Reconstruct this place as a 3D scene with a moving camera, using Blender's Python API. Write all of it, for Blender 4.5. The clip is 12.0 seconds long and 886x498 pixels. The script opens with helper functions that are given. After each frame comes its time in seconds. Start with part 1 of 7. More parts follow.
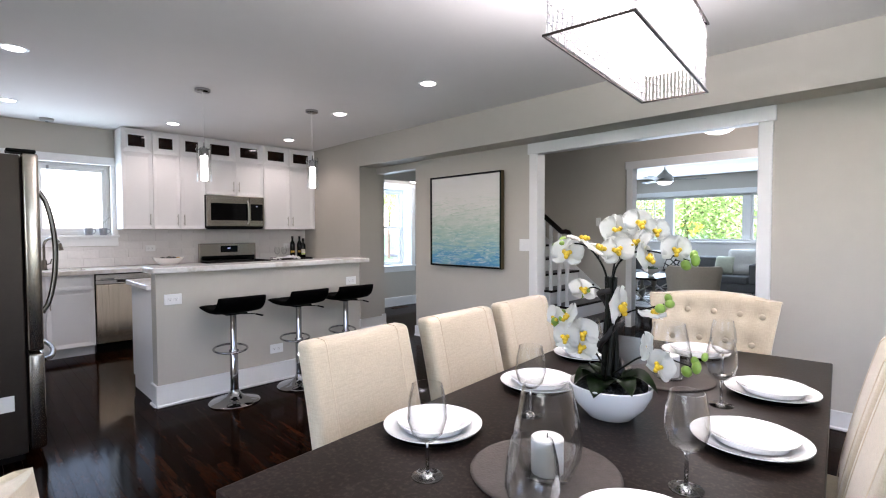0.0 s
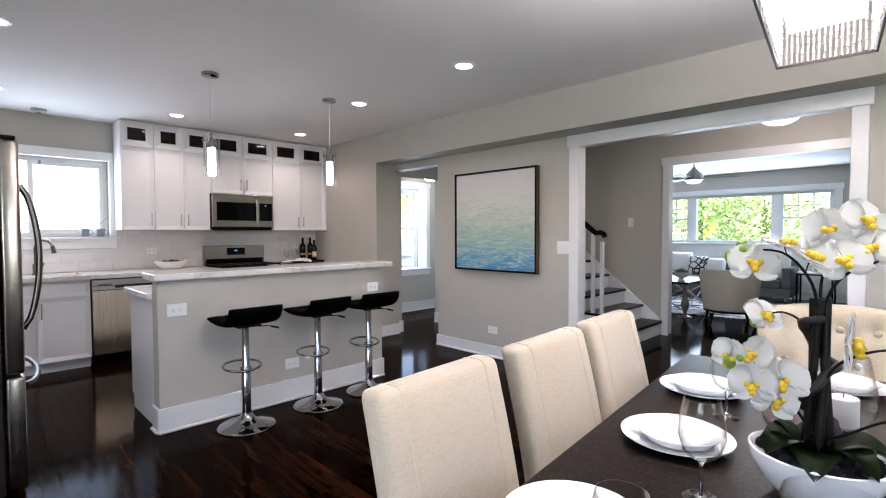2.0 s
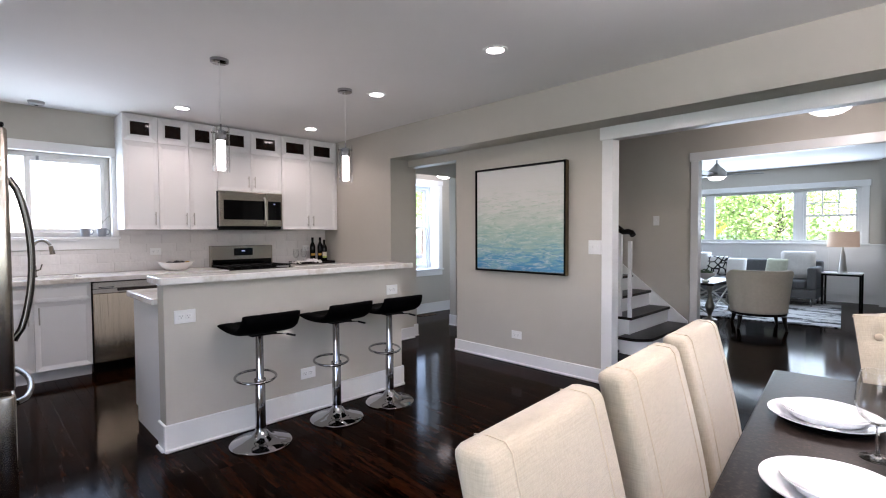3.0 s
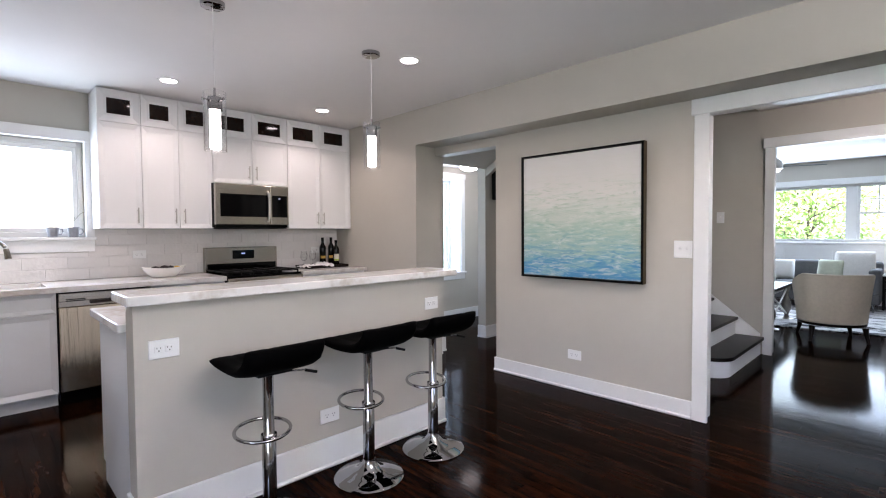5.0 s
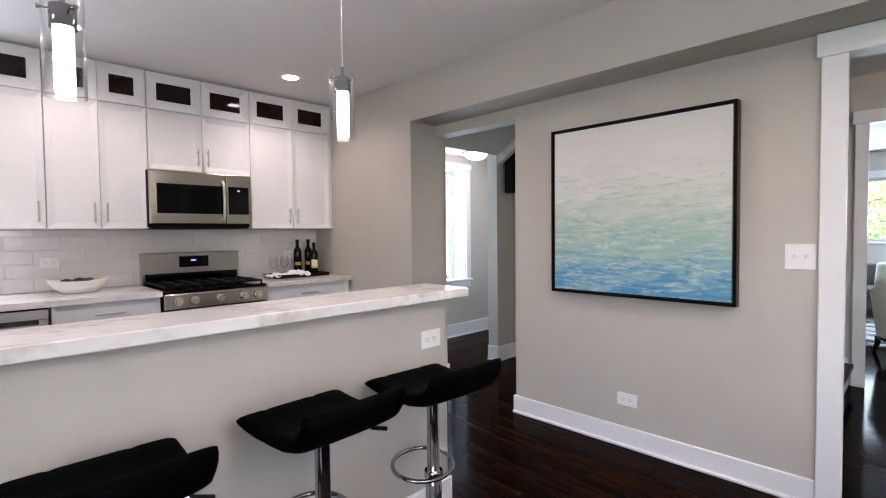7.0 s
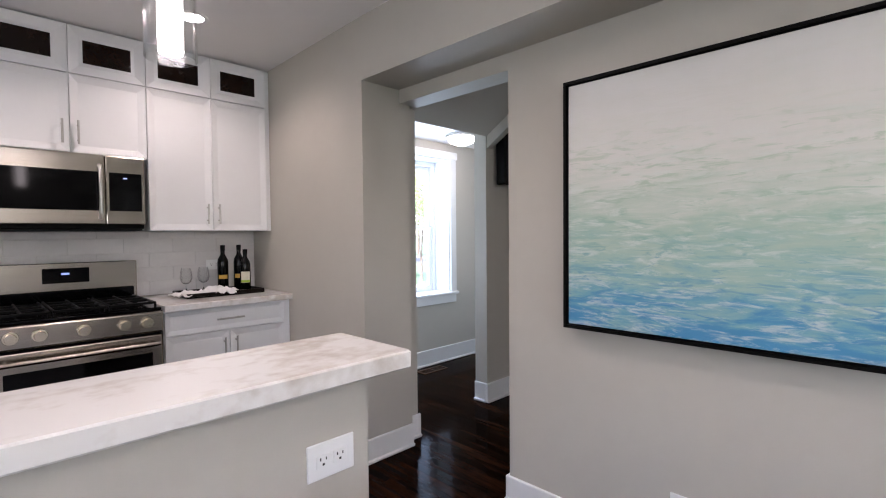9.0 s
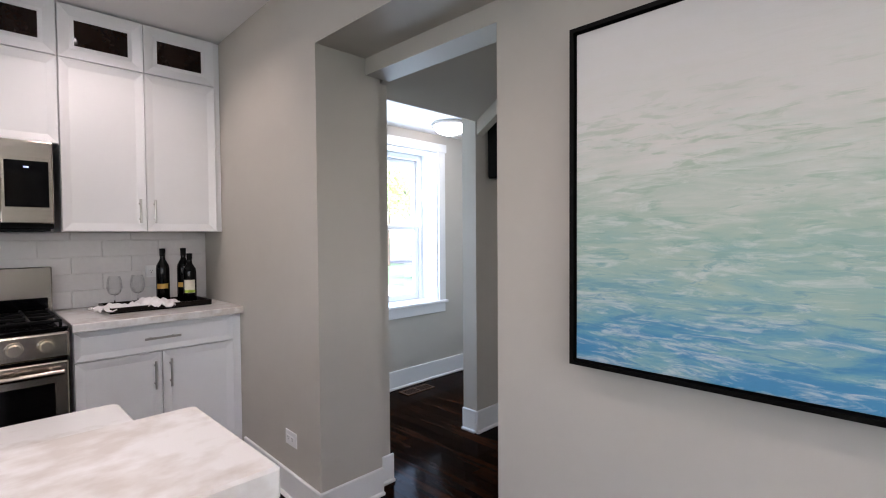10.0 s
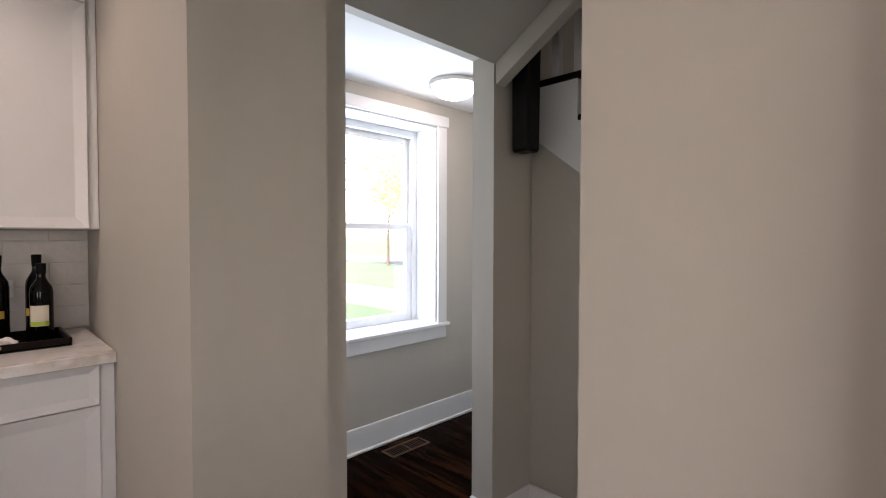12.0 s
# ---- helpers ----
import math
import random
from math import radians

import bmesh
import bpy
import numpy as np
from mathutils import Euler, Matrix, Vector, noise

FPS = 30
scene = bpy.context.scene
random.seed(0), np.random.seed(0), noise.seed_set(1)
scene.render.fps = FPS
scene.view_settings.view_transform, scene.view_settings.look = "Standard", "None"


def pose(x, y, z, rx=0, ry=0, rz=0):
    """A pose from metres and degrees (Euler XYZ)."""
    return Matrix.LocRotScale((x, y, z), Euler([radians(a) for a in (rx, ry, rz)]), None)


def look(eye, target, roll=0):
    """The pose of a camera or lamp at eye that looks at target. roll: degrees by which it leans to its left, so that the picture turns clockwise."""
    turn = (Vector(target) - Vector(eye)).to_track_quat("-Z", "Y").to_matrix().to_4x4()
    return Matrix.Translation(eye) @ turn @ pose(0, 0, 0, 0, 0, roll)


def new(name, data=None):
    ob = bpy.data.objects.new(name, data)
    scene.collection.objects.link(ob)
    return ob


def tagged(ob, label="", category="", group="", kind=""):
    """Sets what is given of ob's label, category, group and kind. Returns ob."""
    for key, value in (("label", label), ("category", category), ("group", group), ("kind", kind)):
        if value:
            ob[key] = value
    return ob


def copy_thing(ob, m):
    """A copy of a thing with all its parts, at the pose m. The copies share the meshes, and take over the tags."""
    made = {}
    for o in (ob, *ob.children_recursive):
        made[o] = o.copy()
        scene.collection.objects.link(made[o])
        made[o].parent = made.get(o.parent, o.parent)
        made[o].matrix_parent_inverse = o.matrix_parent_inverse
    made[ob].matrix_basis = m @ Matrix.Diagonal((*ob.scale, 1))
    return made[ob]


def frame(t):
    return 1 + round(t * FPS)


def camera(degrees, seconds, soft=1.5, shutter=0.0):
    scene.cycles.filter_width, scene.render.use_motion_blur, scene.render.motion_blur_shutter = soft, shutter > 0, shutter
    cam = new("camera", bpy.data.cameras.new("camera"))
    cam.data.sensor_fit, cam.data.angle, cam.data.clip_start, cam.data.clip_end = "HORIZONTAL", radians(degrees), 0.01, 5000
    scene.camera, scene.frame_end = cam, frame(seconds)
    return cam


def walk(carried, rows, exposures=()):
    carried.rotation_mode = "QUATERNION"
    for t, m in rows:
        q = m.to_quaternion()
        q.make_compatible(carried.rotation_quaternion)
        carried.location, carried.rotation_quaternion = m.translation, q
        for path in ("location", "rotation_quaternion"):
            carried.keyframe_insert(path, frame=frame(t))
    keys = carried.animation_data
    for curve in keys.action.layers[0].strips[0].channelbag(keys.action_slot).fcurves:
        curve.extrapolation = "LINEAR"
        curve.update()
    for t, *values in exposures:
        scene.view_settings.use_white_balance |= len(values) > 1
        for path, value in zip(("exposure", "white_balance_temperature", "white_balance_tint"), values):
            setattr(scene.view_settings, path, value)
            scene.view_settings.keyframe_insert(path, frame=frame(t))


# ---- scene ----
# world: x, y along the walls, floor at z = 0
cam = camera(85.4, 12.0, soft=1.1)
PATH = [
    (0, (-0.902, 0.818, 1.311), (-2.316, 2.231, 1.241), -0.2),
    (0.5, (-1.008, 0.863, 1.309), (-2.425, 2.273, 1.241), -0.3),
    (1, (-1.114, 0.888, 1.312), (-2.53, 2.299, 1.244), -0.3),
    (1.5, (-1.252, 0.924, 1.307), (-2.67, 2.333, 1.241), -0.3),
    (2, (-1.412, 0.944, 1.312), (-2.829, 2.354, 1.247), -0.2),
    (2.5, (-1.569, 0.976, 1.304), (-2.988, 2.384, 1.242), -0.2),
    (3, (-1.748, 1.009, 1.307), (-3.17, 2.414, 1.241), -0.3),
    (5, (-2.592, 1.335, 1.305), (-4.01, 2.744, 1.237), -0.4),
    (5.5, (-2.809, 1.5, 1.312), (-4.228, 2.908, 1.242), -0.5),
    (6, (-2.996, 1.684, 1.3), (-4.417, 3.089, 1.232), -0.5),
    (6.5, (-3.182, 1.875, 1.308), (-4.601, 3.282, 1.24), -0.5),
    (7, (-3.362, 2.071, 1.309), (-4.781, 3.479, 1.241), -0.6),
    (9, (-4.015, 2.981, 1.322), (-5.426, 4.398, 1.261), -0.5),
    (9.5, (-4.165, 3.217, 1.322), (-5.576, 4.633, 1.263), -0.5),
    (10, (-4.318, 3.453, 1.325), (-5.729, 4.87, 1.269), -0.4),
    (10.5, (-4.494, 3.673, 1.323), (-5.906, 5.087, 1.262), -0.2),
    (11, (-4.697, 3.858, 1.336), (-6.105, 5.276, 1.279), 0.1),
    (11.5, (-4.882, 4.06, 1.337), (-6.297, 5.471, 1.272), 0.0),
    (12, (-5.09, 4.238, 1.337), (-6.504, 5.650, 1.281), 0.1),
]
walk(cam, [(t, look(eye, target, roll)) for t, eye, target, roll in PATH], exposures=[(0.0, 3.0, 6420, 24), (3.0, 2.98, 6480, 26), (5.0, 3.2, 6520, 26), (7.0, 3.2, 6520, 27), (9.5, 3.12, 6400, 26), (10.5, 3.12, 6350, 25), (12.0, 2.86, 7250, 30)])

# ---- levels and planes ----
CEIL = 2.55
XW = -7.82        # kitchen wall with the cabinets
YB = 4.60         # beam face and kitchen end wall
YP = 4.875        # wall with the painting
YL = 7.27         # wall towards the living room
YF = 12.4         # living room, window wall
XH = -7.52        # window wall of the side room
EAST, SOUTH, KSOUTH = 1.3, -1.3, 0.30

# ---- light ----
world = bpy.data.worlds.new("sky")
scene.world = world
world.use_nodes = True
nt = world.node_tree
sky = nt.nodes.new("ShaderNodeTexSky")
sky.sky_type = 'NISHITA'
sky.sun_disc = False
sky.sun_elevation, sky.sun_rotation = radians(52), radians(153.4)
nt.links.new(sky.outputs[0], nt.nodes["Background"].inputs[0])
nt.nodes["Background"].inputs[1].default_value = 0.15


def lamp(name, kind, m, power, color=(1, 1, 1), **more):
    d = bpy.data.lights.new(name, kind)
    d.energy, d.color = power, color
    if kind == 'AREA':
        d.shape = 'RECTANGLE'
        d.size, d.size_y = more.get("w", 1), more.get("h", 1)
    if kind in ('POINT', 'SPOT'):
        d.shadow_soft_size = more.get("r", 0.05)
    if kind == 'SPOT':
        d.spot_size, d.spot_blend = radians(more.get("cone", 120)), 0.6
    if kind == 'SUN':
        d.angle = radians(0.6)
    ob = new(name, d)
    ob.matrix_world = m
    return ob


sun = lamp("sun", 'SUN', look((0, 0, 20), (-0.5, 1.0, 18.6)), 5.0, (1, 0.98, 0.95))
DAY = (0.66, 0.87, 1.0)
WARM = (1.0, 0.89, 0.78)
lamp("window_daylight", 'AREA', look((XW - 0.02, 1.45, 1.72), (0, 1.45, 1.6)), 2.2, DAY, w=1.3, h=0.8)
lamp("window_daylight", 'AREA', look((XH - 0.24, 6.0, 1.4), (0, 6.0, 1.1)), 4.2, (0.56, 0.80, 1.0), w=1.1, h=1.3)
lamp("window_daylight", 'AREA', look((-4.3, YF - 0.02, 1.60), (-4.3, 0, 1.0)), 17, DAY, w=3.3, h=0.95)
lamp("window_daylight", 'AREA', look((EAST - 0.05, 1.9, 1.5), (-4, 1.9, 1.2)), 1.4, DAY, w=1.9, h=1.4)
lamp("window_daylight", 'AREA', look((-1.3, SOUTH + 0.05, 1.5), (-1.5, 4, 1.2)), 4.2, DAY, w=2.0, h=1.4)

# ---- materials ----


def mat(name, color, rough=0.5, metal=0.0, **k):
    """A surface with fine and coarse variation. noise: colour change, scale: its size, bump, bscale; stretch: noise axes; coat, trans, emit."""
    m = bpy.data.materials.new(name)
    m.use_nodes = True
    t = m.node_tree
    b = t.nodes["Principled BSDF"]
    b.inputs["Base Color"].default_value = (*color, 1)
    b.inputs["Roughness"].default_value = rough
    b.inputs["Metallic"].default_value = metal
    if k.get("coat"):
        b.inputs["Coat Weight"].default_value = k["coat"]
        b.inputs["Coat Roughness"].default_value = k.get("coat_rough", 0.05)
    if k.get("sheen"):
        b.inputs["Sheen Weight"].default_value = k["sheen"]
    if k.get("trans"):
        b.inputs["Transmission Weight"].default_value = k["trans"]
        b.inputs["IOR"].default_value = k.get("ior", 1.45)
    if k.get("emit"):
        b.inputs["Emission Color"].default_value = (*k.get("emit_color", color), 1)
        b.inputs["Emission Strength"].default_value = k["emit"]
    if k.get("spec") is not None:
        b.inputs["Specular IOR Level"].default_value = k["spec"]
    co = t.nodes.new("ShaderNodeTexCoord")
    mp = t.nodes.new("ShaderNodeMapping")
    mp.inputs["Scale"].default_value = k.get("stretch", (1, 1, 1))
    t.links.new(co.outputs["Object"], mp.inputs[0])
    if k.get("vary"):
        a = t.nodes.new("ShaderNodeTexNoise")
        a.inputs["Scale"].default_value, a.inputs["Detail"].default_value = k.get("scale", 6), 6
        c = t.nodes.new("ShaderNodeTexNoise")
        c.inputs["Scale"].default_value, c.inputs["Detail"].default_value = k.get("scale", 6) * 9, 4
        mx = t.nodes.new("ShaderNodeMath")
        mx.operation = 'MULTIPLY_ADD'
        mx.inputs[1].default_value = 0.45
        t.links.new(mp.outputs[0], a.inputs["Vector"])
        t.links.new(mp.outputs[0], c.inputs["Vector"])
        t.links.new(c.outputs["Fac"], mx.inputs[0])
        t.links.new(a.outputs["Fac"], mx.inputs[2])
        r = t.nodes.new("ShaderNodeValToRGB")
        lo, hi = k.get("span", (0.45, 1.0))
        r.color_ramp.elements[0].position, r.color_ramp.elements[1].position = lo, hi
        v = k["vary"]
        alt = k.get("alt", tuple(max(0, ch * (1 - v)) for ch in color))
        r.color_ramp.elements[0].color = (*alt, 1)
        r.color_ramp.elements[1].color = (*color, 1)
        t.links.new(mx.outputs[0], r.inputs[0])
        t.links.new(r.outputs[0], b.inputs["Base Color"])
        if k.get("rvary"):
            rr = t.nodes.new("ShaderNodeMapRange")
            rr.inputs["To Min"].default_value = max(0.02, rough - k["rvary"])
            rr.inputs["To Max"].default_value = rough + k["rvary"]
            t.links.new(a.outputs["Fac"], rr.inputs["Value"])
            t.links.new(rr.outputs[0], b.inputs["Roughness"])
    if k.get("bump"):
        n = t.nodes.new("ShaderNodeTexNoise")
        n.inputs["Scale"].default_value, n.inputs["Detail"].default_value = k.get("bscale", 120), 5
        t.links.new(mp.outputs[0], n.inputs["Vector"])
        bp = t.nodes.new("ShaderNodeBump")
        bp.inputs["Strength"].default_value, bp.inputs["Distance"].default_value = k["bump"], k.get("bdist", 0.002)
        t.links.new(n.outputs["Fac"], bp.inputs["Height"])
        t.links.new(bp.outputs[0], b.inputs["Normal"])
    return m


def random_tint(m, amount):
    """Each piece of its own shade, by Object Info's Random."""
    t = m.node_tree
    b = t.nodes["Principled BSDF"]
    src = b.inputs["Base Color"].links[0].from_socket
    oi = t.nodes.new("ShaderNodeObjectInfo")
    geo = t.nodes.new("ShaderNodeNewGeometry")
    ad = t.nodes.new("ShaderNodeMath")
    ad.operation = 'ADD'
    fr = t.nodes.new("ShaderNodeMath")
    fr.operation = 'FRACT'
    mr = t.nodes.new("ShaderNodeMapRange")
    mr.inputs["To Min"].default_value, mr.inputs["To Max"].default_value = 1 - amount, 1 + amount
    hs = t.nodes.new("ShaderNodeHueSaturation")
    t.links.new(oi.outputs["Random"], ad.inputs[0])
    t.links.new(geo.outputs["Random Per Island"], ad.inputs[1])
    t.links.new(ad.outputs[0], fr.inputs[0])
    t.links.new(fr.outputs[0], mr.inputs["Value"])
    t.links.new(mr.outputs[0], hs.inputs["Value"])
    t.links.new(src, hs.inputs["Color"])
    t.links.new(hs.outputs[0], b.inputs["Base Color"])


WALL = mat("wall_paint", (0.505, 0.474, 0.418), 0.6, vary=0.05, scale=1.5, bump=0.25, bscale=260, bdist=0.0006)
WHITE = mat("white_trim_paint", (0.8, 0.8, 0.79), 0.32, vary=0.03, scale=3, bump=0.1, bscale=60, bdist=0.0006)
CEILM = mat("ceiling_paint", (0.84, 0.83, 0.82), 0.8, vary=0.03, scale=1.2, bump=0.2, bscale=220, bdist=0.0006)
CABW = mat("white_cabinet_lacquer", (0.83, 0.83, 0.83), 0.28, vary=0.02, scale=4, bump=0.06, bscale=40, bdist=0.0005)
WOODF = mat("dark_walnut_floor", (0.027, 0.0085, 0.003), 0.10, vary=0.9, alt=(0.0006, 0.0002, 0.0001), scale=2.0, stretch=(1.3, 11, 11), span=(0.58, 1.02), rvary=0.05, bump=0.2, bscale=5, bdist=0.0008, spec=0.014)
random_tint(WOODF, 0.55)
GAP = mat("floor_joint", (0.003, 0.0015, 0.001), 0.6)
STEEL = mat("brushed_stainless_steel", (0.46, 0.415, 0.36), 0.22, 1.0, vary=0.15, scale=3, stretch=(1, 1, 40), bump=0.15, bscale=30, bdist=0.0004)
DARKSTEEL = mat("dark_grey_steel", (0.045, 0.034, 0.027), 0.4, 0.6, vary=0.2, scale=4)
# handle steel whose colour is darkened to carry the dark surroundings it mirrors
REFLSTEEL = mat("steel_dark_reflections", (0.16, 0.15, 0.14), 0.22, 1.0, vary=0.2, scale=20)
BRASSY = mat("warm_steel_knob", (0.80, 0.72, 0.58), 0.2, 1.0, vary=0.1, scale=20)
NICKEL = mat("brushed_nickel", (0.55, 0.53, 0.5), 0.28, 1.0, vary=0.1, scale=20)
CHROME = mat("chrome", (0.40, 0.40, 0.41), 0.04, 1.0)
BLACK = mat("black_gloss", (0.003, 0.003, 0.0032), 0.08, spec=0.15, vary=0.3, scale=5)
BLACKM = mat("black_matt_iron", (0.004, 0.004, 0.004), 0.5, spec=0.1, vary=0.3, scale=30, bump=0.3, bscale=150)
BLACKL = mat("black_vinyl", (0.0012, 0.0012, 0.0013), 0.7, spec=0.02, vary=0.3, scale=12, bump=0.4, bscale=300, bdist=0.0006)
GLASSD = mat("dark_cabinet_glass", (0.016, 0.007, 0.004), 0.06, spec=0.25, vary=0.5, scale=8)
MARBLE = mat("white_marble_top", (0.80, 0.78, 0.75), 0.16, vary=0.34, scale=3.4, stretch=(1.15, 0.8, 1), span=(0.56, 0.74), alt=(0.62, 0.57, 0.515), coat=0.1)
TILE = mat("white_glazed_tile", (0.76, 0.73, 0.71), 0.05, vary=0.08, scale=5, bump=1.0, bscale=16, bdist=0.006, coat=0.6)
random_tint(TILE, 0.04)
GROUT = mat("light_grout", (0.72, 0.695, 0.67), 0.9, vary=0.1, scale=40)
PLASTIC = mat("white_plastic", (0.82, 0.82, 0.81), 0.3)
SLOT = mat("dark_slot", (0.02, 0.02, 0.02), 0.6)
DWOOD = mat("dark_stained_wood", (0.008, 0.0045, 0.003), 0.32, spec=0.15, vary=0.5, scale=5, stretch=(2, 12, 12), bump=0.2, bscale=20)


def glass_mat(name, color=(1, 1, 1), rough=0.0, ior=1.45):
    return mat(name, color, rough, 0, trans=1.0, ior=ior)


GLASS = glass_mat("clear_glass", (0.97, 0.98, 0.98))


def pane_mat():
    m = bpy.data.materials.new("window_pane_glass")
    m.use_nodes = True
    t = m.node_tree
    t.nodes.remove(t.nodes["Principled BSDF"])
    tr = t.nodes.new("ShaderNodeBsdfTransparent")
    gl = t.nodes.new("ShaderNodeBsdfGlossy")
    gl.inputs["Roughness"].default_value = 0.02
    mx = t.nodes.new("ShaderNodeMixShader")
    mx.inputs[0].default_value = 0.06
    t.links.new(tr.outputs[0], mx.inputs[1])
    t.links.new(gl.outputs[0], mx.inputs[2])
    t.links.new(mx.outputs[0], t.nodes["Material Output"].inputs[0])
    return m


PANE = pane_mat()


def thin_glass():
    m = pane_mat()
    m.name = "clear_thin_glass"
    t = m.node_tree
    mx = [n for n in t.nodes if n.type == 'MIX_SHADER'][0]
    lw = t.nodes.new("ShaderNodeLayerWeight")
    lw.inputs["Blend"].default_value = 0.5
    pw = t.nodes.new("ShaderNodeMath")
    pw.operation = 'POWER'
    pw.inputs[1].default_value = 2.7
    sc = t.nodes.new("ShaderNodeMath")
    sc.operation = 'MULTIPLY_ADD'
    sc.inputs[1].default_value, sc.inputs[2].default_value = 0.8, 0.02
    t.links.new(lw.outputs["Facing"], pw.inputs[0])
    t.links.new(pw.outputs[0], sc.inputs[0])
    t.links.new(sc.outputs[0], mx.inputs[0])
    tr = [n for n in t.nodes if n.type == 'BSDF_TRANSPARENT'][0]
    tr.inputs["Color"].default_value = (0.985, 0.988, 0.988, 1)
    return m


THIN = thin_glass()


def glow(name, color, strength):
    return mat(name, (0.9, 0.9, 0.9), 0.5, emit=strength, emit_color=color)


LED = glow("led_disc", (1.0, 0.96, 0.92), 4.6)
SHADE = glow("lit_frosted_glass", (1.0, 0.95, 0.9), 2.6)
DIM = glow("lit_milk_glass", (0.95, 0.98, 1.0), 0.63)

# ---- building helpers ----


def box(bm, x0, x1, y0, y1, z0, z1, bevel=0.0, seg=1):
    m = Matrix.Translation(((x0 + x1) / 2, (y0 + y1) / 2, (z0 + z1) / 2)) @ Matrix.Diagonal((abs(x1 - x0), abs(y1 - y0), abs(z1 - z0), 1))
    g = bmesh.ops.create_cube(bm, size=1, matrix=m)
    if bevel:
        es = list({e for v in g["verts"] for e in v.link_edges})
        bmesh.ops.bevel(bm, geom=es, offset=bevel, segments=seg, affect='EDGES', profile=0.5)
    return bm


def cyl(bm, p, q, r, r2=None, n=16, caps=True):
    p, q = Vector(p), Vector(q)
    d = q - p
    m = Matrix.Translation((p + q) / 2) @ d.to_track_quat('Z', 'Y').to_matrix().to_4x4()
    bmesh.ops.create_cone(bm, cap_ends=caps, segments=n, radius1=r, radius2=r if r2 is None else r2, depth=d.length, matrix=m)
    return bm


def lathe(bm, prof, n=32, c=(0, 0, 0), sx=1.0, sy=1.0):
    """Turns (radius, z) pairs about the upright axis through c."""
    rings = []
    for r, z in prof:
        if r < 1e-5:
            rings.append([bm.verts.new((c[0], c[1], c[2] + z))])
        else:
            rings.append([bm.verts.new((c[0] + sx * r * math.cos(2 * math.pi * i / n), c[1] + sy * r * math.sin(2 * math.pi * i / n), c[2] + z)) for i in range(n)])
    for a, b in zip(rings, rings[1:]):
        for i in range(n):
            j = (i + 1) % n
            if len(a) == 1 and len(b) == 1:
                continue
            if len(a) == 1:
                bm.faces.new((a[0], b[j], b[i]))
            elif len(b) == 1:
                bm.faces.new((a[i], a[j], b[0]))
            else:
                bm.faces.new((a[i], a[j], b[j], b[i]))
    bmesh.ops.recalc_face_normals(bm, faces=bm.faces)
    return bm


def tube(bm, pts, r, n=10, r2=None):
    """A round bar along pts, tapering to r2."""
    pts = [Vector(p) for p in pts]
    rings = []
    up = Vector((0.123, 0.456, 0.88)).normalized()
    for i, p in enumerate(pts):
        d = (pts[min(i + 1, len(pts) - 1)] - pts[max(i - 1, 0)]).normalized()
        a = d.cross(up).normalized()
        b = d.cross(a)
        rad = r if r2 is None else r + (r2 - r) * i / (len(pts) - 1)
        rings.append([bm.verts.new(p + rad * (a * math.cos(2 * math.pi * k / n) + b * math.sin(2 * math.pi * k / n))) for k in range(n)])
    for a, b in zip(rings, rings[1:]):
        for k in range(n):
            bm.faces.new((a[k], a[(k + 1) % n], b[(k + 1) % n], b[k]))
    bm.faces.new(rings[0][::-1])
    bm.faces.new(rings[-1])
    bmesh.ops.recalc_face_normals(bm, faces=bm.faces)
    return bm


def mesh_of(bm, name, material, smooth=None):
    me = bpy.data.meshes.new(name)
    bm.normal_update()
    if smooth is not None:
        for f in bm.faces:
            f.smooth = True
        for e in bm.edges:
            if len(e.link_faces) == 2 and e.calc_face_angle(0) > radians(smooth):
                e.smooth = False
    bm.to_mesh(me)
    bm.free()
    me.materials.append(material)
    return me


def part(name, bm, material, parent, label="", smooth=None):
    ob = new(name, mesh_of(bm, name, material, smooth))
    ob.parent = parent
    if label:
        ob["label"] = label
    return ob


def thing(name, m, label, category, group=""):
    ob = new(name)
    ob.empty_display_size = 0.1
    ob.matrix_world = m
    return tagged(ob, label, category, group)


def solo(name, bm, material, m, label, category, group="", smooth=None):
    ob = new(name, mesh_of(bm, name, material, smooth))
    ob.matrix_world = m
    return tagged(ob, label, category, group)


def structure(name, bm, material, label, category, smooth=None):
    ob = new(name, mesh_of(bm, name, material, smooth))
    return tagged(ob, label, category, kind="structure")


def B(*boxes, bevel=0.0, seg=1):
    bm = bmesh.new()
    for b in boxes:
        box(bm, *b, bevel=bevel, seg=seg)
    return bm


# ---- shell ----
structure("floor", B((XW, EAST, KSOUTH - 0.12, YF, -0.12, -0.004), (-3.72, EAST, SOUTH, KSOUTH - 0.12, -0.12, -0.004)), GAP, "dark-stained narrow hardwood floor with satin gloss", "floor")
# kitchen west wall with the window opening
KWY0, KWY1, KWZ0, KWZ1 = 0.80, 2.09, 1.29, 2.12
structure("wall_west", B((XW - 0.3, XW, KSOUTH - 0.15, KWY0, 0, CEIL), (XW - 0.3, XW, KWY1, YB + 0.4, 0, CEIL), (XW - 0.3, XW, KWY0, KWY1, 0, KWZ0), (XW - 0.3, XW, KWY0, KWY1, KWZ1, CEIL)), WALL, "warm grey painted kitchen wall around the sink window", "wall")
SKEW = 0.045      # the end wall runs out of square by this much at the corner


def end_y(px):
    return YB + SKEW * max(0, -6.265 - px) / (-6.265 - XW)


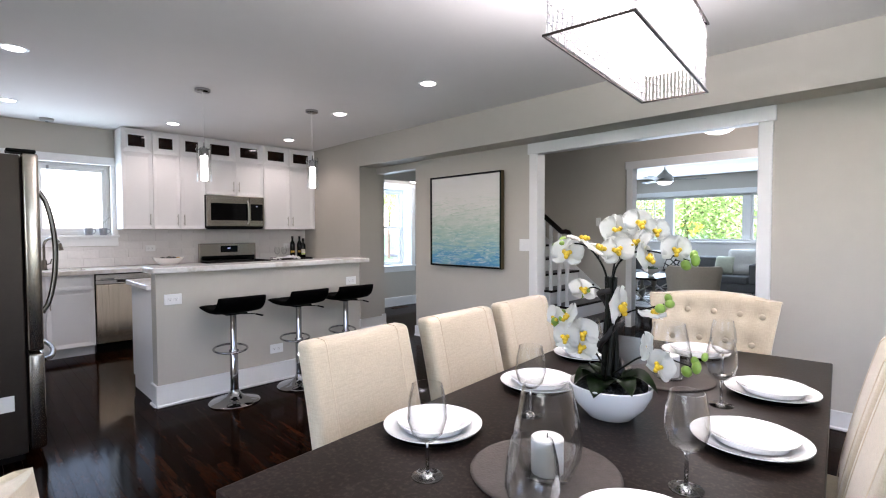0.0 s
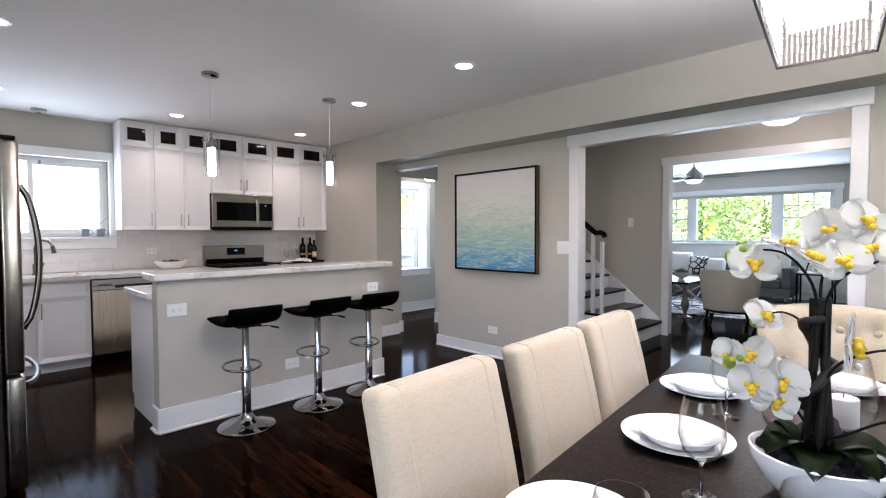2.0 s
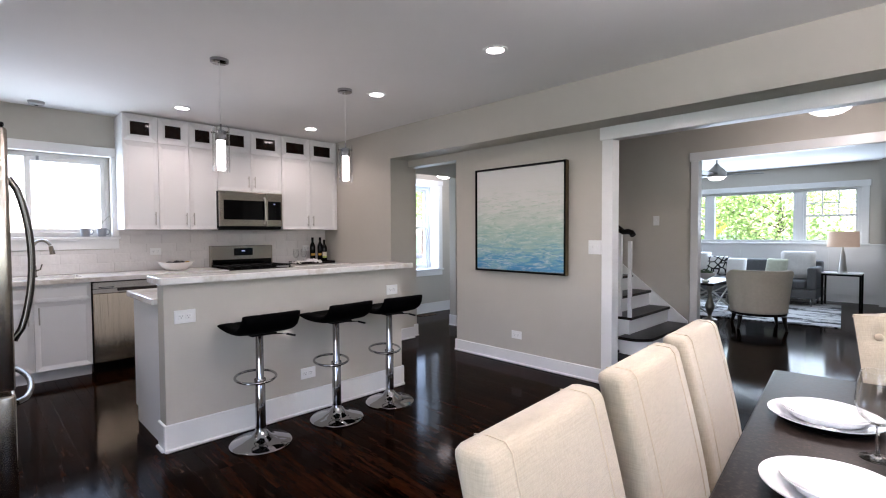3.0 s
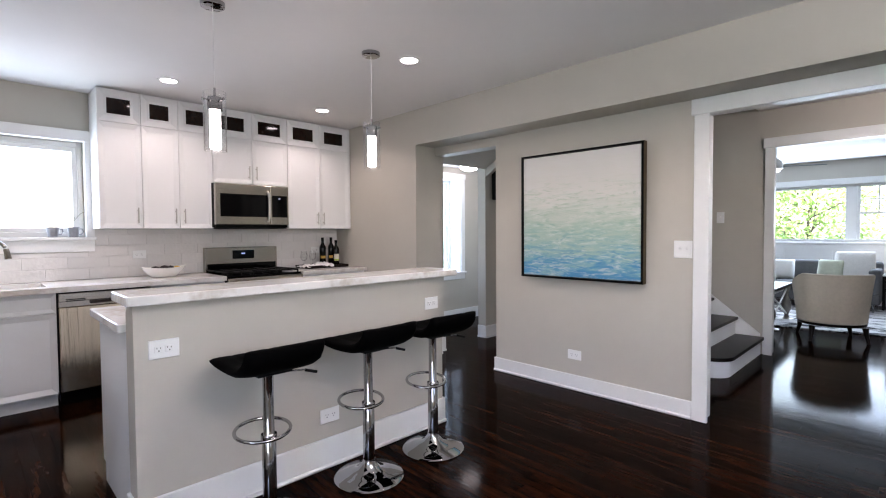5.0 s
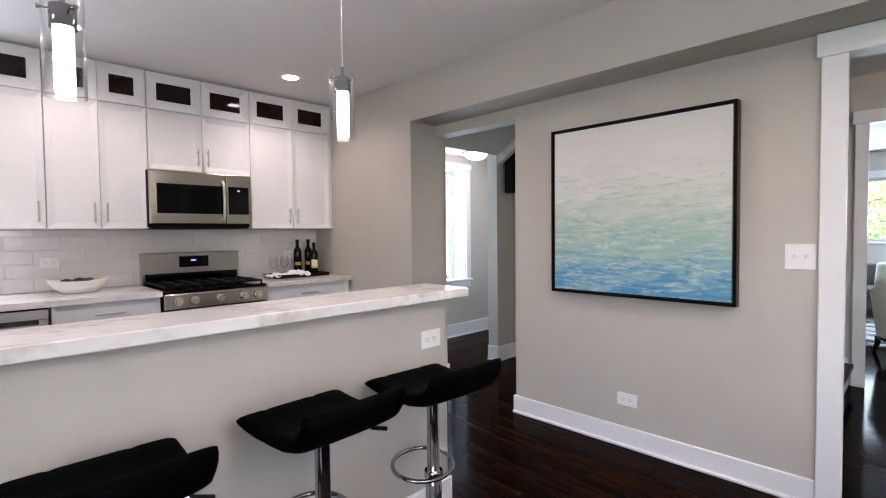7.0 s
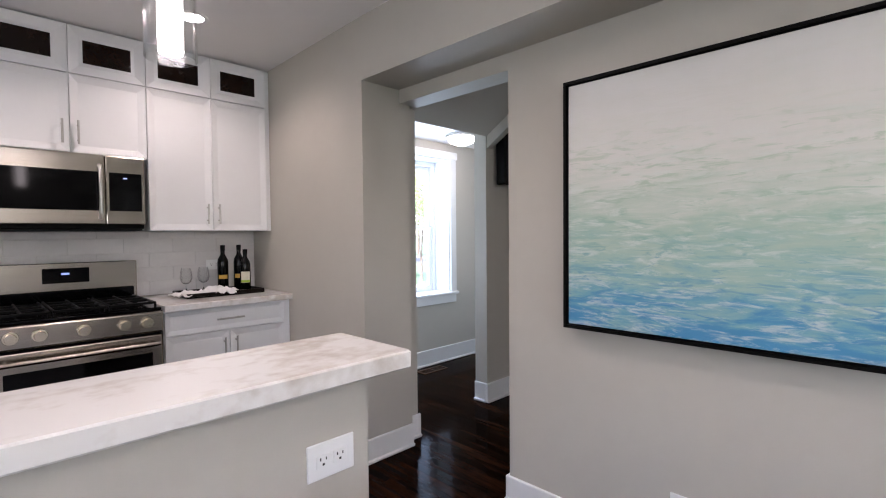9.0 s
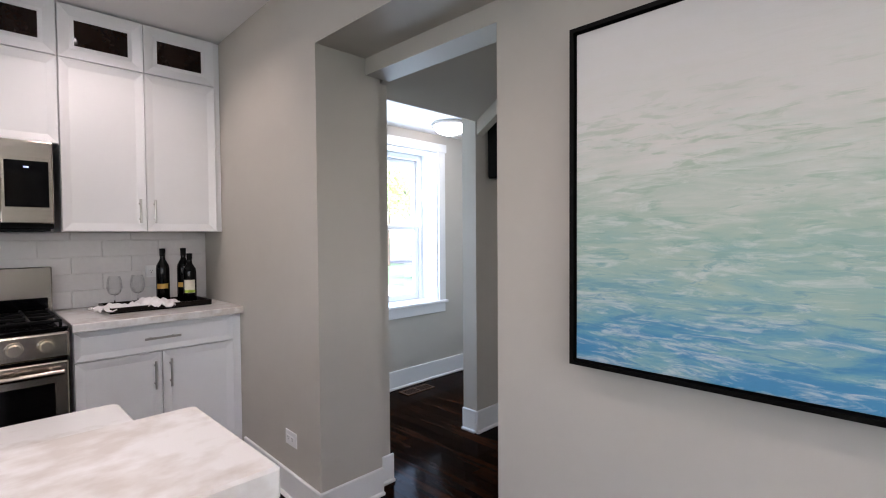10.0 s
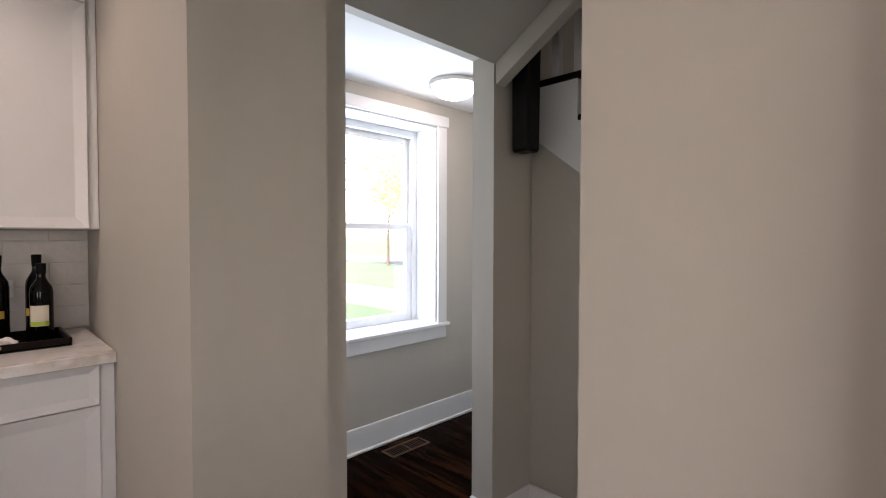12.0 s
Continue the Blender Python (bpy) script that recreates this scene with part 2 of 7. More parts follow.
bm = B((XW, -6.265, YB, 4.955, 0, CEIL), (XW, -6.53, 4.955, 5.1, 0, CEIL))
structure("wall_passage_stub", B((-6.53, -6.336, 4.995, 5.064, 0, 2.5)), WALL, "narrow warm grey wall stub in the passage", "wall")
for v in bm.verts:
    if abs(v.co.y - YB) < 0.001:
        v.co.y = end_y(v.co.x)
structure("wall_kitchen_end", bm, WALL, "warm grey painted wall end beside the passage", "wall")
structure("wall_south", B((XW, -3.6, KSOUTH - 0.15, KSOUTH, 0, CEIL), (-3.75, -3.6, SOUTH, KSOUTH - 0.15, 0, CEIL), (-3.75, -2.3, SOUTH - 0.15, SOUTH, 0, CEIL), (-0.3, EAST + 0.15, SOUTH - 0.15, SOUTH, 0, CEIL), (-2.3, -0.3, SOUTH - 0.15, SOUTH, 0, 0.8), (-2.3, -0.3, SOUTH - 0.15, SOUTH, 2.2, CEIL)), WALL, "warm grey painted wall behind the dining table", "wall")
structure("wall_east", B((EAST, EAST + 0.15, SOUTH, 0.95, 0, CEIL), (EAST, EAST + 0.15, 2.85, YF, 0, CEIL), (EAST, EAST + 0.15, 0.95, 2.85, 0, 0.8), (EAST, EAST + 0.15, 0.95, 2.85, 2.2, CEIL)), WALL, "warm grey painted wall beside the dining table", "wall")
OX0, OX1, OZ = -3.66, -1.71, 2.115
structure("wall_painting", B((-5.445, OX0, YP, 5.02, 0, CEIL), (OX1, EAST, YP, 5.02, 0, CEIL), (OX0, OX1, YP, 5.02, OZ, CEIL), (-6.265, -5.445, YP, 5.02, 2.115, CEIL)), WALL, "warm grey painted wall that carries the seascape", "wall")
structure("ceiling_beam", B((-6.265, EAST, YB, YP, 2.196, CEIL)), WALL, "warm grey boxed beam under the ceiling", "beam")
structure("ceiling", B((XW, EAST, SOUTH, YP + 0.1, CEIL, CEIL + 0.2), (XW, EAST, 7.42, YF, CEIL, CEIL + 0.2), (-3.85, EAST, YP + 0.1, 7.42, CEIL, CEIL + 0.2)), CEILM, "flat white painted ceiling", "ceiling")
structure("ceiling_stairwell", B((XW, -3.85, YP + 0.1, 7.42, 4.6, 4.8), (XH, -6.53, YP + 0.1, 7.42, 2.26, 2.36)), CEILM, "white painted ceiling of stairwell and side room", "ceiling")
structure("wall_stairwell", B((-3.85, -3.7, 5.02, YL, CEIL + 0.2, 4.6), (-6.6, -3.7, 4.9, 5.02, CEIL, 4.6), (-6.6, -6.45, 5.02, 7.4, 2.5, 4.6), (-6.6, -3.7, YL, 7.42, CEIL, 4.6)), WALL, "warm grey painted upper stairwell wall", "wall")
LX0, LX1, LZ = -3.736, -0.9, 2.185
structure("wall_living", B((-6.53, LX0, YL, 7.42, 0, CEIL), (LX1, EAST, YL, 7.42, 0, CEIL), (LX0, LX1, YL, 7.42, LZ, CEIL)), WALL, "warm grey painted hall wall beside the living room opening", "wall")
# side room: dividing wall with its opening, window wall
structure("wall_side_room", B((-6.53, -6.41, 5.865, YL, 0, 2.5), (-6.53, -6.41, 5.064, 5.865, 2.115, 2.5), (XW, XH, YP + 0.12, 5.25, 0, 2.4), (XW, XH, 6.60, 7.6, 0, 2.4), (XW, XH, 5.25, 6.60, 0, 0.70), (XW, XH, 5.25, 6.60, 2.10, 2.4), (XH, -6.53, 7.42, 7.55, 0, 2.4)), WALL, "pale grey painted wall of the small side room", "wall")
structure("wall_under_stairs", B((-6.41, -3.95, 6.14, 6.2, 0, 0.02)), WALL, "warm grey wall below the stair flight", "wall")
# living room shell
WX0, WX1, WZ0, WZ1 = -6.0, -2.60, 1.09, 2.11
structure("wall_living_window", B((XW, WX0, YF, YF + 0.2, 0, CEIL), (WX1, EAST, YF, YF + 0.2, 0, CEIL), (WX0, WX1, YF, YF + 0.2, 0, WZ0), (WX0, WX1, YF, YF + 0.2, WZ1, CEIL)), WALL, "pale green-grey wall above white wainscot panelling", "wall")
structure("wall_living_west", B((XW - 0.15, XW, 7.42, YF, 0, CEIL)), WALL, "plain painted living room wall", "wall")

# ---- trim ----


def trim(name, boxes, label, category="trim", bevel=0.004):
    t = new(name)
    tagged(t, label, category, kind="structure")
    for b in boxes:
        part("head_board" if b[1] - b[0] > 1 else "side_board", B(b, bevel=bevel), WHITE, t)
    return t


def base(bm, x0, x1, y0, y1, nx, ny, h=0.125):
    """A baseboard run along a wall face with a shoe mould; (nx, ny) points into the room."""
    t, s = 0.016, 0.03
    if nx:
        a, b = (x0, x0 + nx * t), (x0, x0 + nx * s)
        box(bm, min(a), max(a), y0, y1, 0, h, 0.004)
        box(bm, min(b), max(b), y0, y1, 0, 0.02, 0.006)
    else:
        a, b = (y0, y0 + ny * t), (y0, y0 + ny * s)
        box(bm, x0, x1, min(a), max(a), 0, h, 0.004)
        box(bm, x0, x1, min(b), max(b), 0, 0.02, 0.006)


def skirting(name, runs, label):
    bm = bmesh.new()
    for r in runs:
        base(bm, *r)
    if name == "baseboard_kitchen_end":
        for v in bm.verts:
            if v.co.y < YB + 0.001:
                v.co.y += end_y(v.co.x) - YB
    return structure(name, bm, WHITE, label, "baseboard")


skirting("baseboard_painting", [(-5.461, -3.714, YP, YP, 0, -1), (-5.445, -5.445, YP, 5.036, -1, 0)], "white painted baseboard with shoe mould")
skirting("baseboard_kitchen_end", [(-7.15, -6.25, YB, YB, 0, -1, 0.14), (-6.265, -6.265, YB - 0.016, 4.955, 1, 0, 0.14), (-6.336, -6.336, 4.96, 5.08, 1, 0, 0.15)], "white painted baseboard around the wall end")
skirting("baseboard_dining", [(-1.66, EAST, YP, YP, 0, -1), (EAST, EAST, SOUTH, YP, -1, 0), (-3.6, EAST, SOUTH, SOUTH, 0, 1)], "white painted baseboard with shoe mould")
skirting("baseboard_side_room", [(-6.41, -6.41, 5.849, 6.14, 1, 0, 0.15), (-6.53, -6.41, 5.865, 5.865, 0, -1, 0.15), (-6.41, -3.98, 6.14, 6.14, 0, -1, 0.15), (XH, XH, 5.0, 7.4, 1, 0, 0.16)], "white painted baseboard with shoe mould")
skirting("baseboard_living", [(LX1, EAST, YL, YL, 0, -1), (XW, EAST, YF, YF, 0, -1, 0.14)], "white painted baseboard")

# cased opening from dining room to hall
trim("door_casing_hall", [(-3.712, -3.615, YP - 0.024, YP, 0, 2.085), (-1.752, -1.664, YP - 0.024, YP, 0, 2.085), (-3.73, -1.645, YP - 0.03, YP, 2.085, 2.192), (OX0, OX0 + 0.016, YP + 0.0005, 5.03, 0, OZ - 0.016), (OX1 - 0.016, OX1, YP + 0.0005, 5.03, 0, OZ - 0.016), (OX0, OX1, YP + 0.0005, 5.03, OZ - 0.016, OZ)], "white painted flat casing of the wide hall opening", "door frame")
trim("door_casing_living", [(-3.787, -3.70, YL - 0.024, YL, 0, 2.155), (LX1, LX1 + 0.1, YL - 0.024, YL, 0, 2.155), (-3.803, LX1 + 0.12, YL - 0.03, YL, 2.155, 2.258), (LX0, LX0 + 0.016, YL + 0.0005, 7.43, 0, LZ - 0.016), (LX1 - 0.016, LX1, YL + 0.0005, 7.43, 0, LZ - 0.016), (LX0, LX1, YL + 0.0005, 7.43, LZ - 0.016, LZ)], "white painted flat casing of the living room opening", "door frame")

# ---- windows ----


def window(name, label, frame_boxes, pane_boxes, extra=()):
    w = new(name)
    tagged(w, label, "window", kind="structure")
    for n, bx, bv in frame_boxes:
        part(n, B(*bx, bevel=bv), WHITE, w)
    for bx in pane_boxes:
        p = part("pane", B(bx), PANE, w)
        p.visible_shadow = False
    return w


x = XW
window("window_1", "white sliding kitchen window above the sink, bright daylight", [
    ("casing", [(x, x + 0.022, KWY0 - 0.09, KWY0, KWZ0, KWZ1), (x, x + 0.022, KWY1, KWY1 + 0.062, KWZ0, KWZ1), (x, x + 0.026, KWY0 - 0.1, KWY1 + 0.062, KWZ1, KWZ1 + 0.095)], 0.003),
    ("window_sill", [(x - 0.09, x + 0.05, KWY0 - 0.1, KWY1 + 0.07, KWZ0 - 0.03, KWZ0)], 0.005),
    ("apron", [(x, x + 0.02, KWY0 - 0.09, KWY1 + 0.06, KWZ0 - 0.13, KWZ0 - 0.03)], 0.003),
    ("window_frame", [(x - 0.14, x - 0.08, KWY0, KWY0 + 0.04, KWZ0, KWZ1), (x - 0.14, x - 0.08, KWY1 - 0.04, KWY1, KWZ0, KWZ1), (x - 0.14, x - 0.08, KWY0 + 0.04, KWY1 - 0.04, KWZ0, KWZ0 + 0.045), (x - 0.14, x - 0.08, KWY0 + 0.04, KWY1 - 0.04, KWZ1 - 0.045, KWZ1)], 0.004),
    ("sash", [(x - 0.12, x - 0.075, 1.41, 1.455, KWZ0 + 0.045, KWZ1 - 0.045), (x - 0.12, x - 0.09, KWY1 - 0.075, KWY1 - 0.04, KWZ0 + 0.045, KWZ1 - 0.045), (x - 0.12, x - 0.09, 1.455, KWY1 - 0.075, KWZ0 + 0.045, KWZ0 + 0.08), (x - 0.12, x - 0.09, 1.455, KWY1 - 0.075, KWZ1 - 0.08, KWZ1 - 0.045)], 0.003),
], [(x - 0.112, x - 0.108, 0.84, 1.41, 1.335, 2.075), (x - 0.106, x - 0.102, 1.455, 2.015, 1.37, 2.04)])

x = XH
sy0, sy1, sz0, sz1 = 5.25, 6.60, 0.70, 2.10
window("window_2", "white double-hung window in a deep reveal, lawn and tree outside", [
    ("casing", [(x, x + 0.02, sy1, sy1 + 0.085, sz0, sz1), (x, x + 0.02, sy0 - 0.085, sy0, sz0, sz1), (x, x + 0.026, sy0 - 0.1, sy1 + 0.1, sz1, sz1 + 0.075)], 0.003),
    ("reveal", [(x - 0.26, x, sy1 - 0.012, sy1, sz0, sz1 - 0.012), (x - 0.26, x, sy0, sy0 + 0.012, sz0, sz1 - 0.012), (x - 0.26, x, sy0, sy1, sz1 - 0.012, sz1)], 0.002),
    ("window_sill", [(x - 0.27, x + 0.045, sy0 - 0.1, sy1 + 0.1, sz0 - 0.005, sz0 + 0.022)], 0.006),
    ("apron", [(x, x + 0.02, sy0 - 0.08, sy1 + 0.08, sz0 - 0.09, sz0 - 0.005)], 0.003),
    ("window_frame", [(x - 0.29, x - 0.2, sy1 - 0.05, sy1 - 0.012, sz0, sz1 - 0.012), (x - 0.29, x - 0.2, sy0 + 0.012, sy0 + 0.05, sz0, sz1 - 0.012), (x - 0.29, x - 0.2, sy0 + 0.05, sy1 - 0.05, sz1 - 0.06, sz1 - 0.012)], 0.003),
    ("upper_sash", [(x - 0.28, x - 0.25, sy1 - 0.095, sy1 - 0.05, 1.38, 2.04), (x - 0.28, x - 0.25, sy0 + 0.05, sy0 + 0.095, 1.38, 2.04), (x - 0.28, x - 0.25, sy0 + 0.095, sy1 - 0.095, 2.0, 2.04), (x - 0.28, x - 0.25, sy0 + 0.095, sy1 - 0.095, 1.38, 1.415)], 0.003),
    ("lower_sash", [(x - 0.248, x - 0.215, sy1 - 0.1, sy1 - 0.05, 0.722, 1.42), (x - 0.248, x - 0.215, sy0 + 0.05, sy0 + 0.1, 0.722, 1.42), (x - 0.248, x - 0.215, sy0 + 0.1, sy1 - 0.1, 1.38, 1.42), (x - 0.248, x - 0.215, sy0 + 0.1, sy1 - 0.1, 0.722, 0.78)], 0.003),
], [(x - 0.267, x - 0.263, sy0 + 0.095, sy1 - 0.095, 1.415, 2.0), (x - 0.234, x - 0.23, sy0 + 0.1, sy1 - 0.1, 0.78, 1.38)])

y = YF
MULL = (-5.08, -3.53)
lw = [
    ("casing", [(WX0 - 0.1, WX0, y - 0.022, y, WZ0, WZ1), (WX1, WX1 + 0.1, y - 0.022, y, WZ0, WZ1), (WX0 - 0.12, WX1 + 0.12, y - 0.028, y, WZ1, WZ1 + 0.11)], 0.003),
    ("window_sill", [(WX0 - 0.12, WX1 + 0.12, y - 0.06, y + 0.09, WZ0 - 0.035, WZ0)], 0.005),
    ("window_frame", [(WX0, WX0 + 0.05, y + 0.05, y + 0.13, WZ0, WZ1), (WX1 - 0.05, WX1, y + 0.05, y + 0.13, WZ0, WZ1), (WX0 + 0.05, WX1 - 0.05, y + 0.05, y + 0.13, WZ0, WZ0 + 0.05), (WX0 + 0.05, WX1 - 0.05, y + 0.05, y + 0.13, WZ1 - 0.05, WZ1)], 0.003),
]
lpanes = [(MULL[0] + 0.08, MULL[1] - 0.08, y + 0.09, y + 0.094, WZ0 + 0.05, WZ1 - 0.05)]
for mx_ in MULL:
    lw.append(("mullion", [(mx_ - 0.08, mx_ + 0.08, y + 0.03, y + 0.14, WZ0 + 0.05, WZ1 - 0.05)], 0.003))
# the two outer sashes: upper one divided by fine bars, lower one plain
for sa, sb in ((WX0 + 0.05, MULL[0] - 0.08), (MULL[1] + 0.08, WX1 - 0.05)):
    zr = 1.58
    lw.append(("meeting_rail", [(sa + 0.04, sb - 0.04, y + 0.06, y + 0.11, zr, zr + 0.04)], 0.003))
    lw.append(("sash_stile", [(sa, sa + 0.04, y + 0.062, y + 0.112, WZ0 + 0.05, WZ1 - 0.05)], 0.003))
    lw.append(("sash_stile", [(sb - 0.04, sb, y + 0.062, y + 0.112, WZ0 + 0.05, WZ1 - 0.05)], 0.003))
    for k in (1, 2):
        xx = sa + 0.04 + (sb - sa - 0.08) * k / 3
        lw.append(("muntin", [(xx - 0.011, xx + 0.011, y + 0.072, y + 0.1, zr + 0.04, WZ1 - 0.05)], 0.002))
    zz = (zr + 0.04 + WZ1 - 0.05) / 2
    lw.append(("muntin", [(sa + 0.04, sb - 0.04, y + 0.075, y + 0.097, zz - 0.011, zz + 0.011)], 0.002))
    lpanes.append((sa + 0.04, sb - 0.04, y + 0.082, y + 0.086, WZ0 + 0.05, WZ1 - 0.05))
window("window_3", "wide white picture window between two divided sashes, trees outside", lw, lpanes)

# ---- kitchen units (local x points into the room, y along the wall) ----


def shaker(y0, y1, z0, z1, xf, rail=0.058, sink=0.012, glass=False):
    """A framed door or drawer front whose face lies at xf."""
    bm = bmesh.new()
    t = 0.02
    box(bm, xf - t, xf, y0, y1, z0, z1, 0.0015)
    f = max((f for f in bm.faces if f.normal.x > 0.9), key=lambda f: f.calc_area())
    r = bmesh.ops.inset_individual(bm, faces=[f], thickness=rail, depth=0)
    bmesh.ops.translate(bm, verts=f.verts, vec=(-sink * (1.6 if glass else 1), 0, 0))
    return bm


def bar_handle(parent, c, length, axis='z', r=0.006, stand=0.03, material=None):
    """A round bar pull with two posts on a front at c."""
    bm = bmesh.new()
    d = Vector((0, 0, 1)) if axis == 'z' else Vector((0, 1, 0))
    c = Vector(c)
    out = Vector((stand, 0, 0))
    cyl(bm, c + out - d * length / 2, c + out + d * length / 2, r, n=12)
    for s in (-0.32, 0.32):
        cyl(bm, c + d * length * s, c + out + d * length * s, r * 0.8, n=10)
    return part("handle", bm, material or NICKEL, parent, "brushed nickel bar handle", smooth=40)


def upper_cabinet(y0, y1, z0, doors, label):
    """A wall cabinet with its glazed top boxes; doors is 1 or 2, handles meet in the middle."""
    c = thing("wall_cabinet", pose(XW, y0, z0), label, "cabinet", "white wall cabinets")
    w, top, split = y1 - y0, CEIL - 0.008 - z0, 2.262 - z0
    part("body", B((0.002, 0.325, 0, w, 0, top), bevel=0.001), CABW, c)
    dw = w / doors
    for i in range(doors):
        a, b = i * dw + 0.002, (i + 1) * dw - 0.002
        d = part("door", shaker(a, b, 0.003, split - 0.003, 0.347), CABW, c)
        hy = (b - 0.035) if (i == 0) else (a + 0.035)
        bar_handle(d, (0.347, hy, 0.115), 0.135)
        g = part("top_door", shaker(a, b, split + 0.003, top - 0.003, 0.347, rail=0.07, sink=0.01, glass=True), CABW, c)
        part("glass_pane", B((0.3315, 0.3335, a + 0.071, b - 0.071, split + 0.074, top - 0.074)), GLASSD, g, "dark glass pane")
    return c


upper_cabinet(2.135, 2.452, 1.36, 1, "narrow white shaker wall cabinet with a dark glazed top box")
upper_cabinet(2.454, 3.05, 1.36, 2, "white shaker wall cabinet with dark glazed top boxes")
upper_cabinet(3.052, 3.824, 1.81, 2, "short white shaker wall cabinet above the microwave")
upper_cabinet(3.826, 4.60, 1.36, 2, "white shaker wall cabinet beside the wall end")
f = thing("cabinet_filler", pose(XW, 4.601, 1.36), "white filler strip between wall cabinet and wall", "cabinet")
part("strip", B((0.002, 0.33, 0, 0.033, 0, CEIL - 1.369), bevel=0.001), CABW, f)


def base_cabinet(y0, y1, doors, drawers, label, kick=True):
    c = thing("base_cabinet", pose(XW, y0, 0), label, "cabinet", "white base cabinets")
    w = y1 - y0
    part("body", B((0.002, 0.605, 0, w, 0.105, 0.874), bevel=0.001), CABW, c)
    part("toe_kick", B((0.002, 0.55, 0.001, w - 0.001, 0, 0.104)), CABW, c)
    for i in range(drawers):
        dw = w / drawers
        a, b = i * dw + 0.002, (i + 1) * dw - 0.002
        d = part("drawer", shaker(a, b, 0.722, 0.868, 0.627, rail=0.04), CABW, c)
        if doors != 2 or drawers == 1:
            bar_handle(d, (0.627, (a + b) / 2, 0.795), 0.17, 'y')
    for i in range(doors):
        dw = w / doors
        a, b = i * dw + 0.002, (i + 1) * dw - 0.002
        d = part("door", shaker(a, b, 0.108, 0.717, 0.627), CABW, c)
        hy = (b - 0.035) if i == 0 else (a + 0.035)
        bar_handle(d, (0.627, hy, 0.6), 0.15)
    return c


base_cabinet(0.98, 1.805, 2, 2, "white shaker sink cabinet with two doors")
base_cabinet(2.432, 3.038, 2, 1, "white shaker base cabinet with one drawer")
base_cabinet(3.822, 4.58, 2, 1, "white shaker base cabinet with drawer and two doors")
f = thing("cabinet_filler", pose(XW, 4.581, 0), "white filler strip between base cabinet and wall", "cabinet")
part("strip", B((0.002, 0.61, 0, 0.045, 0.0, 0.874), bevel=0.001), CABW, f)
c = thing("base_cabinet", pose(XW, KSOUTH, 0), "plain white corner base cabinet", "cabinet", "white base cabinets")
part("body", B((0.002, 0.605, 0.002, 0.678, 0.105, 0.874), bevel=0.001), CABW, c)
part("toe_kick", B((0.002, 0.55, 0.002, 0.678, 0, 0.104)), CABW, c)

# worktops; the long one has the sink cut out
ct = thing("worktop", pose(XW, KSOUTH, 0.875), "white veined marble worktop with an undermount sink", "worktop")
part("slab", B((0.003, 0.11, 0.003, 2.742, 0, 0.04), (0.53, 0.665, 0.003, 2.742, 0, 0.04), (0.11, 0.53, 0.003, 0.80, 0, 0.04), (0.11, 0.53, 1.46, 2.742, 0, 0.04)), MARBLE, ct)
part("sink_bowl", B((0.10, 0.54, 0.79, 0.80, -0.2, -0.002), (0.10, 0.54, 1.46, 1.47, -0.2, -0.002), (0.10, 0.11, 0.80, 1.46, -0.2, -0.002), (0.53, 0.54, 0.80, 1.46, -0.2, -0.002), (0.11, 0.53, 0.80, 1.46, -0.2, -0.19)), STEEL, ct, "stainless steel sink bowl")
ct = thing("worktop", pose(XW, 3.815, 0.875), "short white veined marble worktop beside the range", "worktop")
part("slab", B((0.003, 0.668, 0, 0.81, 0, 0.04), bevel=0.003), MARBLE, ct)

# dishwasher
d = thing("dishwasher", pose(XW, 1.812, 0), "stainless steel dishwasher with a recessed pocket handle", "dishwasher")
part("body", B((0.02, 0.60, 0.002, 0.61, 0.1, 0.868)), BLACKM, d)
part("toe_kick", B((0.02, 0.56, 0.004, 0.608, 0, 0.1)), BLACK, d)
# golden tint and upright streaks in the colour stand in for reflected room light
DWSTEEL = mat("steel_warm_reflections", (0.78, 0.64, 0.47), 0.16, 1.0, vary=0.2, scale=3, stretch=(1, 9, 0.5), bump=0.5, bscale=3.2, bdist=0.008)
dr = part("door", B((0.60, 0.63, 0.005, 0.608, 0.11, 0.755), bevel=0.004), DWSTEEL, d, "brushed stainless door")
part("control_strip", B((0.60, 0.63, 0.005, 0.608, 0.80, 0.862), (0.60, 0.612, 0.005, 0.608, 0.755, 0.80), bevel=0.003), STEEL, d)
part("handle", B((0.612, 0.632, 0.2, 0.56, 0.772, 0.796), bevel=0.003), DARKSTEEL, d, "dark pocket handle")
part("vent", B((0.630, 0.632, 0.05, 0.17, 0.80, 0.806), (0.630, 0.632, 0.05, 0.17, 0.812, 0.818)), SLOT, d)

# microwave
m = thing("microwave", pose(XW, 3.034, 1.372), "stainless over-range microwave with black glass door", "microwave")
part("body", B((0.003, 0.39, 0.0, 0.756, 0.0, 0.43), bevel=0.003), BLACKM, m)
dr = part("door", B((0.391, 0.428, 0.003, 0.55, 0.025, 0.428), bevel=0.006, seg=2), STEEL, m, "stainless door frame")
part("door_glass", B((0.4285, 0.431, 0.05, 0.53, 0.105, 0.33), bevel=0.001), BLACK, dr, "black glass window")
bm = bmesh.new()
tube(bm, [(0.43, 0.525, 0.06), (0.455, 0.525, 0.09), (0.466, 0.525, 0.21), (0.455, 0.525, 0.34), (0.43, 0.525, 0.37)], 0.011, 12)
part("handle", bm, NICKEL, dr, "curved steel handle", smooth=40)
cp = part("control_panel", B((0.391, 0.428, 0.553, 0.753, 0.025, 0.428), bevel=0.006, seg=2), STEEL, m)
part("keypad", B((0.4285, 0.431, 0.57, 0.735, 0.105, 0.33), bevel=0.001), BLACK, cp, "black glass keypad")
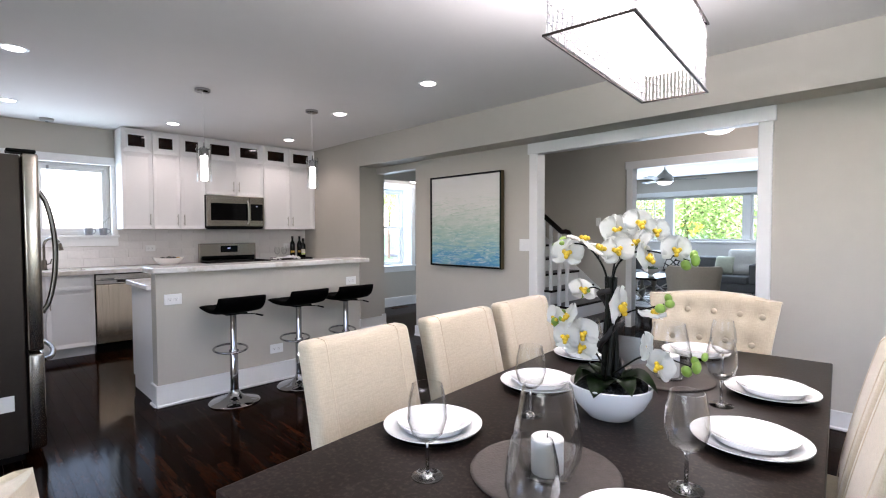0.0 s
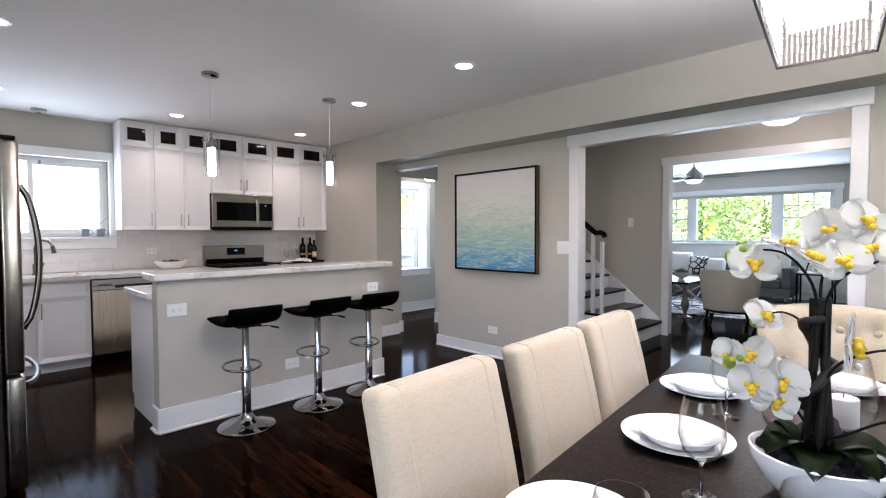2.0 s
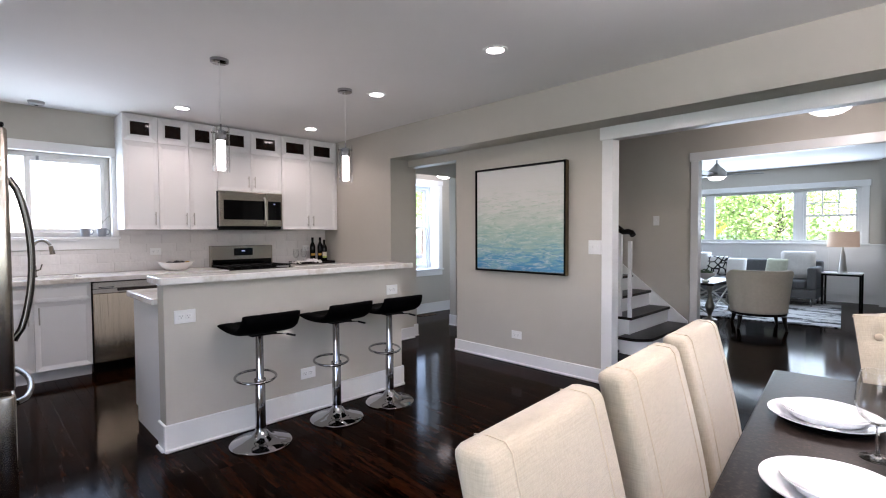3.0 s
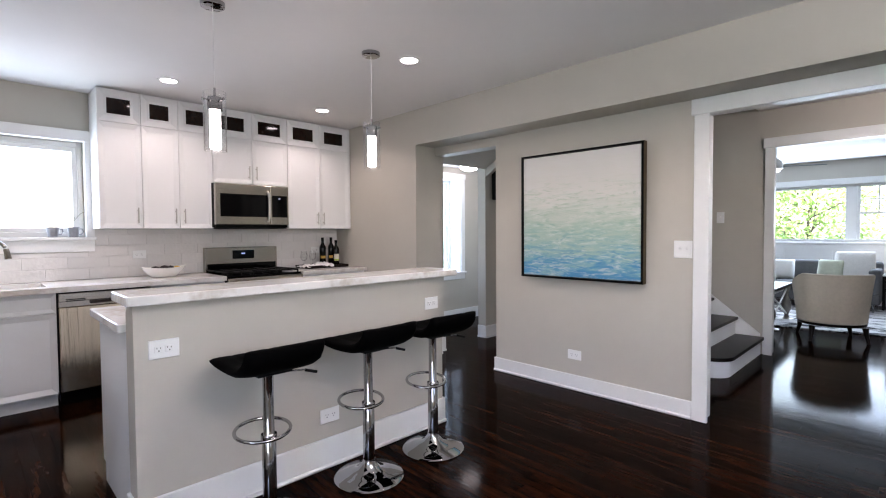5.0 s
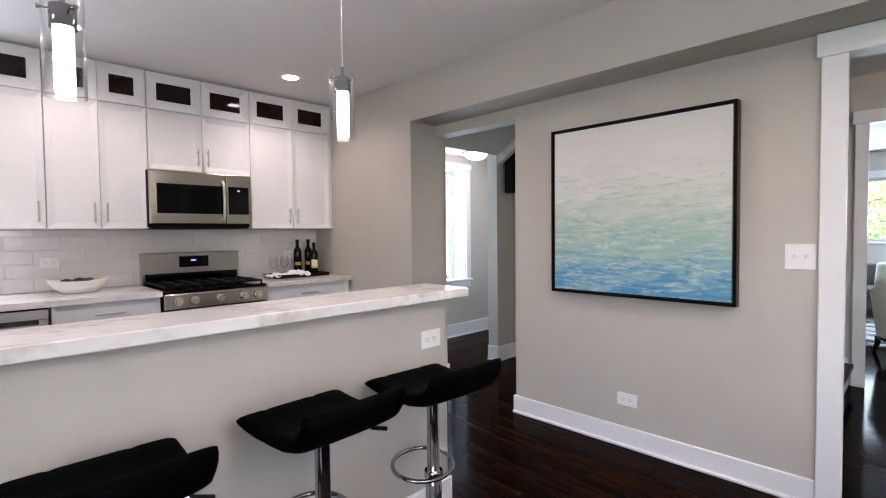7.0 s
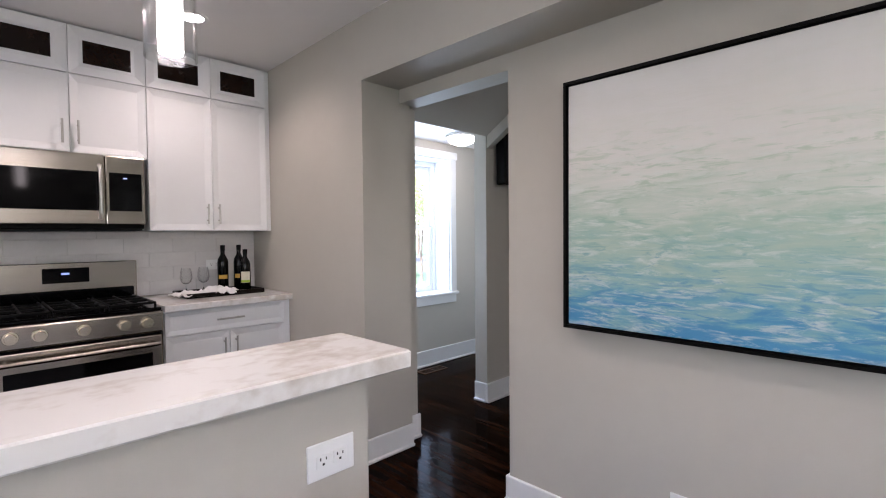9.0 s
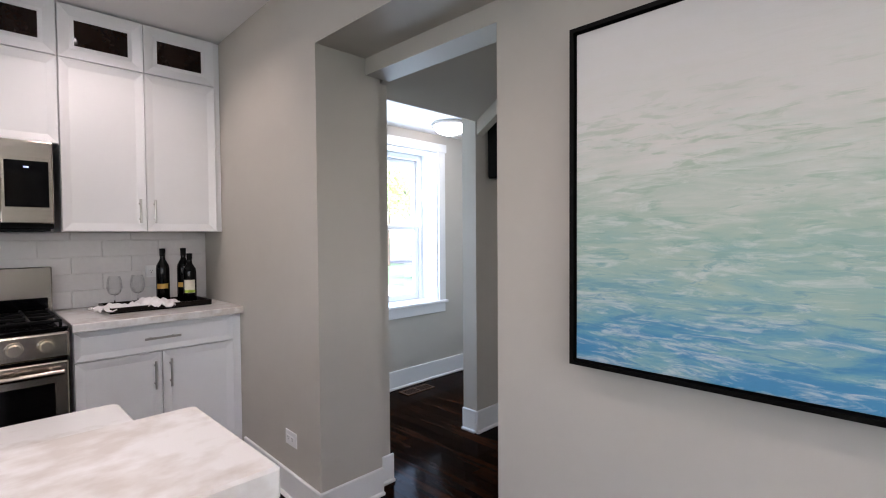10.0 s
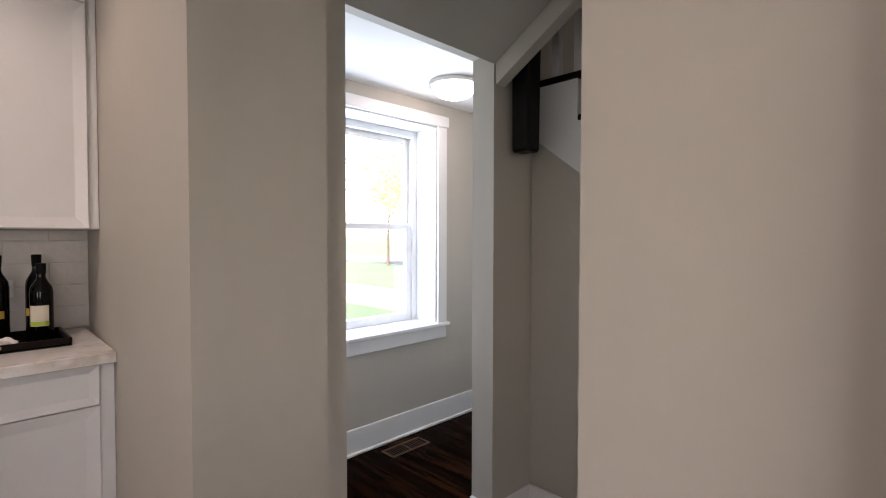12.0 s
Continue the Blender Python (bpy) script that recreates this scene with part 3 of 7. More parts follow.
part("clock_display", B((0.4312, 0.4318, 0.64, 0.66, 0.295, 0.303)), glow("blue_clock_digits", (0.15, 0.3, 1.0), 0.08), cp)
part("vent_bottom", B((0.01, 0.40, 0.02, 0.74, -0.012, -0.001)), BLACKM, m, "black vent underside")

# gas range
r = thing("gas_range", pose(XW, 3.046, 0), "stainless gas range with black cooktop and five knobs", "stove")
part("body", B((0.02, 0.63, 0, 0.758, 0.09, 0.895), bevel=0.002), BLACKM, r)
part("base_drawer", B((0.631, 0.655, 0.004, 0.754, 0.03, 0.235), bevel=0.006), STEEL, r)
od = part("oven_door", B((0.631, 0.668, 0.004, 0.754, 0.245, 0.755), bevel=0.008, seg=2), STEEL, r, "stainless oven door")
part("oven_glass", B((0.6685, 0.6705, 0.06, 0.70, 0.31, 0.655), bevel=0.001), BLACK, od, "black oven window")
bm = bmesh.new()
cyl(bm, (0.715, 0.03, 0.71), (0.715, 0.728, 0.71), 0.014)
cyl(bm, (0.66, 0.07, 0.71), (0.715, 0.07, 0.71), 0.01)
cyl(bm, (0.66, 0.688, 0.71), (0.715, 0.688, 0.71), 0.01)
part("handle", bm, STEEL, od, "round steel oven handle", smooth=40)
bm = B((0.631, 0.69, 0.003, 0.755, 0.772, 0.892), bevel=0.01, seg=2)
kp = part("knob_panel", bm, STEEL, r)
for ky in (0.09, 0.20, 0.38, 0.56, 0.67):
    bm = bmesh.new()
    cyl(bm, (0.69, ky, 0.835), (0.703, ky, 0.835), 0.034, 0.031, 24)
    cyl(bm, (0.703, ky, 0.835), (0.727, ky, 0.835), 0.025, 0.022, 24)
    box(bm, 0.7271, 0.7285, ky - 0.002, ky + 0.002, 0.835, 0.852)
    part("knob", bm, BRASSY, kp, "round warm steel knob", smooth=40)
part("cooktop", B((0.03, 0.655, 0.002, 0.756, 0.895, 0.912), bevel=0.006, seg=2), BLACK, r, "black enamel cooktop")
for gx in (0.2, 0.46):
    for gy in (0.17, 0.38, 0.59):
        bm = bmesh.new()
        lathe(bm, [(0, 0.0), (0.045, 0.0), (0.045, 0.012), (0.03, 0.016), (0.03, 0.022), (0, 0.023)], 20, (gx, gy, 0.912))
        part("burner", bm, BLACKM, r, "black burner cap", smooth=40)
for k in range(3):
    a, b = 0.02 + k * 0.242, 0.252 + k * 0.242
    bm = bmesh.new()
    for gy in (a, (a + b) / 2 - 0.006, b - 0.012):
        box(bm, 0.07, 0.63, gy, gy + 0.012, 0.93, 0.944, 0.003)
    for gx in (0.07, 0.2, 0.34, 0.46, 0.618):
        box(bm, gx, gx + 0.012, a, b, 0.9305, 0.9445, 0.003)
    for gx in (0.07, 0.618):
        for gy in (a, b - 0.012):
            box(bm, gx, gx + 0.012, gy, gy + 0.012, 0.912, 0.93)
    part("grate", bm, BLACKM, r, "black cast iron grate")
bp = part("back_panel", B((0.03, 0.1, 0.0, 0.758, 0.9125, 1.168), bevel=0.004), STEEL, r)
part("vent_slot", B((0.1, 0.112, 0.02, 0.738, 0.915, 1.0), bevel=0.003), BLACK, bp)
ds = part("display", B((0.1, 0.104, 0.27, 0.5, 1.045, 1.135), bevel=0.002), BLACK, bp, "black glass display")
part("clock_digits", B((0.1042, 0.1046, 0.36, 0.40, 1.095, 1.107)), bpy.data.materials["blue_clock_digits"], bp)
for side in (0.0, 0.753):
    part("side_trim", B((0.02, 0.66, side, side + 0.005, 0.03, 0.894)), BLACKM, r)

# ---- island ----
i_y0, i_y1 = 1.822, 3.648
structure("wall_island", B((-5.06, -4.935, i_y0, i_y1, 0, 1.012)), WALL, "warm grey painted knee wall of the breakfast bar", "wall")
bm = bmesh.new()
base(bm, -4.935, -4.935, i_y0 - 0.016, i_y1 + 0.016, 1, 0, 0.165)
base(bm, -5.06, -4.935, i_y0, i_y0, 0, -1, 0.165)
base(bm, -5.06, -4.935, i_y1, i_y1, 0, 1, 0.165)
structure("baseboard_island", bm, WHITE, "tall white baseboard around the breakfast bar", "baseboard")
isl = thing("island_cabinet", pose(-5.7, i_y0 + 0.02, 0), "white island base cabinet behind the bar", "cabinet", "white base cabinets")
part("body", B((0.02, 0.638, 0.01, 1.79, 0.1, 0.874), bevel=0.001), CABW, isl)
part("end_panel", B((0.0, 0.638, -0.012, 0.009, 0.1, 0.874), (0.05, 0.638, -0.012, 0.009, 0.0, 0.1)), CABW, isl)
part("toe_kick", B((0.075, 0.638, 0.01, 1.79, 0, 0.099)), CABW, isl)
for k in range(3):
    a, b = 0.012 + k * 0.595, 0.6 + k * 0.595
    sh = shaker(-b, -a, 0.108, 0.868, 0.0)
    bmesh.ops.rotate(sh, verts=sh.verts, cent=(0, 0, 0), matrix=Matrix.Rotation(math.pi, 3, 'Z'))
    part("door", sh, CABW, isl)


def slab(bm, x0, x1, y0, y1, z0, z1, r, e):
    """A stone slab with rounded corners of radius r and eased edges e."""
    pts = []
    for cx, cy, a0 in ((x1 - r, y1 - r, 0), (x0 + r, y1 - r, 90), (x0 + r, y0 + r, 180), (x1 - r, y0 + r, 270)):
        for k in range(7):
            a = radians(a0 + k * 15)
            pts.append((cx + r * math.cos(a), cy + r * math.sin(a)))
    cx, cy = (x0 + x1) / 2, (y0 + y1) / 2
    rings = []
    for z, s in ((z0, e), (z0 + e, 0), (z1 - e, 0), (z1, e)):
        rings.append([bm.verts.new((px - math.copysign(s, px - cx), py - math.copysign(s, py - cy), z)) for px, py in pts])
    for a, b in zip(rings, rings[1:]):
        for k in range(len(pts)):
            j = (k + 1) % len(pts)
            bm.faces.new((a[k], a[j], b[j], b[k]))
    bm.faces.new(rings[0][::-1])
    bm.faces.new(rings[-1])
    return bm


solo("bar_counter", slab(bmesh.new(), -0.15, 0.145, -0.965, 0.965, 0, 0.042, 0.008, 0.004), MARBLE, pose(-4.995, 2.75, 1.0125), "white veined marble bar top with square corners", "worktop", smooth=35)
solo("island_worktop", slab(bmesh.new(), -0.335, 0.335, -0.965, 0.965, 0, 0.04, 0.02, 0.004), MARBLE, pose(-5.396, 2.755, 0.875), "white marble island worktop behind the raised bar", "worktop", smooth=35)

# ---- painting ----
p = thing("painting", pose(-4.565, YP, 1.438), "square abstract seascape in a thin black floater frame", "painting")
pf = B((-0.533, 0.533, -0.078, -0.02, -0.519, -0.506), (-0.533, 0.533, -0.078, -0.02, 0.506, 0.519), (-0.533, -0.520, -0.078, -0.02, -0.506, 0.506), (0.520, 0.533, -0.078, -0.02, -0.506, 0.506))
gilt = mat("worn_gilt_edge", (0.11, 0.075, 0.03), 0.45, 0.4, vary=0.5, scale=14)
for ex0, ex1, ez0, ez1 in ((-0.535, -0.5335, -0.519, 0.519), (0.5335, 0.535, -0.519, 0.519), (-0.533, 0.533, 0.5195, 0.521), (-0.533, 0.533, -0.521, -0.5195)):
    part("gilt_edge", B((ex0, ex1, -0.068, -0.02, ez0, ez1)), gilt, p, "dull gilt outer edge")
part("frame", pf, mat("black_frame_paint", (0.004, 0.0035, 0.003), 0.45, spec=0.08, vary=0.3, scale=20), p, "thin black wooden frame")
part("backing", B((-0.5, 0.5, -0.03, -0.001, -0.49, 0.49)), BLACKM, p)


def canvas_mat():
    m = bpy.data.materials.new("seascape_canvas")
    m.use_nodes = True
    t = m.node_tree
    b = t.nodes["Principled BSDF"]
    b.inputs["Roughness"].default_value = 0.55
    co = t.nodes.new("ShaderNodeTexCoord")
    sp = t.nodes.new("ShaderNodeSeparateXYZ")
    t.links.new(co.outputs["Object"], sp.inputs[0])
    mp = t.nodes.new("ShaderNodeMapping")
    mp.inputs["Scale"].default_value = (1.3, 1, 7.5)
    mp.inputs["Rotation"].default_value = (0, radians(-3), 0)
    t.links.new(co.outputs["Object"], mp.inputs[0])

    def noise_tex(scale, detail, dist, rough=0.6):
        n = t.nodes.new("ShaderNodeTexNoise")
        n.inputs["Scale"].default_value, n.inputs["Detail"].default_value = scale, detail
        n.inputs["Distortion"].default_value, n.inputs["Roughness"].default_value = dist, rough
        t.links.new(mp.outputs[0], n.inputs["Vector"])
        return n

    def ma(op, a, b2):
        n = t.nodes.new("ShaderNodeMath")
        n.operation = op
        for i, v in enumerate((a, b2)):
            if isinstance(v, (int, float)):
                n.inputs[i].default_value = v
            else:
                t.links.new(v, n.inputs[i])
        return n.outputs[0]

    waves = noise_tex(2.3, 7, 0.5, 0.68)
    fine = noise_tex(5.5, 7, 0.7, 0.7)
    h = ma('ADD', ma('ADD', sp.outputs["Z"], 0.506), ma('MULTIPLY', ma('SUBTRACT', waves.outputs["Fac"], 0.5), 0.78))
    ramp = t.nodes.new("ShaderNodeValToRGB")
    cr = ramp.color_ramp
    cr.elements[0].position, cr.elements[0].color = 0.0, (0.05, 0.25, 0.44, 1)
    cr.elements[1].position, cr.elements[1].color = 1.0, (0.66, 0.65, 0.63, 1)
    for pos, col in ((0.05, (0.07, 0.28, 0.44)), (0.13, (0.17, 0.37, 0.43)), (0.24, (0.29, 0.45, 0.41)), (0.40, (0.39, 0.50, 0.42)), (0.56, (0.54, 0.58, 0.52)), (0.72, (0.64, 0.63, 0.59))):
        e = cr.elements.new(pos)
        e.color = (*col, 1)
    t.links.new(h, ramp.inputs[0])
    mx = t.nodes.new("ShaderNodeMix")
    mx.data_type = 'RGBA'
    foam = t.nodes.new("ShaderNodeMapRange")
    foam.inputs["From Min"].default_value, foam.inputs["From Max"].default_value = 0.50, 0.63
    foam.inputs["To Max"].default_value = 0.65
    t.links.new(fine.outputs["Fac"], foam.inputs["Value"])
    fade = t.nodes.new("ShaderNodeMapRange")
    fade.inputs["From Min"].default_value, fade.inputs["From Max"].default_value = 0.62, 0.85
    fade.inputs["To Min"].default_value, fade.inputs["To Max"].default_value = 1.0, 0.1
    t.links.new(h, fade.inputs["Value"])
    t.links.new(ma('MULTIPLY', foam.outputs[0], fade.outputs[0]), mx.inputs[0])
    t.links.new(ramp.outputs[0], mx.inputs[6])
    mx.inputs[7].default_value = (0.62, 0.66, 0.62, 1)
    dab = noise_tex(6.2, 6, 0.9, 0.62)
    dabs = t.nodes.new("ShaderNodeMapRange")
    dabs.inputs["From Min"].default_value, dabs.inputs["From Max"].default_value = 0.53, 0.64
    dabs.inputs["To Max"].default_value = 0.85
    t.links.new(dab.outputs["Fac"], dabs.inputs["Value"])
    high = t.nodes.new("ShaderNodeMapRange")
    high.inputs["From Min"].default_value, high.inputs["From Max"].default_value = 0.16, 0.34
    high.inputs["To Min"].default_value, high.inputs["To Max"].default_value = 1.0, 0.0
    t.links.new(sp.outputs["Z"], high.inputs["Value"])
    mx2 = t.nodes.new("ShaderNodeMix")
    mx2.data_type = 'RGBA'
    t.links.new(ma('MULTIPLY', dabs.outputs[0], high.outputs[0]), mx2.inputs[0])
    t.links.new(mx.outputs[2], mx2.inputs[6])
    tone = t.nodes.new("ShaderNodeValToRGB")
    tone.color_ramp.elements[0].position, tone.color_ramp.elements[0].color = 0.12, (0.05, 0.24, 0.43, 1)
    tone.color_ramp.elements[1].position, tone.color_ramp.elements[1].color = 0.85, (0.50, 0.55, 0.46, 1)
    e = tone.color_ramp.elements.new(0.36)
    e.color = (0.25, 0.42, 0.36, 1)
    e = tone.color_ramp.elements.new(0.55)
    e.color = (0.36, 0.47, 0.37, 1)
    t.links.new(ma('ADD', sp.outputs["Z"], 0.5), tone.inputs[0])
    t.links.new(tone.outputs[0], mx2.inputs[7])
    t.links.new(mx2.outputs[2], b.inputs["Base Color"])
    bp = t.nodes.new("ShaderNodeBump")
    bp.inputs["Strength"].default_value, bp.inputs["Distance"].default_value = 0.3, 0.003
    t.links.new(fine.outputs["Fac"], bp.inputs["Height"])
    t.links.new(bp.outputs[0], b.inputs["Normal"])
    return m


part("canvas", B((-0.514, 0.514, -0.068, -0.031, -0.500, 0.500), bevel=0.002), canvas_mat(), p, "stretched canvas of pale sky and blue-green waves")

# ---- lamps in the ceiling ----
k = None
for rx, ry in ((-6.93, 1.14), (-6.93, 2.535), (-6.925, 3.93), (-5.22, 1.09), (-5.245, 3.64), (-3.845, 3.59)):
    if k is None:
        k = thing("recessed_light", pose(rx, ry, CEIL), "round white recessed ceiling light, lit", "ceiling light", "recessed ceiling lights")
        bm = bmesh.new()
        lathe(bm, [(0.058, -0.001), (0.06, -0.006), (0.082, -0.004), (0.084, -0.0005)], 32)
        part("trim_ring", bm, WHITE, k, smooth=40)
        bm = bmesh.new()
        lathe(bm, [(0.0, -0.003), (0.0585, -0.003), (0.0585, -0.001)], 32)
        part("lens", bm, LED, k, "glowing lens")
    else:
        copy_thing(k, pose(rx, ry, CEIL))
    lamp("recessed_lamp", 'SPOT', pose(rx, ry, CEIL - 0.02), 2.5, WARM, r=0.05, cone=150)

# ---- pendants over the bar ----
pd = None
for py in (2.312, 3.356):
    if pd is None:
        pd = thing("pendant_lamp", pose(-5.32, py, CEIL), "clear glass cylinder pendant lamp with a lit frosted tube", "pendant lamp", "pendants over the bar")
        bm = bmesh.new()
        lathe(bm, [(0, -0.028), (0.05, -0.028), (0.062, -0.022), (0.063, -0.0005)], 32)
        part("canopy", bm, CHROME, pd, "chrome ceiling canopy", smooth=40)
        bm = bmesh.new()
        cyl(bm, (0, 0, -0.028), (0, 0, -0.46), 0.0022, n=8)
        part("cord", bm, PLASTIC, pd, "thin clear cord")
        bm = bmesh.new()
        lathe(bm, [(0, -0.455), (0.006, -0.455), (0.008, -0.50), (0.036, -0.505), (0.038, -0.512), (0.038, -0.575), (0.0, -0.576)], 28)
        for a in range(3):
            an = 2 * math.pi * a / 3 + 0.4
            cyl(bm, (0.03 * math.cos(an), 0.03 * math.sin(an), -0.52), (0.06 * math.cos(an), 0.06 * math.sin(an), -0.52), 0.004, n=8)
            cyl(bm, (0.059 * math.cos(an), 0.059 * math.sin(an), -0.52), (0.066 * math.cos(an), 0.066 * math.sin(an), -0.52), 0.008, n=10)
        part("socket_cap", bm, CHROME, pd, "chrome socket cap", smooth=40)
        bm = bmesh.new()
        lathe(bm, [(0.058, -0.477), (0.058, -0.795), (0.055, -0.795), (0.055, -0.477), (0.058, -0.477)], 36)
        g = part("glass_cylinder", bm, THIN, pd, "clear glass outer cylinder", smooth=40)
        g.visible_shadow = False
        bm = bmesh.new()
        lathe(bm, [(0, -0.5765), (0.028, -0.577), (0.028, -0.775), (0.025, -0.782), (0, -0.784)], 28)
        part("frosted_tube", bm, SHADE, pd, "glowing frosted tube", smooth=40)
    else:
        copy_thing(pd, pose(-5.32, py, CEIL))

sm = thing("smoke_detector", pose(-7.6, 1.49, CEIL), "small round grey smoke detector on the ceiling", "smoke detector")
bm = bmesh.new()
lathe(bm, [(0, -0.035), (0.04, -0.034), (0.058, -0.026), (0.062, -0.012), (0.065, -0.0005)], 28)
part("housing", bm, mat("grey_plastic", (0.35, 0.34, 0.33), 0.5), sm, smooth=40)
bm = bmesh.new()
lathe(bm, [(0.0, -0.0405), (0.014, -0.040), (0.016, -0.036)], 16)
part("test_button", bm, SLOT, sm, smooth=40)

# ---- outlets and switches (local: x right, y out of the wall toward -y, z up) ----


def outlet(m, w, h, gangs, kind="outlet", horizontal=True):
    o = thing("wall_outlet" if kind == "outlet" else "light_switch", m, "white plastic wall outlet plate" if kind == "outlet" else "white plastic light switch plate", "outlet" if kind == "outlet" else "switch", "outlets and switches")
    part("plate", B((-w / 2, w / 2, -0.006, -0.0005, -h / 2, h / 2), bevel=0.002), PLASTIC, o)
    for i in range(gangs):
        cx = (i - (gangs - 1) / 2) * (0.042 if kind == "outlet" else 0.046)
        if kind == "outlet":
            f = part("socket", B((cx - 0.017, cx + 0.017, -0.0085, -0.0055, -0.014, 0.014), bevel=0.001), PLASTIC, o)
            part("slots", B((cx - 0.009, cx - 0.0065, -0.0092, -0.008, 0.002, 0.009), (cx + 0.005, cx + 0.0075, -0.0092, -0.008, 0.002, 0.008), (cx - 0.003, cx + 0.002, -0.0092, -0.008, -0.009, -0.004)), SLOT, f)
        else:
            part("rocker", B((cx - 0.006, cx + 0.006, -0.016, -0.0055, -0.004, 0.014), bevel=0.002), PLASTIC, o)
    return o


E = pose(-4.935, 1.936, 0.807, 0, 0, 90)
outlet(E, 0.122, 0.082, 2)
outlet(pose(-4.935, 3.545, 0.832, 0, 0, 90), 0.118, 0.08, 2)
outlet(pose(-4.935, 2.756, 0.288, 0, 0, 90), 0.12, 0.08, 2)
outlet(pose(-4.62, YP, 0.29), 0.122, 0.078, 2)
outlet(pose(-6.555, end_y(-6.555), 0.307, 0, 0, -1.66), 0.118, 0.075, 2)
outlet(pose(XW + 0.009, 2.49, 1.12, 0, 0, 90), 0.11, 0.075, 2)
outlet(pose(XW + 0.009, 4.33, 1.11, 0, 0, 90), 0.11, 0.075, 2)
outlet(pose(-3.782, YP, 1.177), 0.122, 0.122, 2, "switch")
outlet(pose(-4.20, YL, 1.45), 0.075, 0.12, 1, "switch")

# ---- refrigerator ----
fr = thing("refrigerator", pose(-5.45, 0.34, 0), "tall stainless bottom-freezer refrigerator with dark sides", "refrigerator")
part("cabinet", B((0, 0.91, 0.0, 0.715, 0.04, 1.76), bevel=0.006, seg=2), DARKSTEEL, fr, "dark grey steel side panels")
part("plinth", B((0.02, 0.89, 0.05, 0.70, 0.0, 0.04)), BLACKM, fr)
dr = part("upper_door", B((0.002, 0.908, 0.722, 0.80, 0.625, 1.775), bevel=0.016, seg=3), STEEL, fr, "stainless upper door", smooth=35)
bm = bmesh.new()
pts = [(0.85, 0.80 + 0.07 * math.sin(math.pi * k / 14) ** 0.6, 0.84 + 0.72 * k / 14) for k in range(15)]
tube(bm, pts, 0.014, 14)
part("handle", bm, REFLSTEEL, dr, "long bowed steel handle", smooth=40)
dr = part("freezer_drawer", B((0.002, 0.908, 0.722, 0.80, 0.05, 0.612), bevel=0.016, seg=3), STEEL, fr, "stainless freezer drawer", smooth=35)
bm = bmesh.new()
pts = [(0.06 + 0.80 * k / 16, 0.80 + 0.075 * math.sin(math.pi * k / 16) ** 0.5, 0.56) for k in range(17)]
tube(bm, pts, 0.014, 14)
part("handle", bm, REFLSTEEL, dr, "bowed steel drawer handle", smooth=40)
part("hinge_cover", B((0.78, 0.9, 0.66, 0.79, 1.776, 1.795), bevel=0.004), BLACKM, fr, "black hinge cover")
part("rating_label", B((0.9105, 0.9115, 0.55, 0.66, 0.3, 0.39)), PLASTIC, fr, "small white rating label")

# ---- bar stools ----


def seat_mesh():
    """A padded seat: a thin rolled front lip at -x, a shallow dip, and a low thick back that curls up at +x."""
    bm = bmesh.new()
    line = [(-0.19, 0.733, 0.010), (-0.175, 0.732, 0.015), (-0.12, 0.725, 0.019), (-0.06, 0.721, 0.021), (0.0, 0.721, 0.0225), (0.07, 0.727, 0.026), (0.12, 0.741, 0.030), (0.16, 0.766, 0.033), (0.185, 0.797, 0.031), (0.197, 0.823, 0.022), (0.2, 0.835, 0.011)]
    NY = 26
    rings = []
    for i in range(NY + 1):
        v = 2 * i / NY - 1
        e = (1 - abs(v) ** 7) ** 0.5 * 0.85 + 0.15
        top, bot = [], []
        for k, (x, z, th) in enumerate(line):
            x0, z0, _ = line[max(0, k - 1)]
            x1, z1, _ = line[min(len(line) - 1, k + 1)]
            d = Vector((x1 - x0, 0, z1 - z0)).normalized()
            n = Vector((-d.z, 0, d.x))
            f = k / (len(line) - 1)
            y = v * (0.195 - 0.018 * f - 0.05 * max(0, 0.15 - f))
            c = Vector((x + 0.012 * v * v * (1 - 2 * f), y, z + 0.006 * v * v * (1 - f)))
            top.append(bm.verts.new(c + n * (th * e - 0.003 * math.exp(-((abs(v) - 0.45) / 0.05) ** 2))))
            bot.append(bm.verts.new(c - n * th * e))
        rings.append(top + bot[::-1])
    m = len(rings[0])
    for r0, r1 in zip(rings, rings[1:]):
        for k in range(m):
            j = (k + 1) % m
            bm.faces.new((r0[k], r0[j], r1[j], r1[k]))
    h = len(line)
    for r in (rings[0], rings[-1]):
        for k in range(h - 1):
            bm.faces.new((r[k], r[k + 1], r[m - 2 - k], r[m - 1 - k]))
    bmesh.ops.recalc_face_normals(bm, faces=bm.faces)
    return bm


st = thing("bar_stool", pose(-4.665, 2.28, 0), "chrome bar stool with a black padded seat", "bar stool", "bar stools at the breakfast bar")
part("seat", seat_mesh(), BLACKL, st, "black vinyl seat with a low curled back", smooth=60)
bm = bmesh.new()
lathe(bm, [(0.0, 0.012), (0.0, 0.0)] + [(0.183, 0.0), (0.186, 0.006), (0.178, 0.014), (0.11, 0.028), (0.06, 0.05), (0.035, 0.085), (0.033, 0.10), (0.0, 0.10)], 48)
part("base", bm, CHROME, st, "round chrome floor base", smooth=40)
bm = bmesh.new()
lathe(bm, [(0.0, 0.1), (0.031, 0.1), (0.031, 0.40), (0.027, 0.405), (0.024, 0.41), (0.024, 0.69), (0.0, 0.69)], 28)
part("column", bm, CHROME, st, "chrome gas-lift column", smooth=40)
bm = bmesh.new()
ring = [(-0.062 + 0.108 * math.cos(a), 0.125 * math.sin(a), 0.405 - 0.015 * math.cos(a)) for a in [2 * math.pi * k / 32 for k in range(33)]]
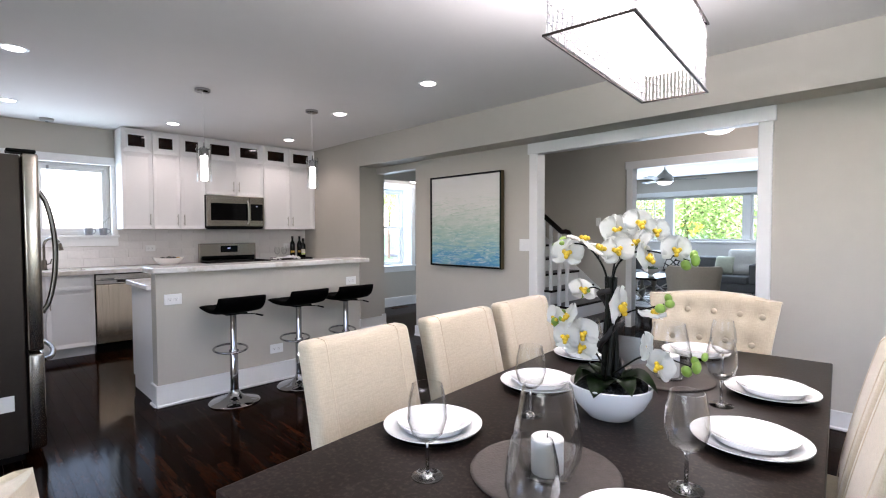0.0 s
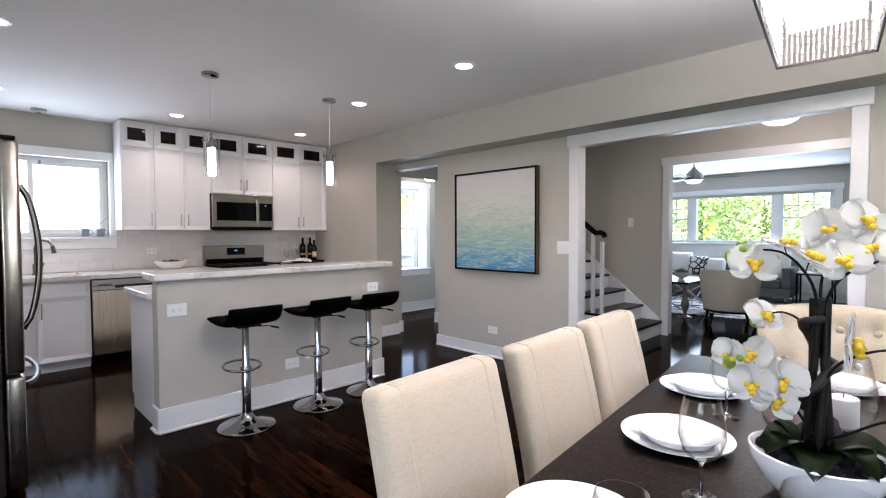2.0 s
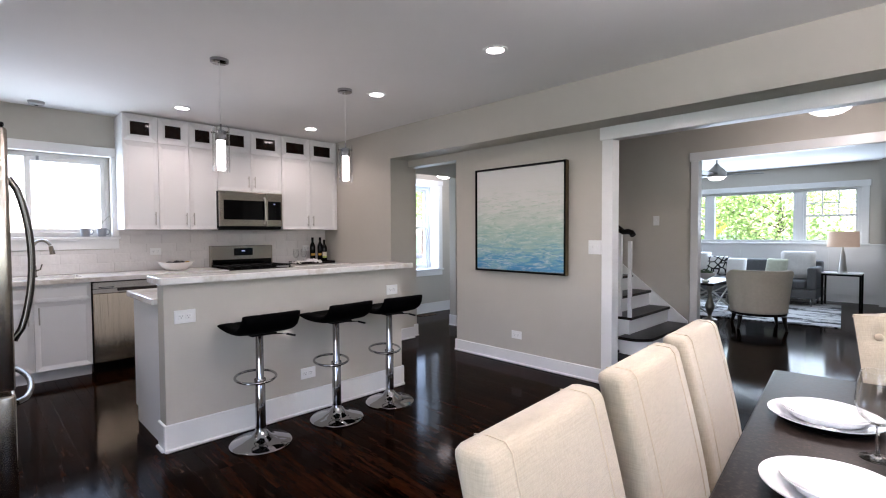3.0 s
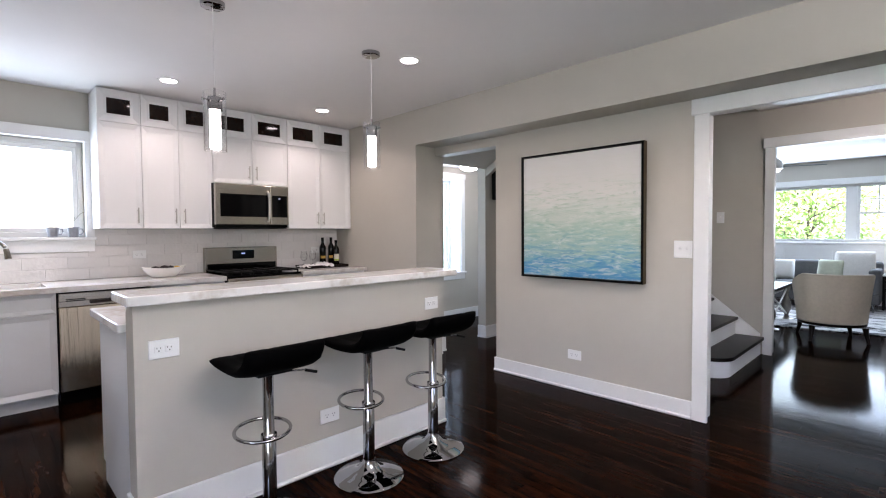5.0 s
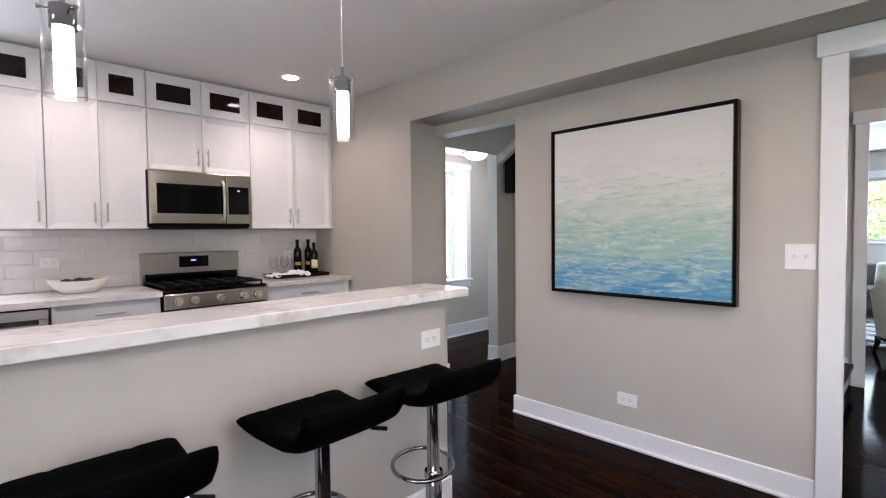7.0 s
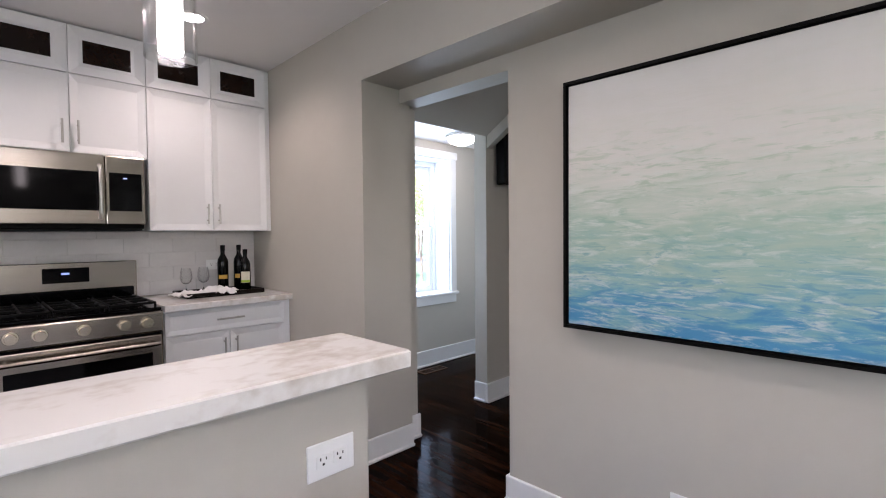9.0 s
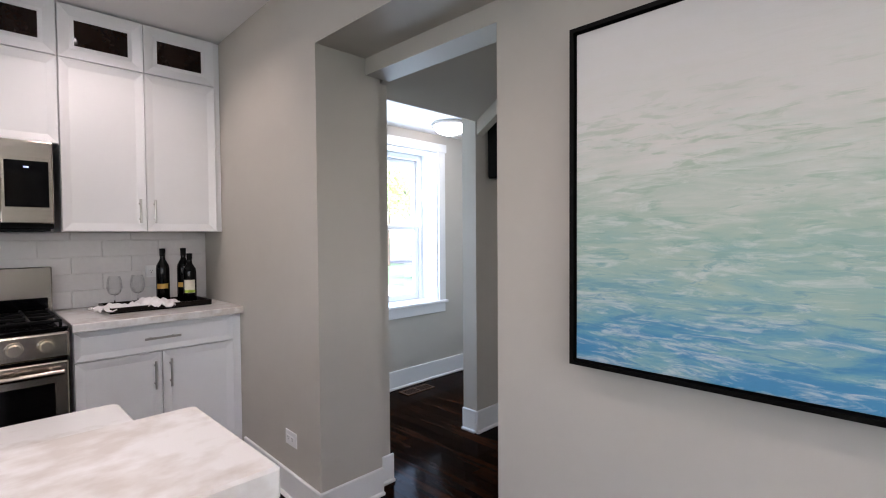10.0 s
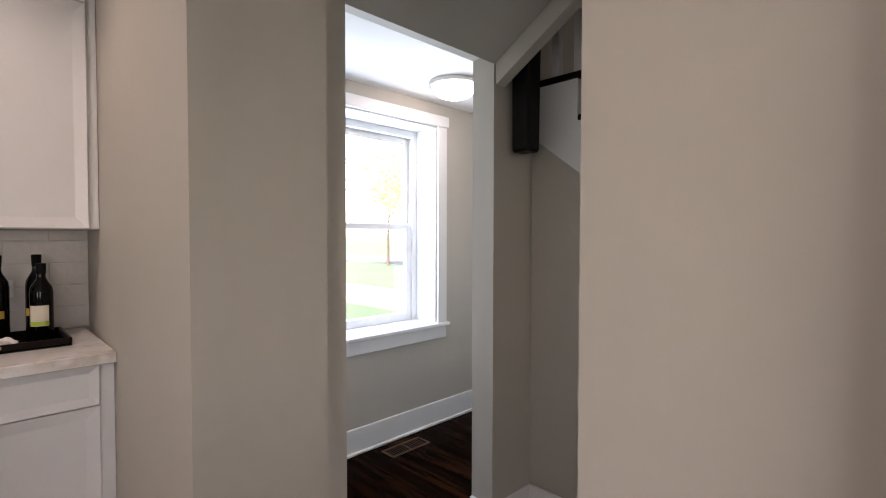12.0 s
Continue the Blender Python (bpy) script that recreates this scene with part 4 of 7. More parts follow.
tube(bm, ring, 0.0085, 10)
cyl(bm, (0.02, 0, 0.39), (0.046, 0, 0.39), 0.01, n=10)
lathe(bm, [(0.034, 0.375), (0.036, 0.38), (0.036, 0.402), (0.034, 0.406)], 24)
part("footrest", bm, CHROME, st, "bent chrome footrest ring", smooth=40)
part("seat_plate", B((-0.08, 0.08, -0.08, 0.08, 0.688, 0.7), bevel=0.003), BLACKM, st)
bm = bmesh.new()
tube(bm, [(0.03, 0.03, 0.685), (0.05, 0.15, 0.675), (0.055, 0.17, 0.668)], 0.004, 8)
lv = part("lever", bm, CHROME, st, smooth=40)
bm = bmesh.new()
tube(bm, [(0.053, 0.155, 0.673), (0.062, 0.21, 0.655)], 0.007, 10)
part("grip", bm, BLACKM, lv, "black lever grip", smooth=40)
copy_thing(st, pose(-4.677, 2.837, 0, 0, 0, 3))
copy_thing(st, pose(-4.676, 3.311, 0, 0, 0, -2))

# ---- things on the kitchen worktops ----
TAP = mat("warm_nickel_tap", (0.26, 0.235, 0.20), 0.22, 1.0, vary=0.15, scale=20)
fa = thing("faucet", pose(-7.6, 1.43, 0.915), "brushed nickel gooseneck faucet behind the sink", "faucet")
bm = bmesh.new()
lathe(bm, [(0, 0), (0.03, 0), (0.03, 0.012), (0.024, 0.02), (0.024, 0.1), (0.016, 0.115), (0, 0.116)], 24)
part("body", bm, TAP, fa, smooth=40)
bm = bmesh.new()
tube(bm, [(0, 0, 0.1), (0, 0, 0.26)] + [(0.085 - 0.085 * math.cos(a), 0.06 - 0.06 * math.cos(a), 0.26 + 0.085 * math.sin(a)) for a in [math.pi * k / 12 for k in range(1, 11)]], 0.013, 14)
part("spout", bm, TAP, fa, "arched spout", smooth=40)
bm = bmesh.new()
tube(bm, [(0.164, 0.116, 0.29), (0.176, 0.124, 0.24), (0.18, 0.127, 0.215)], 0.017, 14, 0.022)
part("spray_head", bm, TAP, fa, smooth=40)
bm = bmesh.new()
tube(bm, [(0, 0.02, 0.06), (0, 0.05, 0.07), (0.0, 0.065, 0.12)], 0.008, 10, 0.006)
part("lever", bm, TAP, fa, smooth=40)

CERAM = mat("white_ceramic", (0.82, 0.81, 0.79), 0.12, vary=0.03, scale=8, coat=0.5)
fb = thing("fruit_bowl", pose(-7.53, 2.62, 0.915), "white boat-shaped ceramic bowl with dark fruit", "bowl")
bm = bmesh.new()
lathe(bm, [(0, 0.004), (0.045, 0.0), (0.06, 0.006), (0.09, 0.05), (0.105, 0.085), (0.102, 0.087), (0.085, 0.055), (0.055, 0.014), (0, 0.01)], 36, sx=0.95, sy=1.75)
for v in bm.verts:
    v.co.z += 0.16 * (v.co.y / 0.18) ** 2 * v.co.z
part("bowl", bm, CERAM, fb, smooth=50)
FRUIT = mat("dark_fruit", (0.02, 0.012, 0.012), 0.35, vary=0.4, scale=20)
YELL = mat("yellow_fruit", (0.55, 0.33, 0.05), 0.4, vary=0.2, scale=20)
for k, (fx, fy, fz, rr) in enumerate(((0, -0.07, 0.07, 0.04), (0.02, 0.0, 0.075, 0.042), (-0.02, 0.06, 0.07, 0.04), (0.0, 0.11, 0.075, 0.03))):
    bm = bmesh.new()
    bmesh.ops.create_icosphere(bm, subdivisions=2, radius=rr, matrix=Matrix.Translation((fx, fy, fz)) @ Matrix.Diagonal((1, 1.15, 0.85, 1)))
    part("fruit", bm, YELL if k == 3 else FRUIT, fb, smooth=60)

tr = thing("serving_tray", pose(-7.53, 4.265, 0.915), "rectangular black serving tray with low sides", "tray")
part("bottom", B((-0.15, 0.15, -0.26, 0.26, 0, 0.008), bevel=0.002), BLACK, tr)
part("rim", B((-0.15, -0.14, -0.26, 0.26, 0.0085, 0.032), (0.14, 0.15, -0.26, 0.26, 0.0085, 0.032), (-0.14, 0.14, -0.26, -0.25, 0.0085, 0.032), (-0.14, 0.14, 0.25, 0.26, 0.0085, 0.032), bevel=0.002), DWOOD, tr)
BGL = mat("dark_bottle_glass", (0.002, 0.002, 0.0016), 0.08, spec=0.2)
LABEL = mat("cream_paper_label", (0.68, 0.64, 0.52), 0.7, vary=0.1, scale=30)
for bx, by, lab, hh in ((-7.62, 4.325, (0.55, 0.3, 0.1), 0.315), (-7.63, 4.445, (0.55, 0.3, 0.1), 0.315), (-7.53, 4.45, (0.68, 0.64, 0.52), 0.285)):
    w = thing("wine_bottle", pose(bx, by, 0.9235), "dark glass wine bottle with a small label, standing on the tray", "bottle", "wine bottles")
    bm = bmesh.new()
    s = 1.1 * hh / 0.315
    lathe(bm, [(0, 0.004), (0.034, 0.0), (0.037, 0.006), (0.037, 0.19 * s), (0.034, 0.21 * s), (0.017, 0.24 * s), (0.0145, 0.25 * s), (0.0145, 0.29 * s), (0.016, 0.292 * s), (0.016, 0.302 * s), (0.0, 0.303 * s)], 28)
    part("body", bm, BGL, w, smooth=40)
    bm = bmesh.new()
    lathe(bm, [(0.0152, 0.262 * s), (0.0165, 0.29 * s), (0.0168, 0.3035 * s), (0, 0.305 * s)], 24)
    part("capsule", bm, BLACKM, w, "black foil capsule", smooth=40)
    bm = bmesh.new()
    z0, z1 = (0.06, 0.14) if lab[1] > 0.5 else (0.09, 0.12)
    vs = [[bm.verts.new((0.0376 * math.cos(a), 0.0376 * math.sin(a), z)) for a in [radians(-70 + 10 * k) for k in range(11)]] for z in (z0, z1)]
    for k in range(10):
        bm.faces.new((vs[0][k], vs[0][k + 1], vs[1][k + 1], vs[1][k]))
    part("label", bm, LABEL if lab[1] > 0.5 else YELL, w, "paper label", smooth=60)
    if lab[1] > 0.5:
        bm = bmesh.new()
        vs = [[bm.verts.new((0.0379 * math.cos(a), 0.0379 * math.sin(a), z)) for a in [radians(-69.5 + 10 * k) for k in range(11)]] for z in (0.062, 0.078)]
        for k in range(10):
            bm.faces.new((vs[0][k], vs[0][k + 1], vs[1][k + 1], vs[1][k]))
        part("label_band", bm, mat("green_label_band", (0.35, 0.5, 0.05), 0.6), w, smooth=60)

THING = mat("thin_clear_glass", (1, 1, 1), 0.0, trans=1.0, ior=1.12)


def stem_glass(m, s=1.0, group="wine glasses on the table", label="clear stemmed wine glass", bowl=0.046):
    g = thing("wine_glass", m, label, "wine glass", group)
    bm = bmesh.new()
    b = bowl
    lathe(bm, [(0, 0.0), (0.036 * s, 0.0), (0.036 * s, 0.0015), (0.012 * s, 0.005 * s), (0.0042 * s, 0.012 * s), (0.0038 * s, 0.07 * s), (0.006 * s, 0.082 * s), (0, 0.082 * s)], 28)
    o = part("foot", bm, GLASS, g, smooth=50)
    o.visible_shadow = False
    bm = bmesh.new()
    lathe(bm, [(0.0, 0.0825 * s), (0.02 * s, 0.086 * s), (b * 0.8 * s, 0.102 * s), (b * s, 0.135 * s), (b * 0.93 * s, 0.175 * s), (b * 0.76 * s, 0.212 * s), (b * 0.73 * s, 0.212 * s), (b * 0.905 * s, 0.175 * s), (b * 0.97 * s, 0.135 * s), (b * 0.77 * s, 0.104 * s), (0.018 * s, 0.0885 * s), (0, 0.0865 * s)], 32)
    o = part("bowl", bm, THIN, g, smooth=50)
    o.visible_shadow = False
    return g


for gx, gy in ((-7.60, 4.07), (-7.62, 4.19)):
    stem_glass(pose(gx, gy, 0.9235), 0.85, "glasses on the tray", "clear wine goblet on the serving tray")
NAP = mat("white_cloth_napkin", (0.8, 0.78, 0.77), 0.85, vary=0.06, scale=30, bump=0.3, bscale=200)
for k, (nx, ny, aa) in enumerate(((-7.46, 4.06, 10), (-7.44, 4.24, -20))):
    bm = bmesh.new()
    bmesh.ops.create_grid(bm, x_segments=20, y_segments=20, size=0.5)
    for v in bm.verts:
        xx, yy = v.co.x, v.co.y
        n = noise.noise((xx * 4 + k * 7, yy * 4, 1)) * 0.02 + noise.noise((xx * 9 + k * 7, yy * 9, 5)) * 0.012
        v.co = Vector((xx * 0.15, yy * (0.21 - 0.05 * xx), 0.018 + max(-0.006, n * 1.5) + (0.04 if k else 0.014) * math.exp(-(xx * xx + yy * yy) * 8)))
    g = bmesh.ops.extrude_face_region(bm, geom=bm.faces[:])
    bmesh.ops.translate(bm, verts=[e for e in g["geom"] if isinstance(e, bmesh.types.BMVert)], vec=(0, 0, -0.006))
    bmesh.ops.recalc_face_normals(bm, faces=bm.faces)
    solo("napkin", bm, NAP, pose(nx, ny, 0.921, 0, 0, aa), "crumpled white cloth napkin lying on the tray", "napkin", "napkins", smooth=60)

MUG = mat("grey_stoneware", (0.30, 0.31, 0.33), 0.35, vary=0.2, scale=25)
for k, my in enumerate((1.86, 2.0)):
    mg = thing("mug", pose(-7.80, my, 1.2905), "small grey stoneware mug on the window sill", "mug", "mugs on the sill")
    bm = bmesh.new()
    lathe(bm, [(0, 0), (0.034, 0), (0.036, 0.004), (0.044, 0.085), (0.041, 0.085), (0.033, 0.008), (0, 0.007)], 28)
    part("body", bm, MUG, mg, smooth=45)
    bm = bmesh.new()
    tube(bm, [(0, 0.038, 0.07), (0, 0.062, 0.068), (0, 0.068, 0.045), (0, 0.056, 0.024), (0, 0.036, 0.02)], 0.005, 10)
    part("handle", bm, MUG, mg, smooth=45)
    if k:
        bm = bmesh.new()
        tube(bm, [(0, 0, 0.008), (0.004, -0.006, 0.12), (0.0, 0.01, 0.17)], 0.0025, 6)
        tube(bm, [(0.003, -0.002, 0.13), (0.0, 0.05, 0.2), (0.0, 0.075, 0.215)], 0.002, 6)
        part("twig", bm, mat("pale_twig", (0.3, 0.3, 0.24), 0.7), mg, "thin bare twig", smooth=60)
bp_ = thing("blind_pull", pose(-7.80, 1.5, 2.125), "small blind pull hanging in the kitchen window", "blind pull")
bm = bmesh.new()
cyl(bm, (0, 0, -0.005), (0, 0, -0.05), 0.0015, n=6)
part("cord", bm, PLASTIC, bp_)
part("weight", B((-0.012, 0.012, -0.012, 0.012, -0.095, -0.051), bevel=0.004), MUG, bp_)

# ---- dining room ----
TR = 5.4
TC = Vector((-1.567, 2.288, 0))


def table_mat():
    return mat("dark_speckled_wood_top", (0.05, 0.036, 0.03), 0.34, spec=0.08, vary=0.6, scale=95, span=(0.72, 0.98), alt=(0.012, 0.008, 0.0065), rvary=0.1, bump=0.15, bscale=60)


TOPM = table_mat()
tb = thing("dining_table", Matrix.Translation(TC) @ pose(0, 0, 0, 0, 0, TR), "long dark brown dining table laid for a meal", "dining table")
part("tabletop", B((-0.51, 0.51, -1.055, 1.055, 0.72, 0.755), bevel=0.005, seg=2), TOPM, tb)
part("apron", B((-0.43, 0.43, -0.965, -0.94, 0.63, 0.72), (-0.43, 0.43, 0.94, 0.965, 0.63, 0.72), (-0.43, -0.405, -0.94, 0.94, 0.63, 0.72), (0.405, 0.43, -0.94, 0.94, 0.63, 0.72), bevel=0.003), DWOOD, tb)
for sx in (-1, 1):
    for sy in (-1, 1):
        bm = bmesh.new()
        cx, cy = sx * 0.40, sy * 0.92
        g = box(bm, cx - 0.04, cx + 0.04, cy - 0.04, cy + 0.04, 0, 0.72, 0.006)
        for v in bm.verts:
            f = 0.65 + 0.35 * v.co.z / 0.72
            v.co.x, v.co.y = cx + (v.co.x - cx) * f, cy + (v.co.y - cy) * f
        part("leg", bm, DWOOD, tb)

LINEN = mat("cream_linen", (0.55, 0.46, 0.335), 0.85, vary=0.18, scale=55, stretch=(6, 6, 0.6), bump=0.4, bscale=420, bdist=0.001, sheen=0.3)


def add_weave(m, stretch, scale, low):
    """Multiplies the cloth by slubs that run along a second direction."""
    t = m.node_tree
    b = t.nodes["Principled BSDF"]
    src = b.inputs["Base Color"].links[0].from_socket
    co = t.nodes.new("ShaderNodeTexCoord")
    mp = t.nodes.new("ShaderNodeMapping")
    mp.inputs["Scale"].default_value = stretch
    nz = t.nodes.new("ShaderNodeTexNoise")
    nz.inputs["Scale"].default_value, nz.inputs["Detail"].default_value = scale, 4
    mr = t.nodes.new("ShaderNodeMapRange")
    mr.inputs["From Min"].default_value, mr.inputs["From Max"].default_value = 0.3, 0.6
    mr.inputs["To Min"].default_value, mr.inputs["To Max"].default_value = low, 1.0
    hs = t.nodes.new("ShaderNodeHueSaturation")
    t.links.new(co.outputs["Object"], mp.inputs[0])
    t.links.new(mp.outputs[0], nz.inputs["Vector"])
    t.links.new(nz.outputs["Fac"], mr.inputs["Value"])
    t.links.new(mr.outputs[0], hs.inputs["Value"])
    t.links.new(src, hs.inputs["Color"])
    t.links.new(hs.outputs[0], b.inputs["Base Color"])


add_weave(LINEN, (0.6, 0.6, 9), 50, 0.88)
SEAM = mat("linen_seam", (0.56, 0.47, 0.345), 0.9)
BUTTON = mat("linen_button", (0.46, 0.38, 0.28), 0.85, vary=0.1, scale=60)


def cushion(x0, x1, y0, y1, z0, z1, r=0.03, seg=4, puff=0.0):
    """A soft upholstered block with rounded edges."""
    bm = bmesh.new()
    box(bm, x0, x1, y0, y1, z0, z1, r, seg)
    if puff:
        bmesh.ops.subdivide_edges(bm, edges=[e for e in bm.edges if e.calc_length() > 0.1], cuts=6, use_grid_fill=True)
        c = Vector(((x0 + x1) / 2, (y0 + y1) / 2, (z0 + z1) / 2))
        hx, hy, hz = (x1 - x0) / 2, (y1 - y0) / 2, (z1 - z0) / 2
        for v in bm.verts:
            d = v.co - c
            u, w, q = d.x / hx, d.y / hy, d.z / hz
            v.co.z += puff * (1 - u * u) * (1 - w * w) * (1 if q > 0 else -1) * max(0, abs(q) - 0.5) * 2
    return bm


def lean(bm, z0, dx, z1):
    """Tips the verts back by dx at height z1, in a slight curve."""
    for v in bm.verts:
        f = max(0, (v.co.z - z0) / (z1 - z0))
        v.co.x += dx * f ** 1.3
    return bm


def side_chair(m):
    """Parsons chair; faces +x, its back top at the origin's x."""
    c = thing("dining_chair", m, "cream linen upholstered parsons chair at the dining table", "dining chair", "chairs round the dining table")
    bm = cushion(0.0, 0.075, -0.215, 0.215, 0.30, 0.977, 0.022, 3)
    bmesh.ops.bisect_plane(bm, geom=bm.verts[:] + bm.edges[:] + bm.faces[:], plane_co=(0, 0, 0.55), plane_no=(0, 0, 1))
    for zz in (0.62, 0.7, 0.78, 0.86, 0.92):
        bmesh.ops.bisect_plane(bm, geom=bm.verts[:] + bm.edges[:] + bm.faces[:], plane_co=(0, 0, zz), plane_no=(0, 0, 1))
    for v in bm.verts:
        v.co.x += 0.10
    lean(bm, 0.5, -0.10, 0.977)
    bk = part("backrest", bm, LINEN, c, smooth=50)
    for sy in (-0.15, 0.15):
        bm = bmesh.new()
        tube(bm, [(0.1755 - 0.10 * max(0, (z - 0.5) / 0.477) ** 1.3, sy, z) for z in [0.50 + 0.05 * k for k in range(9)]] + [(0.0805, sy, 0.962), (0.068, sy, 0.9765), (0.035, sy, 0.9778), (0.006, sy, 0.972)], 0.0018, 6)
        part("seam", bm, SEAM, bk, "stitched seam", smooth=60)
    part("seat", cushion(0.10, 0.56, -0.225, 0.225, 0.37, 0.48, 0.03, 4), LINEN, c, smooth=50)
    for lx in (0.13, 0.52):
        for sy in (-0.19, 0.19):
            bm = bmesh.new()
            box(bm, lx - 0.022, lx + 0.022, sy - 0.022, sy + 0.022, 0, 0.372, 0.004)
            for v in bm.verts:
                f = 0.7 + 0.3 * v.co.z / 0.37
                v.co.x, v.co.y = lx + (v.co.x - lx) * f, sy + (v.co.y - sy) * f
            part("leg", bm, DWOOD, c, "dark wooden leg")
    return c


first = side_chair(pose(-2.29, 1.749, 0, 0, 0, 4))
copy_thing(first, pose(-2.32, 2.273, 0, 0, 0, 4))
copy_thing(first, pose(-2.36, 2.775, 0, 0, 0, 4))
copy_thing(first, pose(-0.90, 2.70, 0, 0, 0, 184))
copy_thing(first, pose(-0.86, 2.21, 0, 0, 0, 185))
copy_thing(first, pose(-0.815, 1.73, 0, 0, 0, 185))


def end_chair(m):
    """Tufted host chair with a flared, gently curved back; faces -y."""
    c = thing("host_chair", m, "cream linen host chair with a button-tufted curved back", "dining chair", "host chairs at the table ends")
    bm = bmesh.new()
    NX, NZ = 52, 30
    front, back = [], []
    for j in range(NZ + 1):
        q = j / NZ
        z = 0.40 + 0.60 * q
        hw = 0.235 + 0.065 * q ** 1.5
        rf, rb = [], []
        for i in range(NX + 1):
            u = 2 * i / NX - 1
            curve = -0.10 * u * u
            tilt = 0.09 * q
            ztop = z - (0.03 * u * u if j == NZ else 0)
            edge = 0.03 * max(abs(u), 0) ** 8 + (0.02 if j in (0, NZ) else 0)
            puff = 0.0
            for row, zz in enumerate((0.62, 0.76, 0.90)):
                for bx in ((-0.18, -0.06, 0.06, 0.18) if row % 2 else (-0.12, 0, 0.12, 0.22, -0.22)):
                    puff += 0.022 * math.exp(-((u * hw - bx) ** 2 + (z - zz) ** 2) / 0.0011)
            rf.append(bm.verts.new((u * hw, curve + tilt - 0.035 + edge + puff, ztop)))
            rb.append(bm.verts.new((u * hw, curve + tilt + 0.045 - edge, ztop)))
        front.append(rf)
        back.append(rb)
    for j in range(NZ):
        for i in range(NX):
            bm.faces.new((front[j][i], front[j][i + 1], front[j + 1][i + 1], front[j + 1][i]))
            bm.faces.new((back[j][i + 1], back[j][i], back[j + 1][i], back[j + 1][i + 1]))
        bm.faces.new((front[j + 1][0], back[j + 1][0], back[j][0], front[j][0]))
        bm.faces.new((front[j][NX], back[j][NX], back[j + 1][NX], front[j + 1][NX]))
    for j in (0, NZ):
        for i in range(NX):
            bm.faces.new((front[j][i], back[j][i], back[j][i + 1], front[j][i + 1]))
    bmesh.ops.recalc_face_normals(bm, faces=bm.faces)
    bk = part("backrest", bm, LINEN, c, "button-tufted linen back", smooth=60)
    for row, zz in enumerate((0.62, 0.76, 0.90)):
        for bx in ((-0.18, -0.06, 0.06, 0.18) if row % 2 else (-0.12, 0, 0.12, 0.22, -0.22)):
            q = (zz - 0.40) / 0.60
            u = bx / (0.235 + 0.065 * q ** 1.5)
            bm = bmesh.new()
            bmesh.ops.create_icosphere(bm, subdivisions=2, radius=0.015, matrix=Matrix.Translation((bx, -0.10 * u * u + 0.09 * q - 0.02, zz)) @ Matrix.Diagonal((1, 0.5, 1, 1)))
            part("button", bm, BUTTON, bk, smooth=60)
    part("seat", cushion(-0.26, 0.26, -0.50, 0.0, 0.36, 0.48, 0.035, 4), LINEN, c, smooth=50)
    for sx in (-0.21, 0.21):
        for ly in (-0.45, -0.03):
            bm = bmesh.new()
            cyl(bm, (sx, ly, 0), (sx, ly, 0.365), 0.014, 0.024, 14)
            part("leg", bm, DWOOD, c, "dark wooden leg", smooth=40)
    return c


ec = end_chair(pose(-1.655, 3.49, 0, 0, 0, 3))
copy_thing(ec, pose(-1.495, 0.83, 0, 0, 0, 174))

# chandelier
ch = thing("chandelier", Matrix.Translation((-1.605, 2.478, 1.87)) @ pose(0, 0, 0, 0, 0, 6.2), "rectangular crystal chandelier, brightly lit, above the table", "chandelier")
W2, L2, H2 = 0.127, 0.462, 0.27
FR = mat("dark_bronze_rim", (0.05, 0.04, 0.035), 0.35, 0.8)
bm = bmesh.new()
for z in (0.0, H2):
    for s in (-1, 1):
        box(bm, s * W2 - 0.003, s * W2 + 0.003, -L2 - 0.003, L2 + 0.003, z - 0.003, z + 0.003)
        box(bm, -W2 + 0.003, W2 - 0.003, s * L2 - 0.003, s * L2 + 0.003, z - 0.003, z + 0.003)
part("rim", bm, FR, ch, "thin dark metal rim")
part("top_plate", B((-W2 + 0.004, W2 - 0.004, -L2 + 0.004, L2 - 0.004, H2 - 0.001, H2 + 0.002)), CHROME, ch)
bm = bmesh.new()
box(bm, -W2 + 0.03, W2 - 0.03, -L2 + 0.03, L2 - 0.03, 0.10, H2 - 0.01)
part("diffuser", bm, glow("lit_chandelier_glass", (1.0, 0.94, 0.88), 1.25), ch, "glowing frosted box behind the crystals")
# added fill above the closed top plate, brightens the ceiling; the chandelier has no such lamp
lamp("chandelier_uplight", 'AREA', Matrix.Translation((-1.605, 2.478, 1.87 + H2 + 0.02)) @ pose(0, 0, 0, 180, 0, 6.2), 13.0, (1.0, 1.0, 0.97), w=0.22, h=0.85)
CRY = mat("crystal_strand", (0.9, 0.9, 0.92), 0.1, trans=0.5, ior=1.5, vary=0.2, scale=60)
bm = bmesh.new()


def strand(bm, x, y):
    z = 0.004
    while z < H2 - 0.012:
        hh = 0.018 + 0.014 * random.random()
        bmesh.ops.create_cone(bm, segments=4, radius1=0.0045, radius2=0.003, depth=hh, matrix=Matrix.Translation((x, y, min(z + hh / 2, H2 - 0.02))) @ Matrix.Rotation(random.random(), 4, 'Z'), cap_ends=True)
        z += hh + 0.004


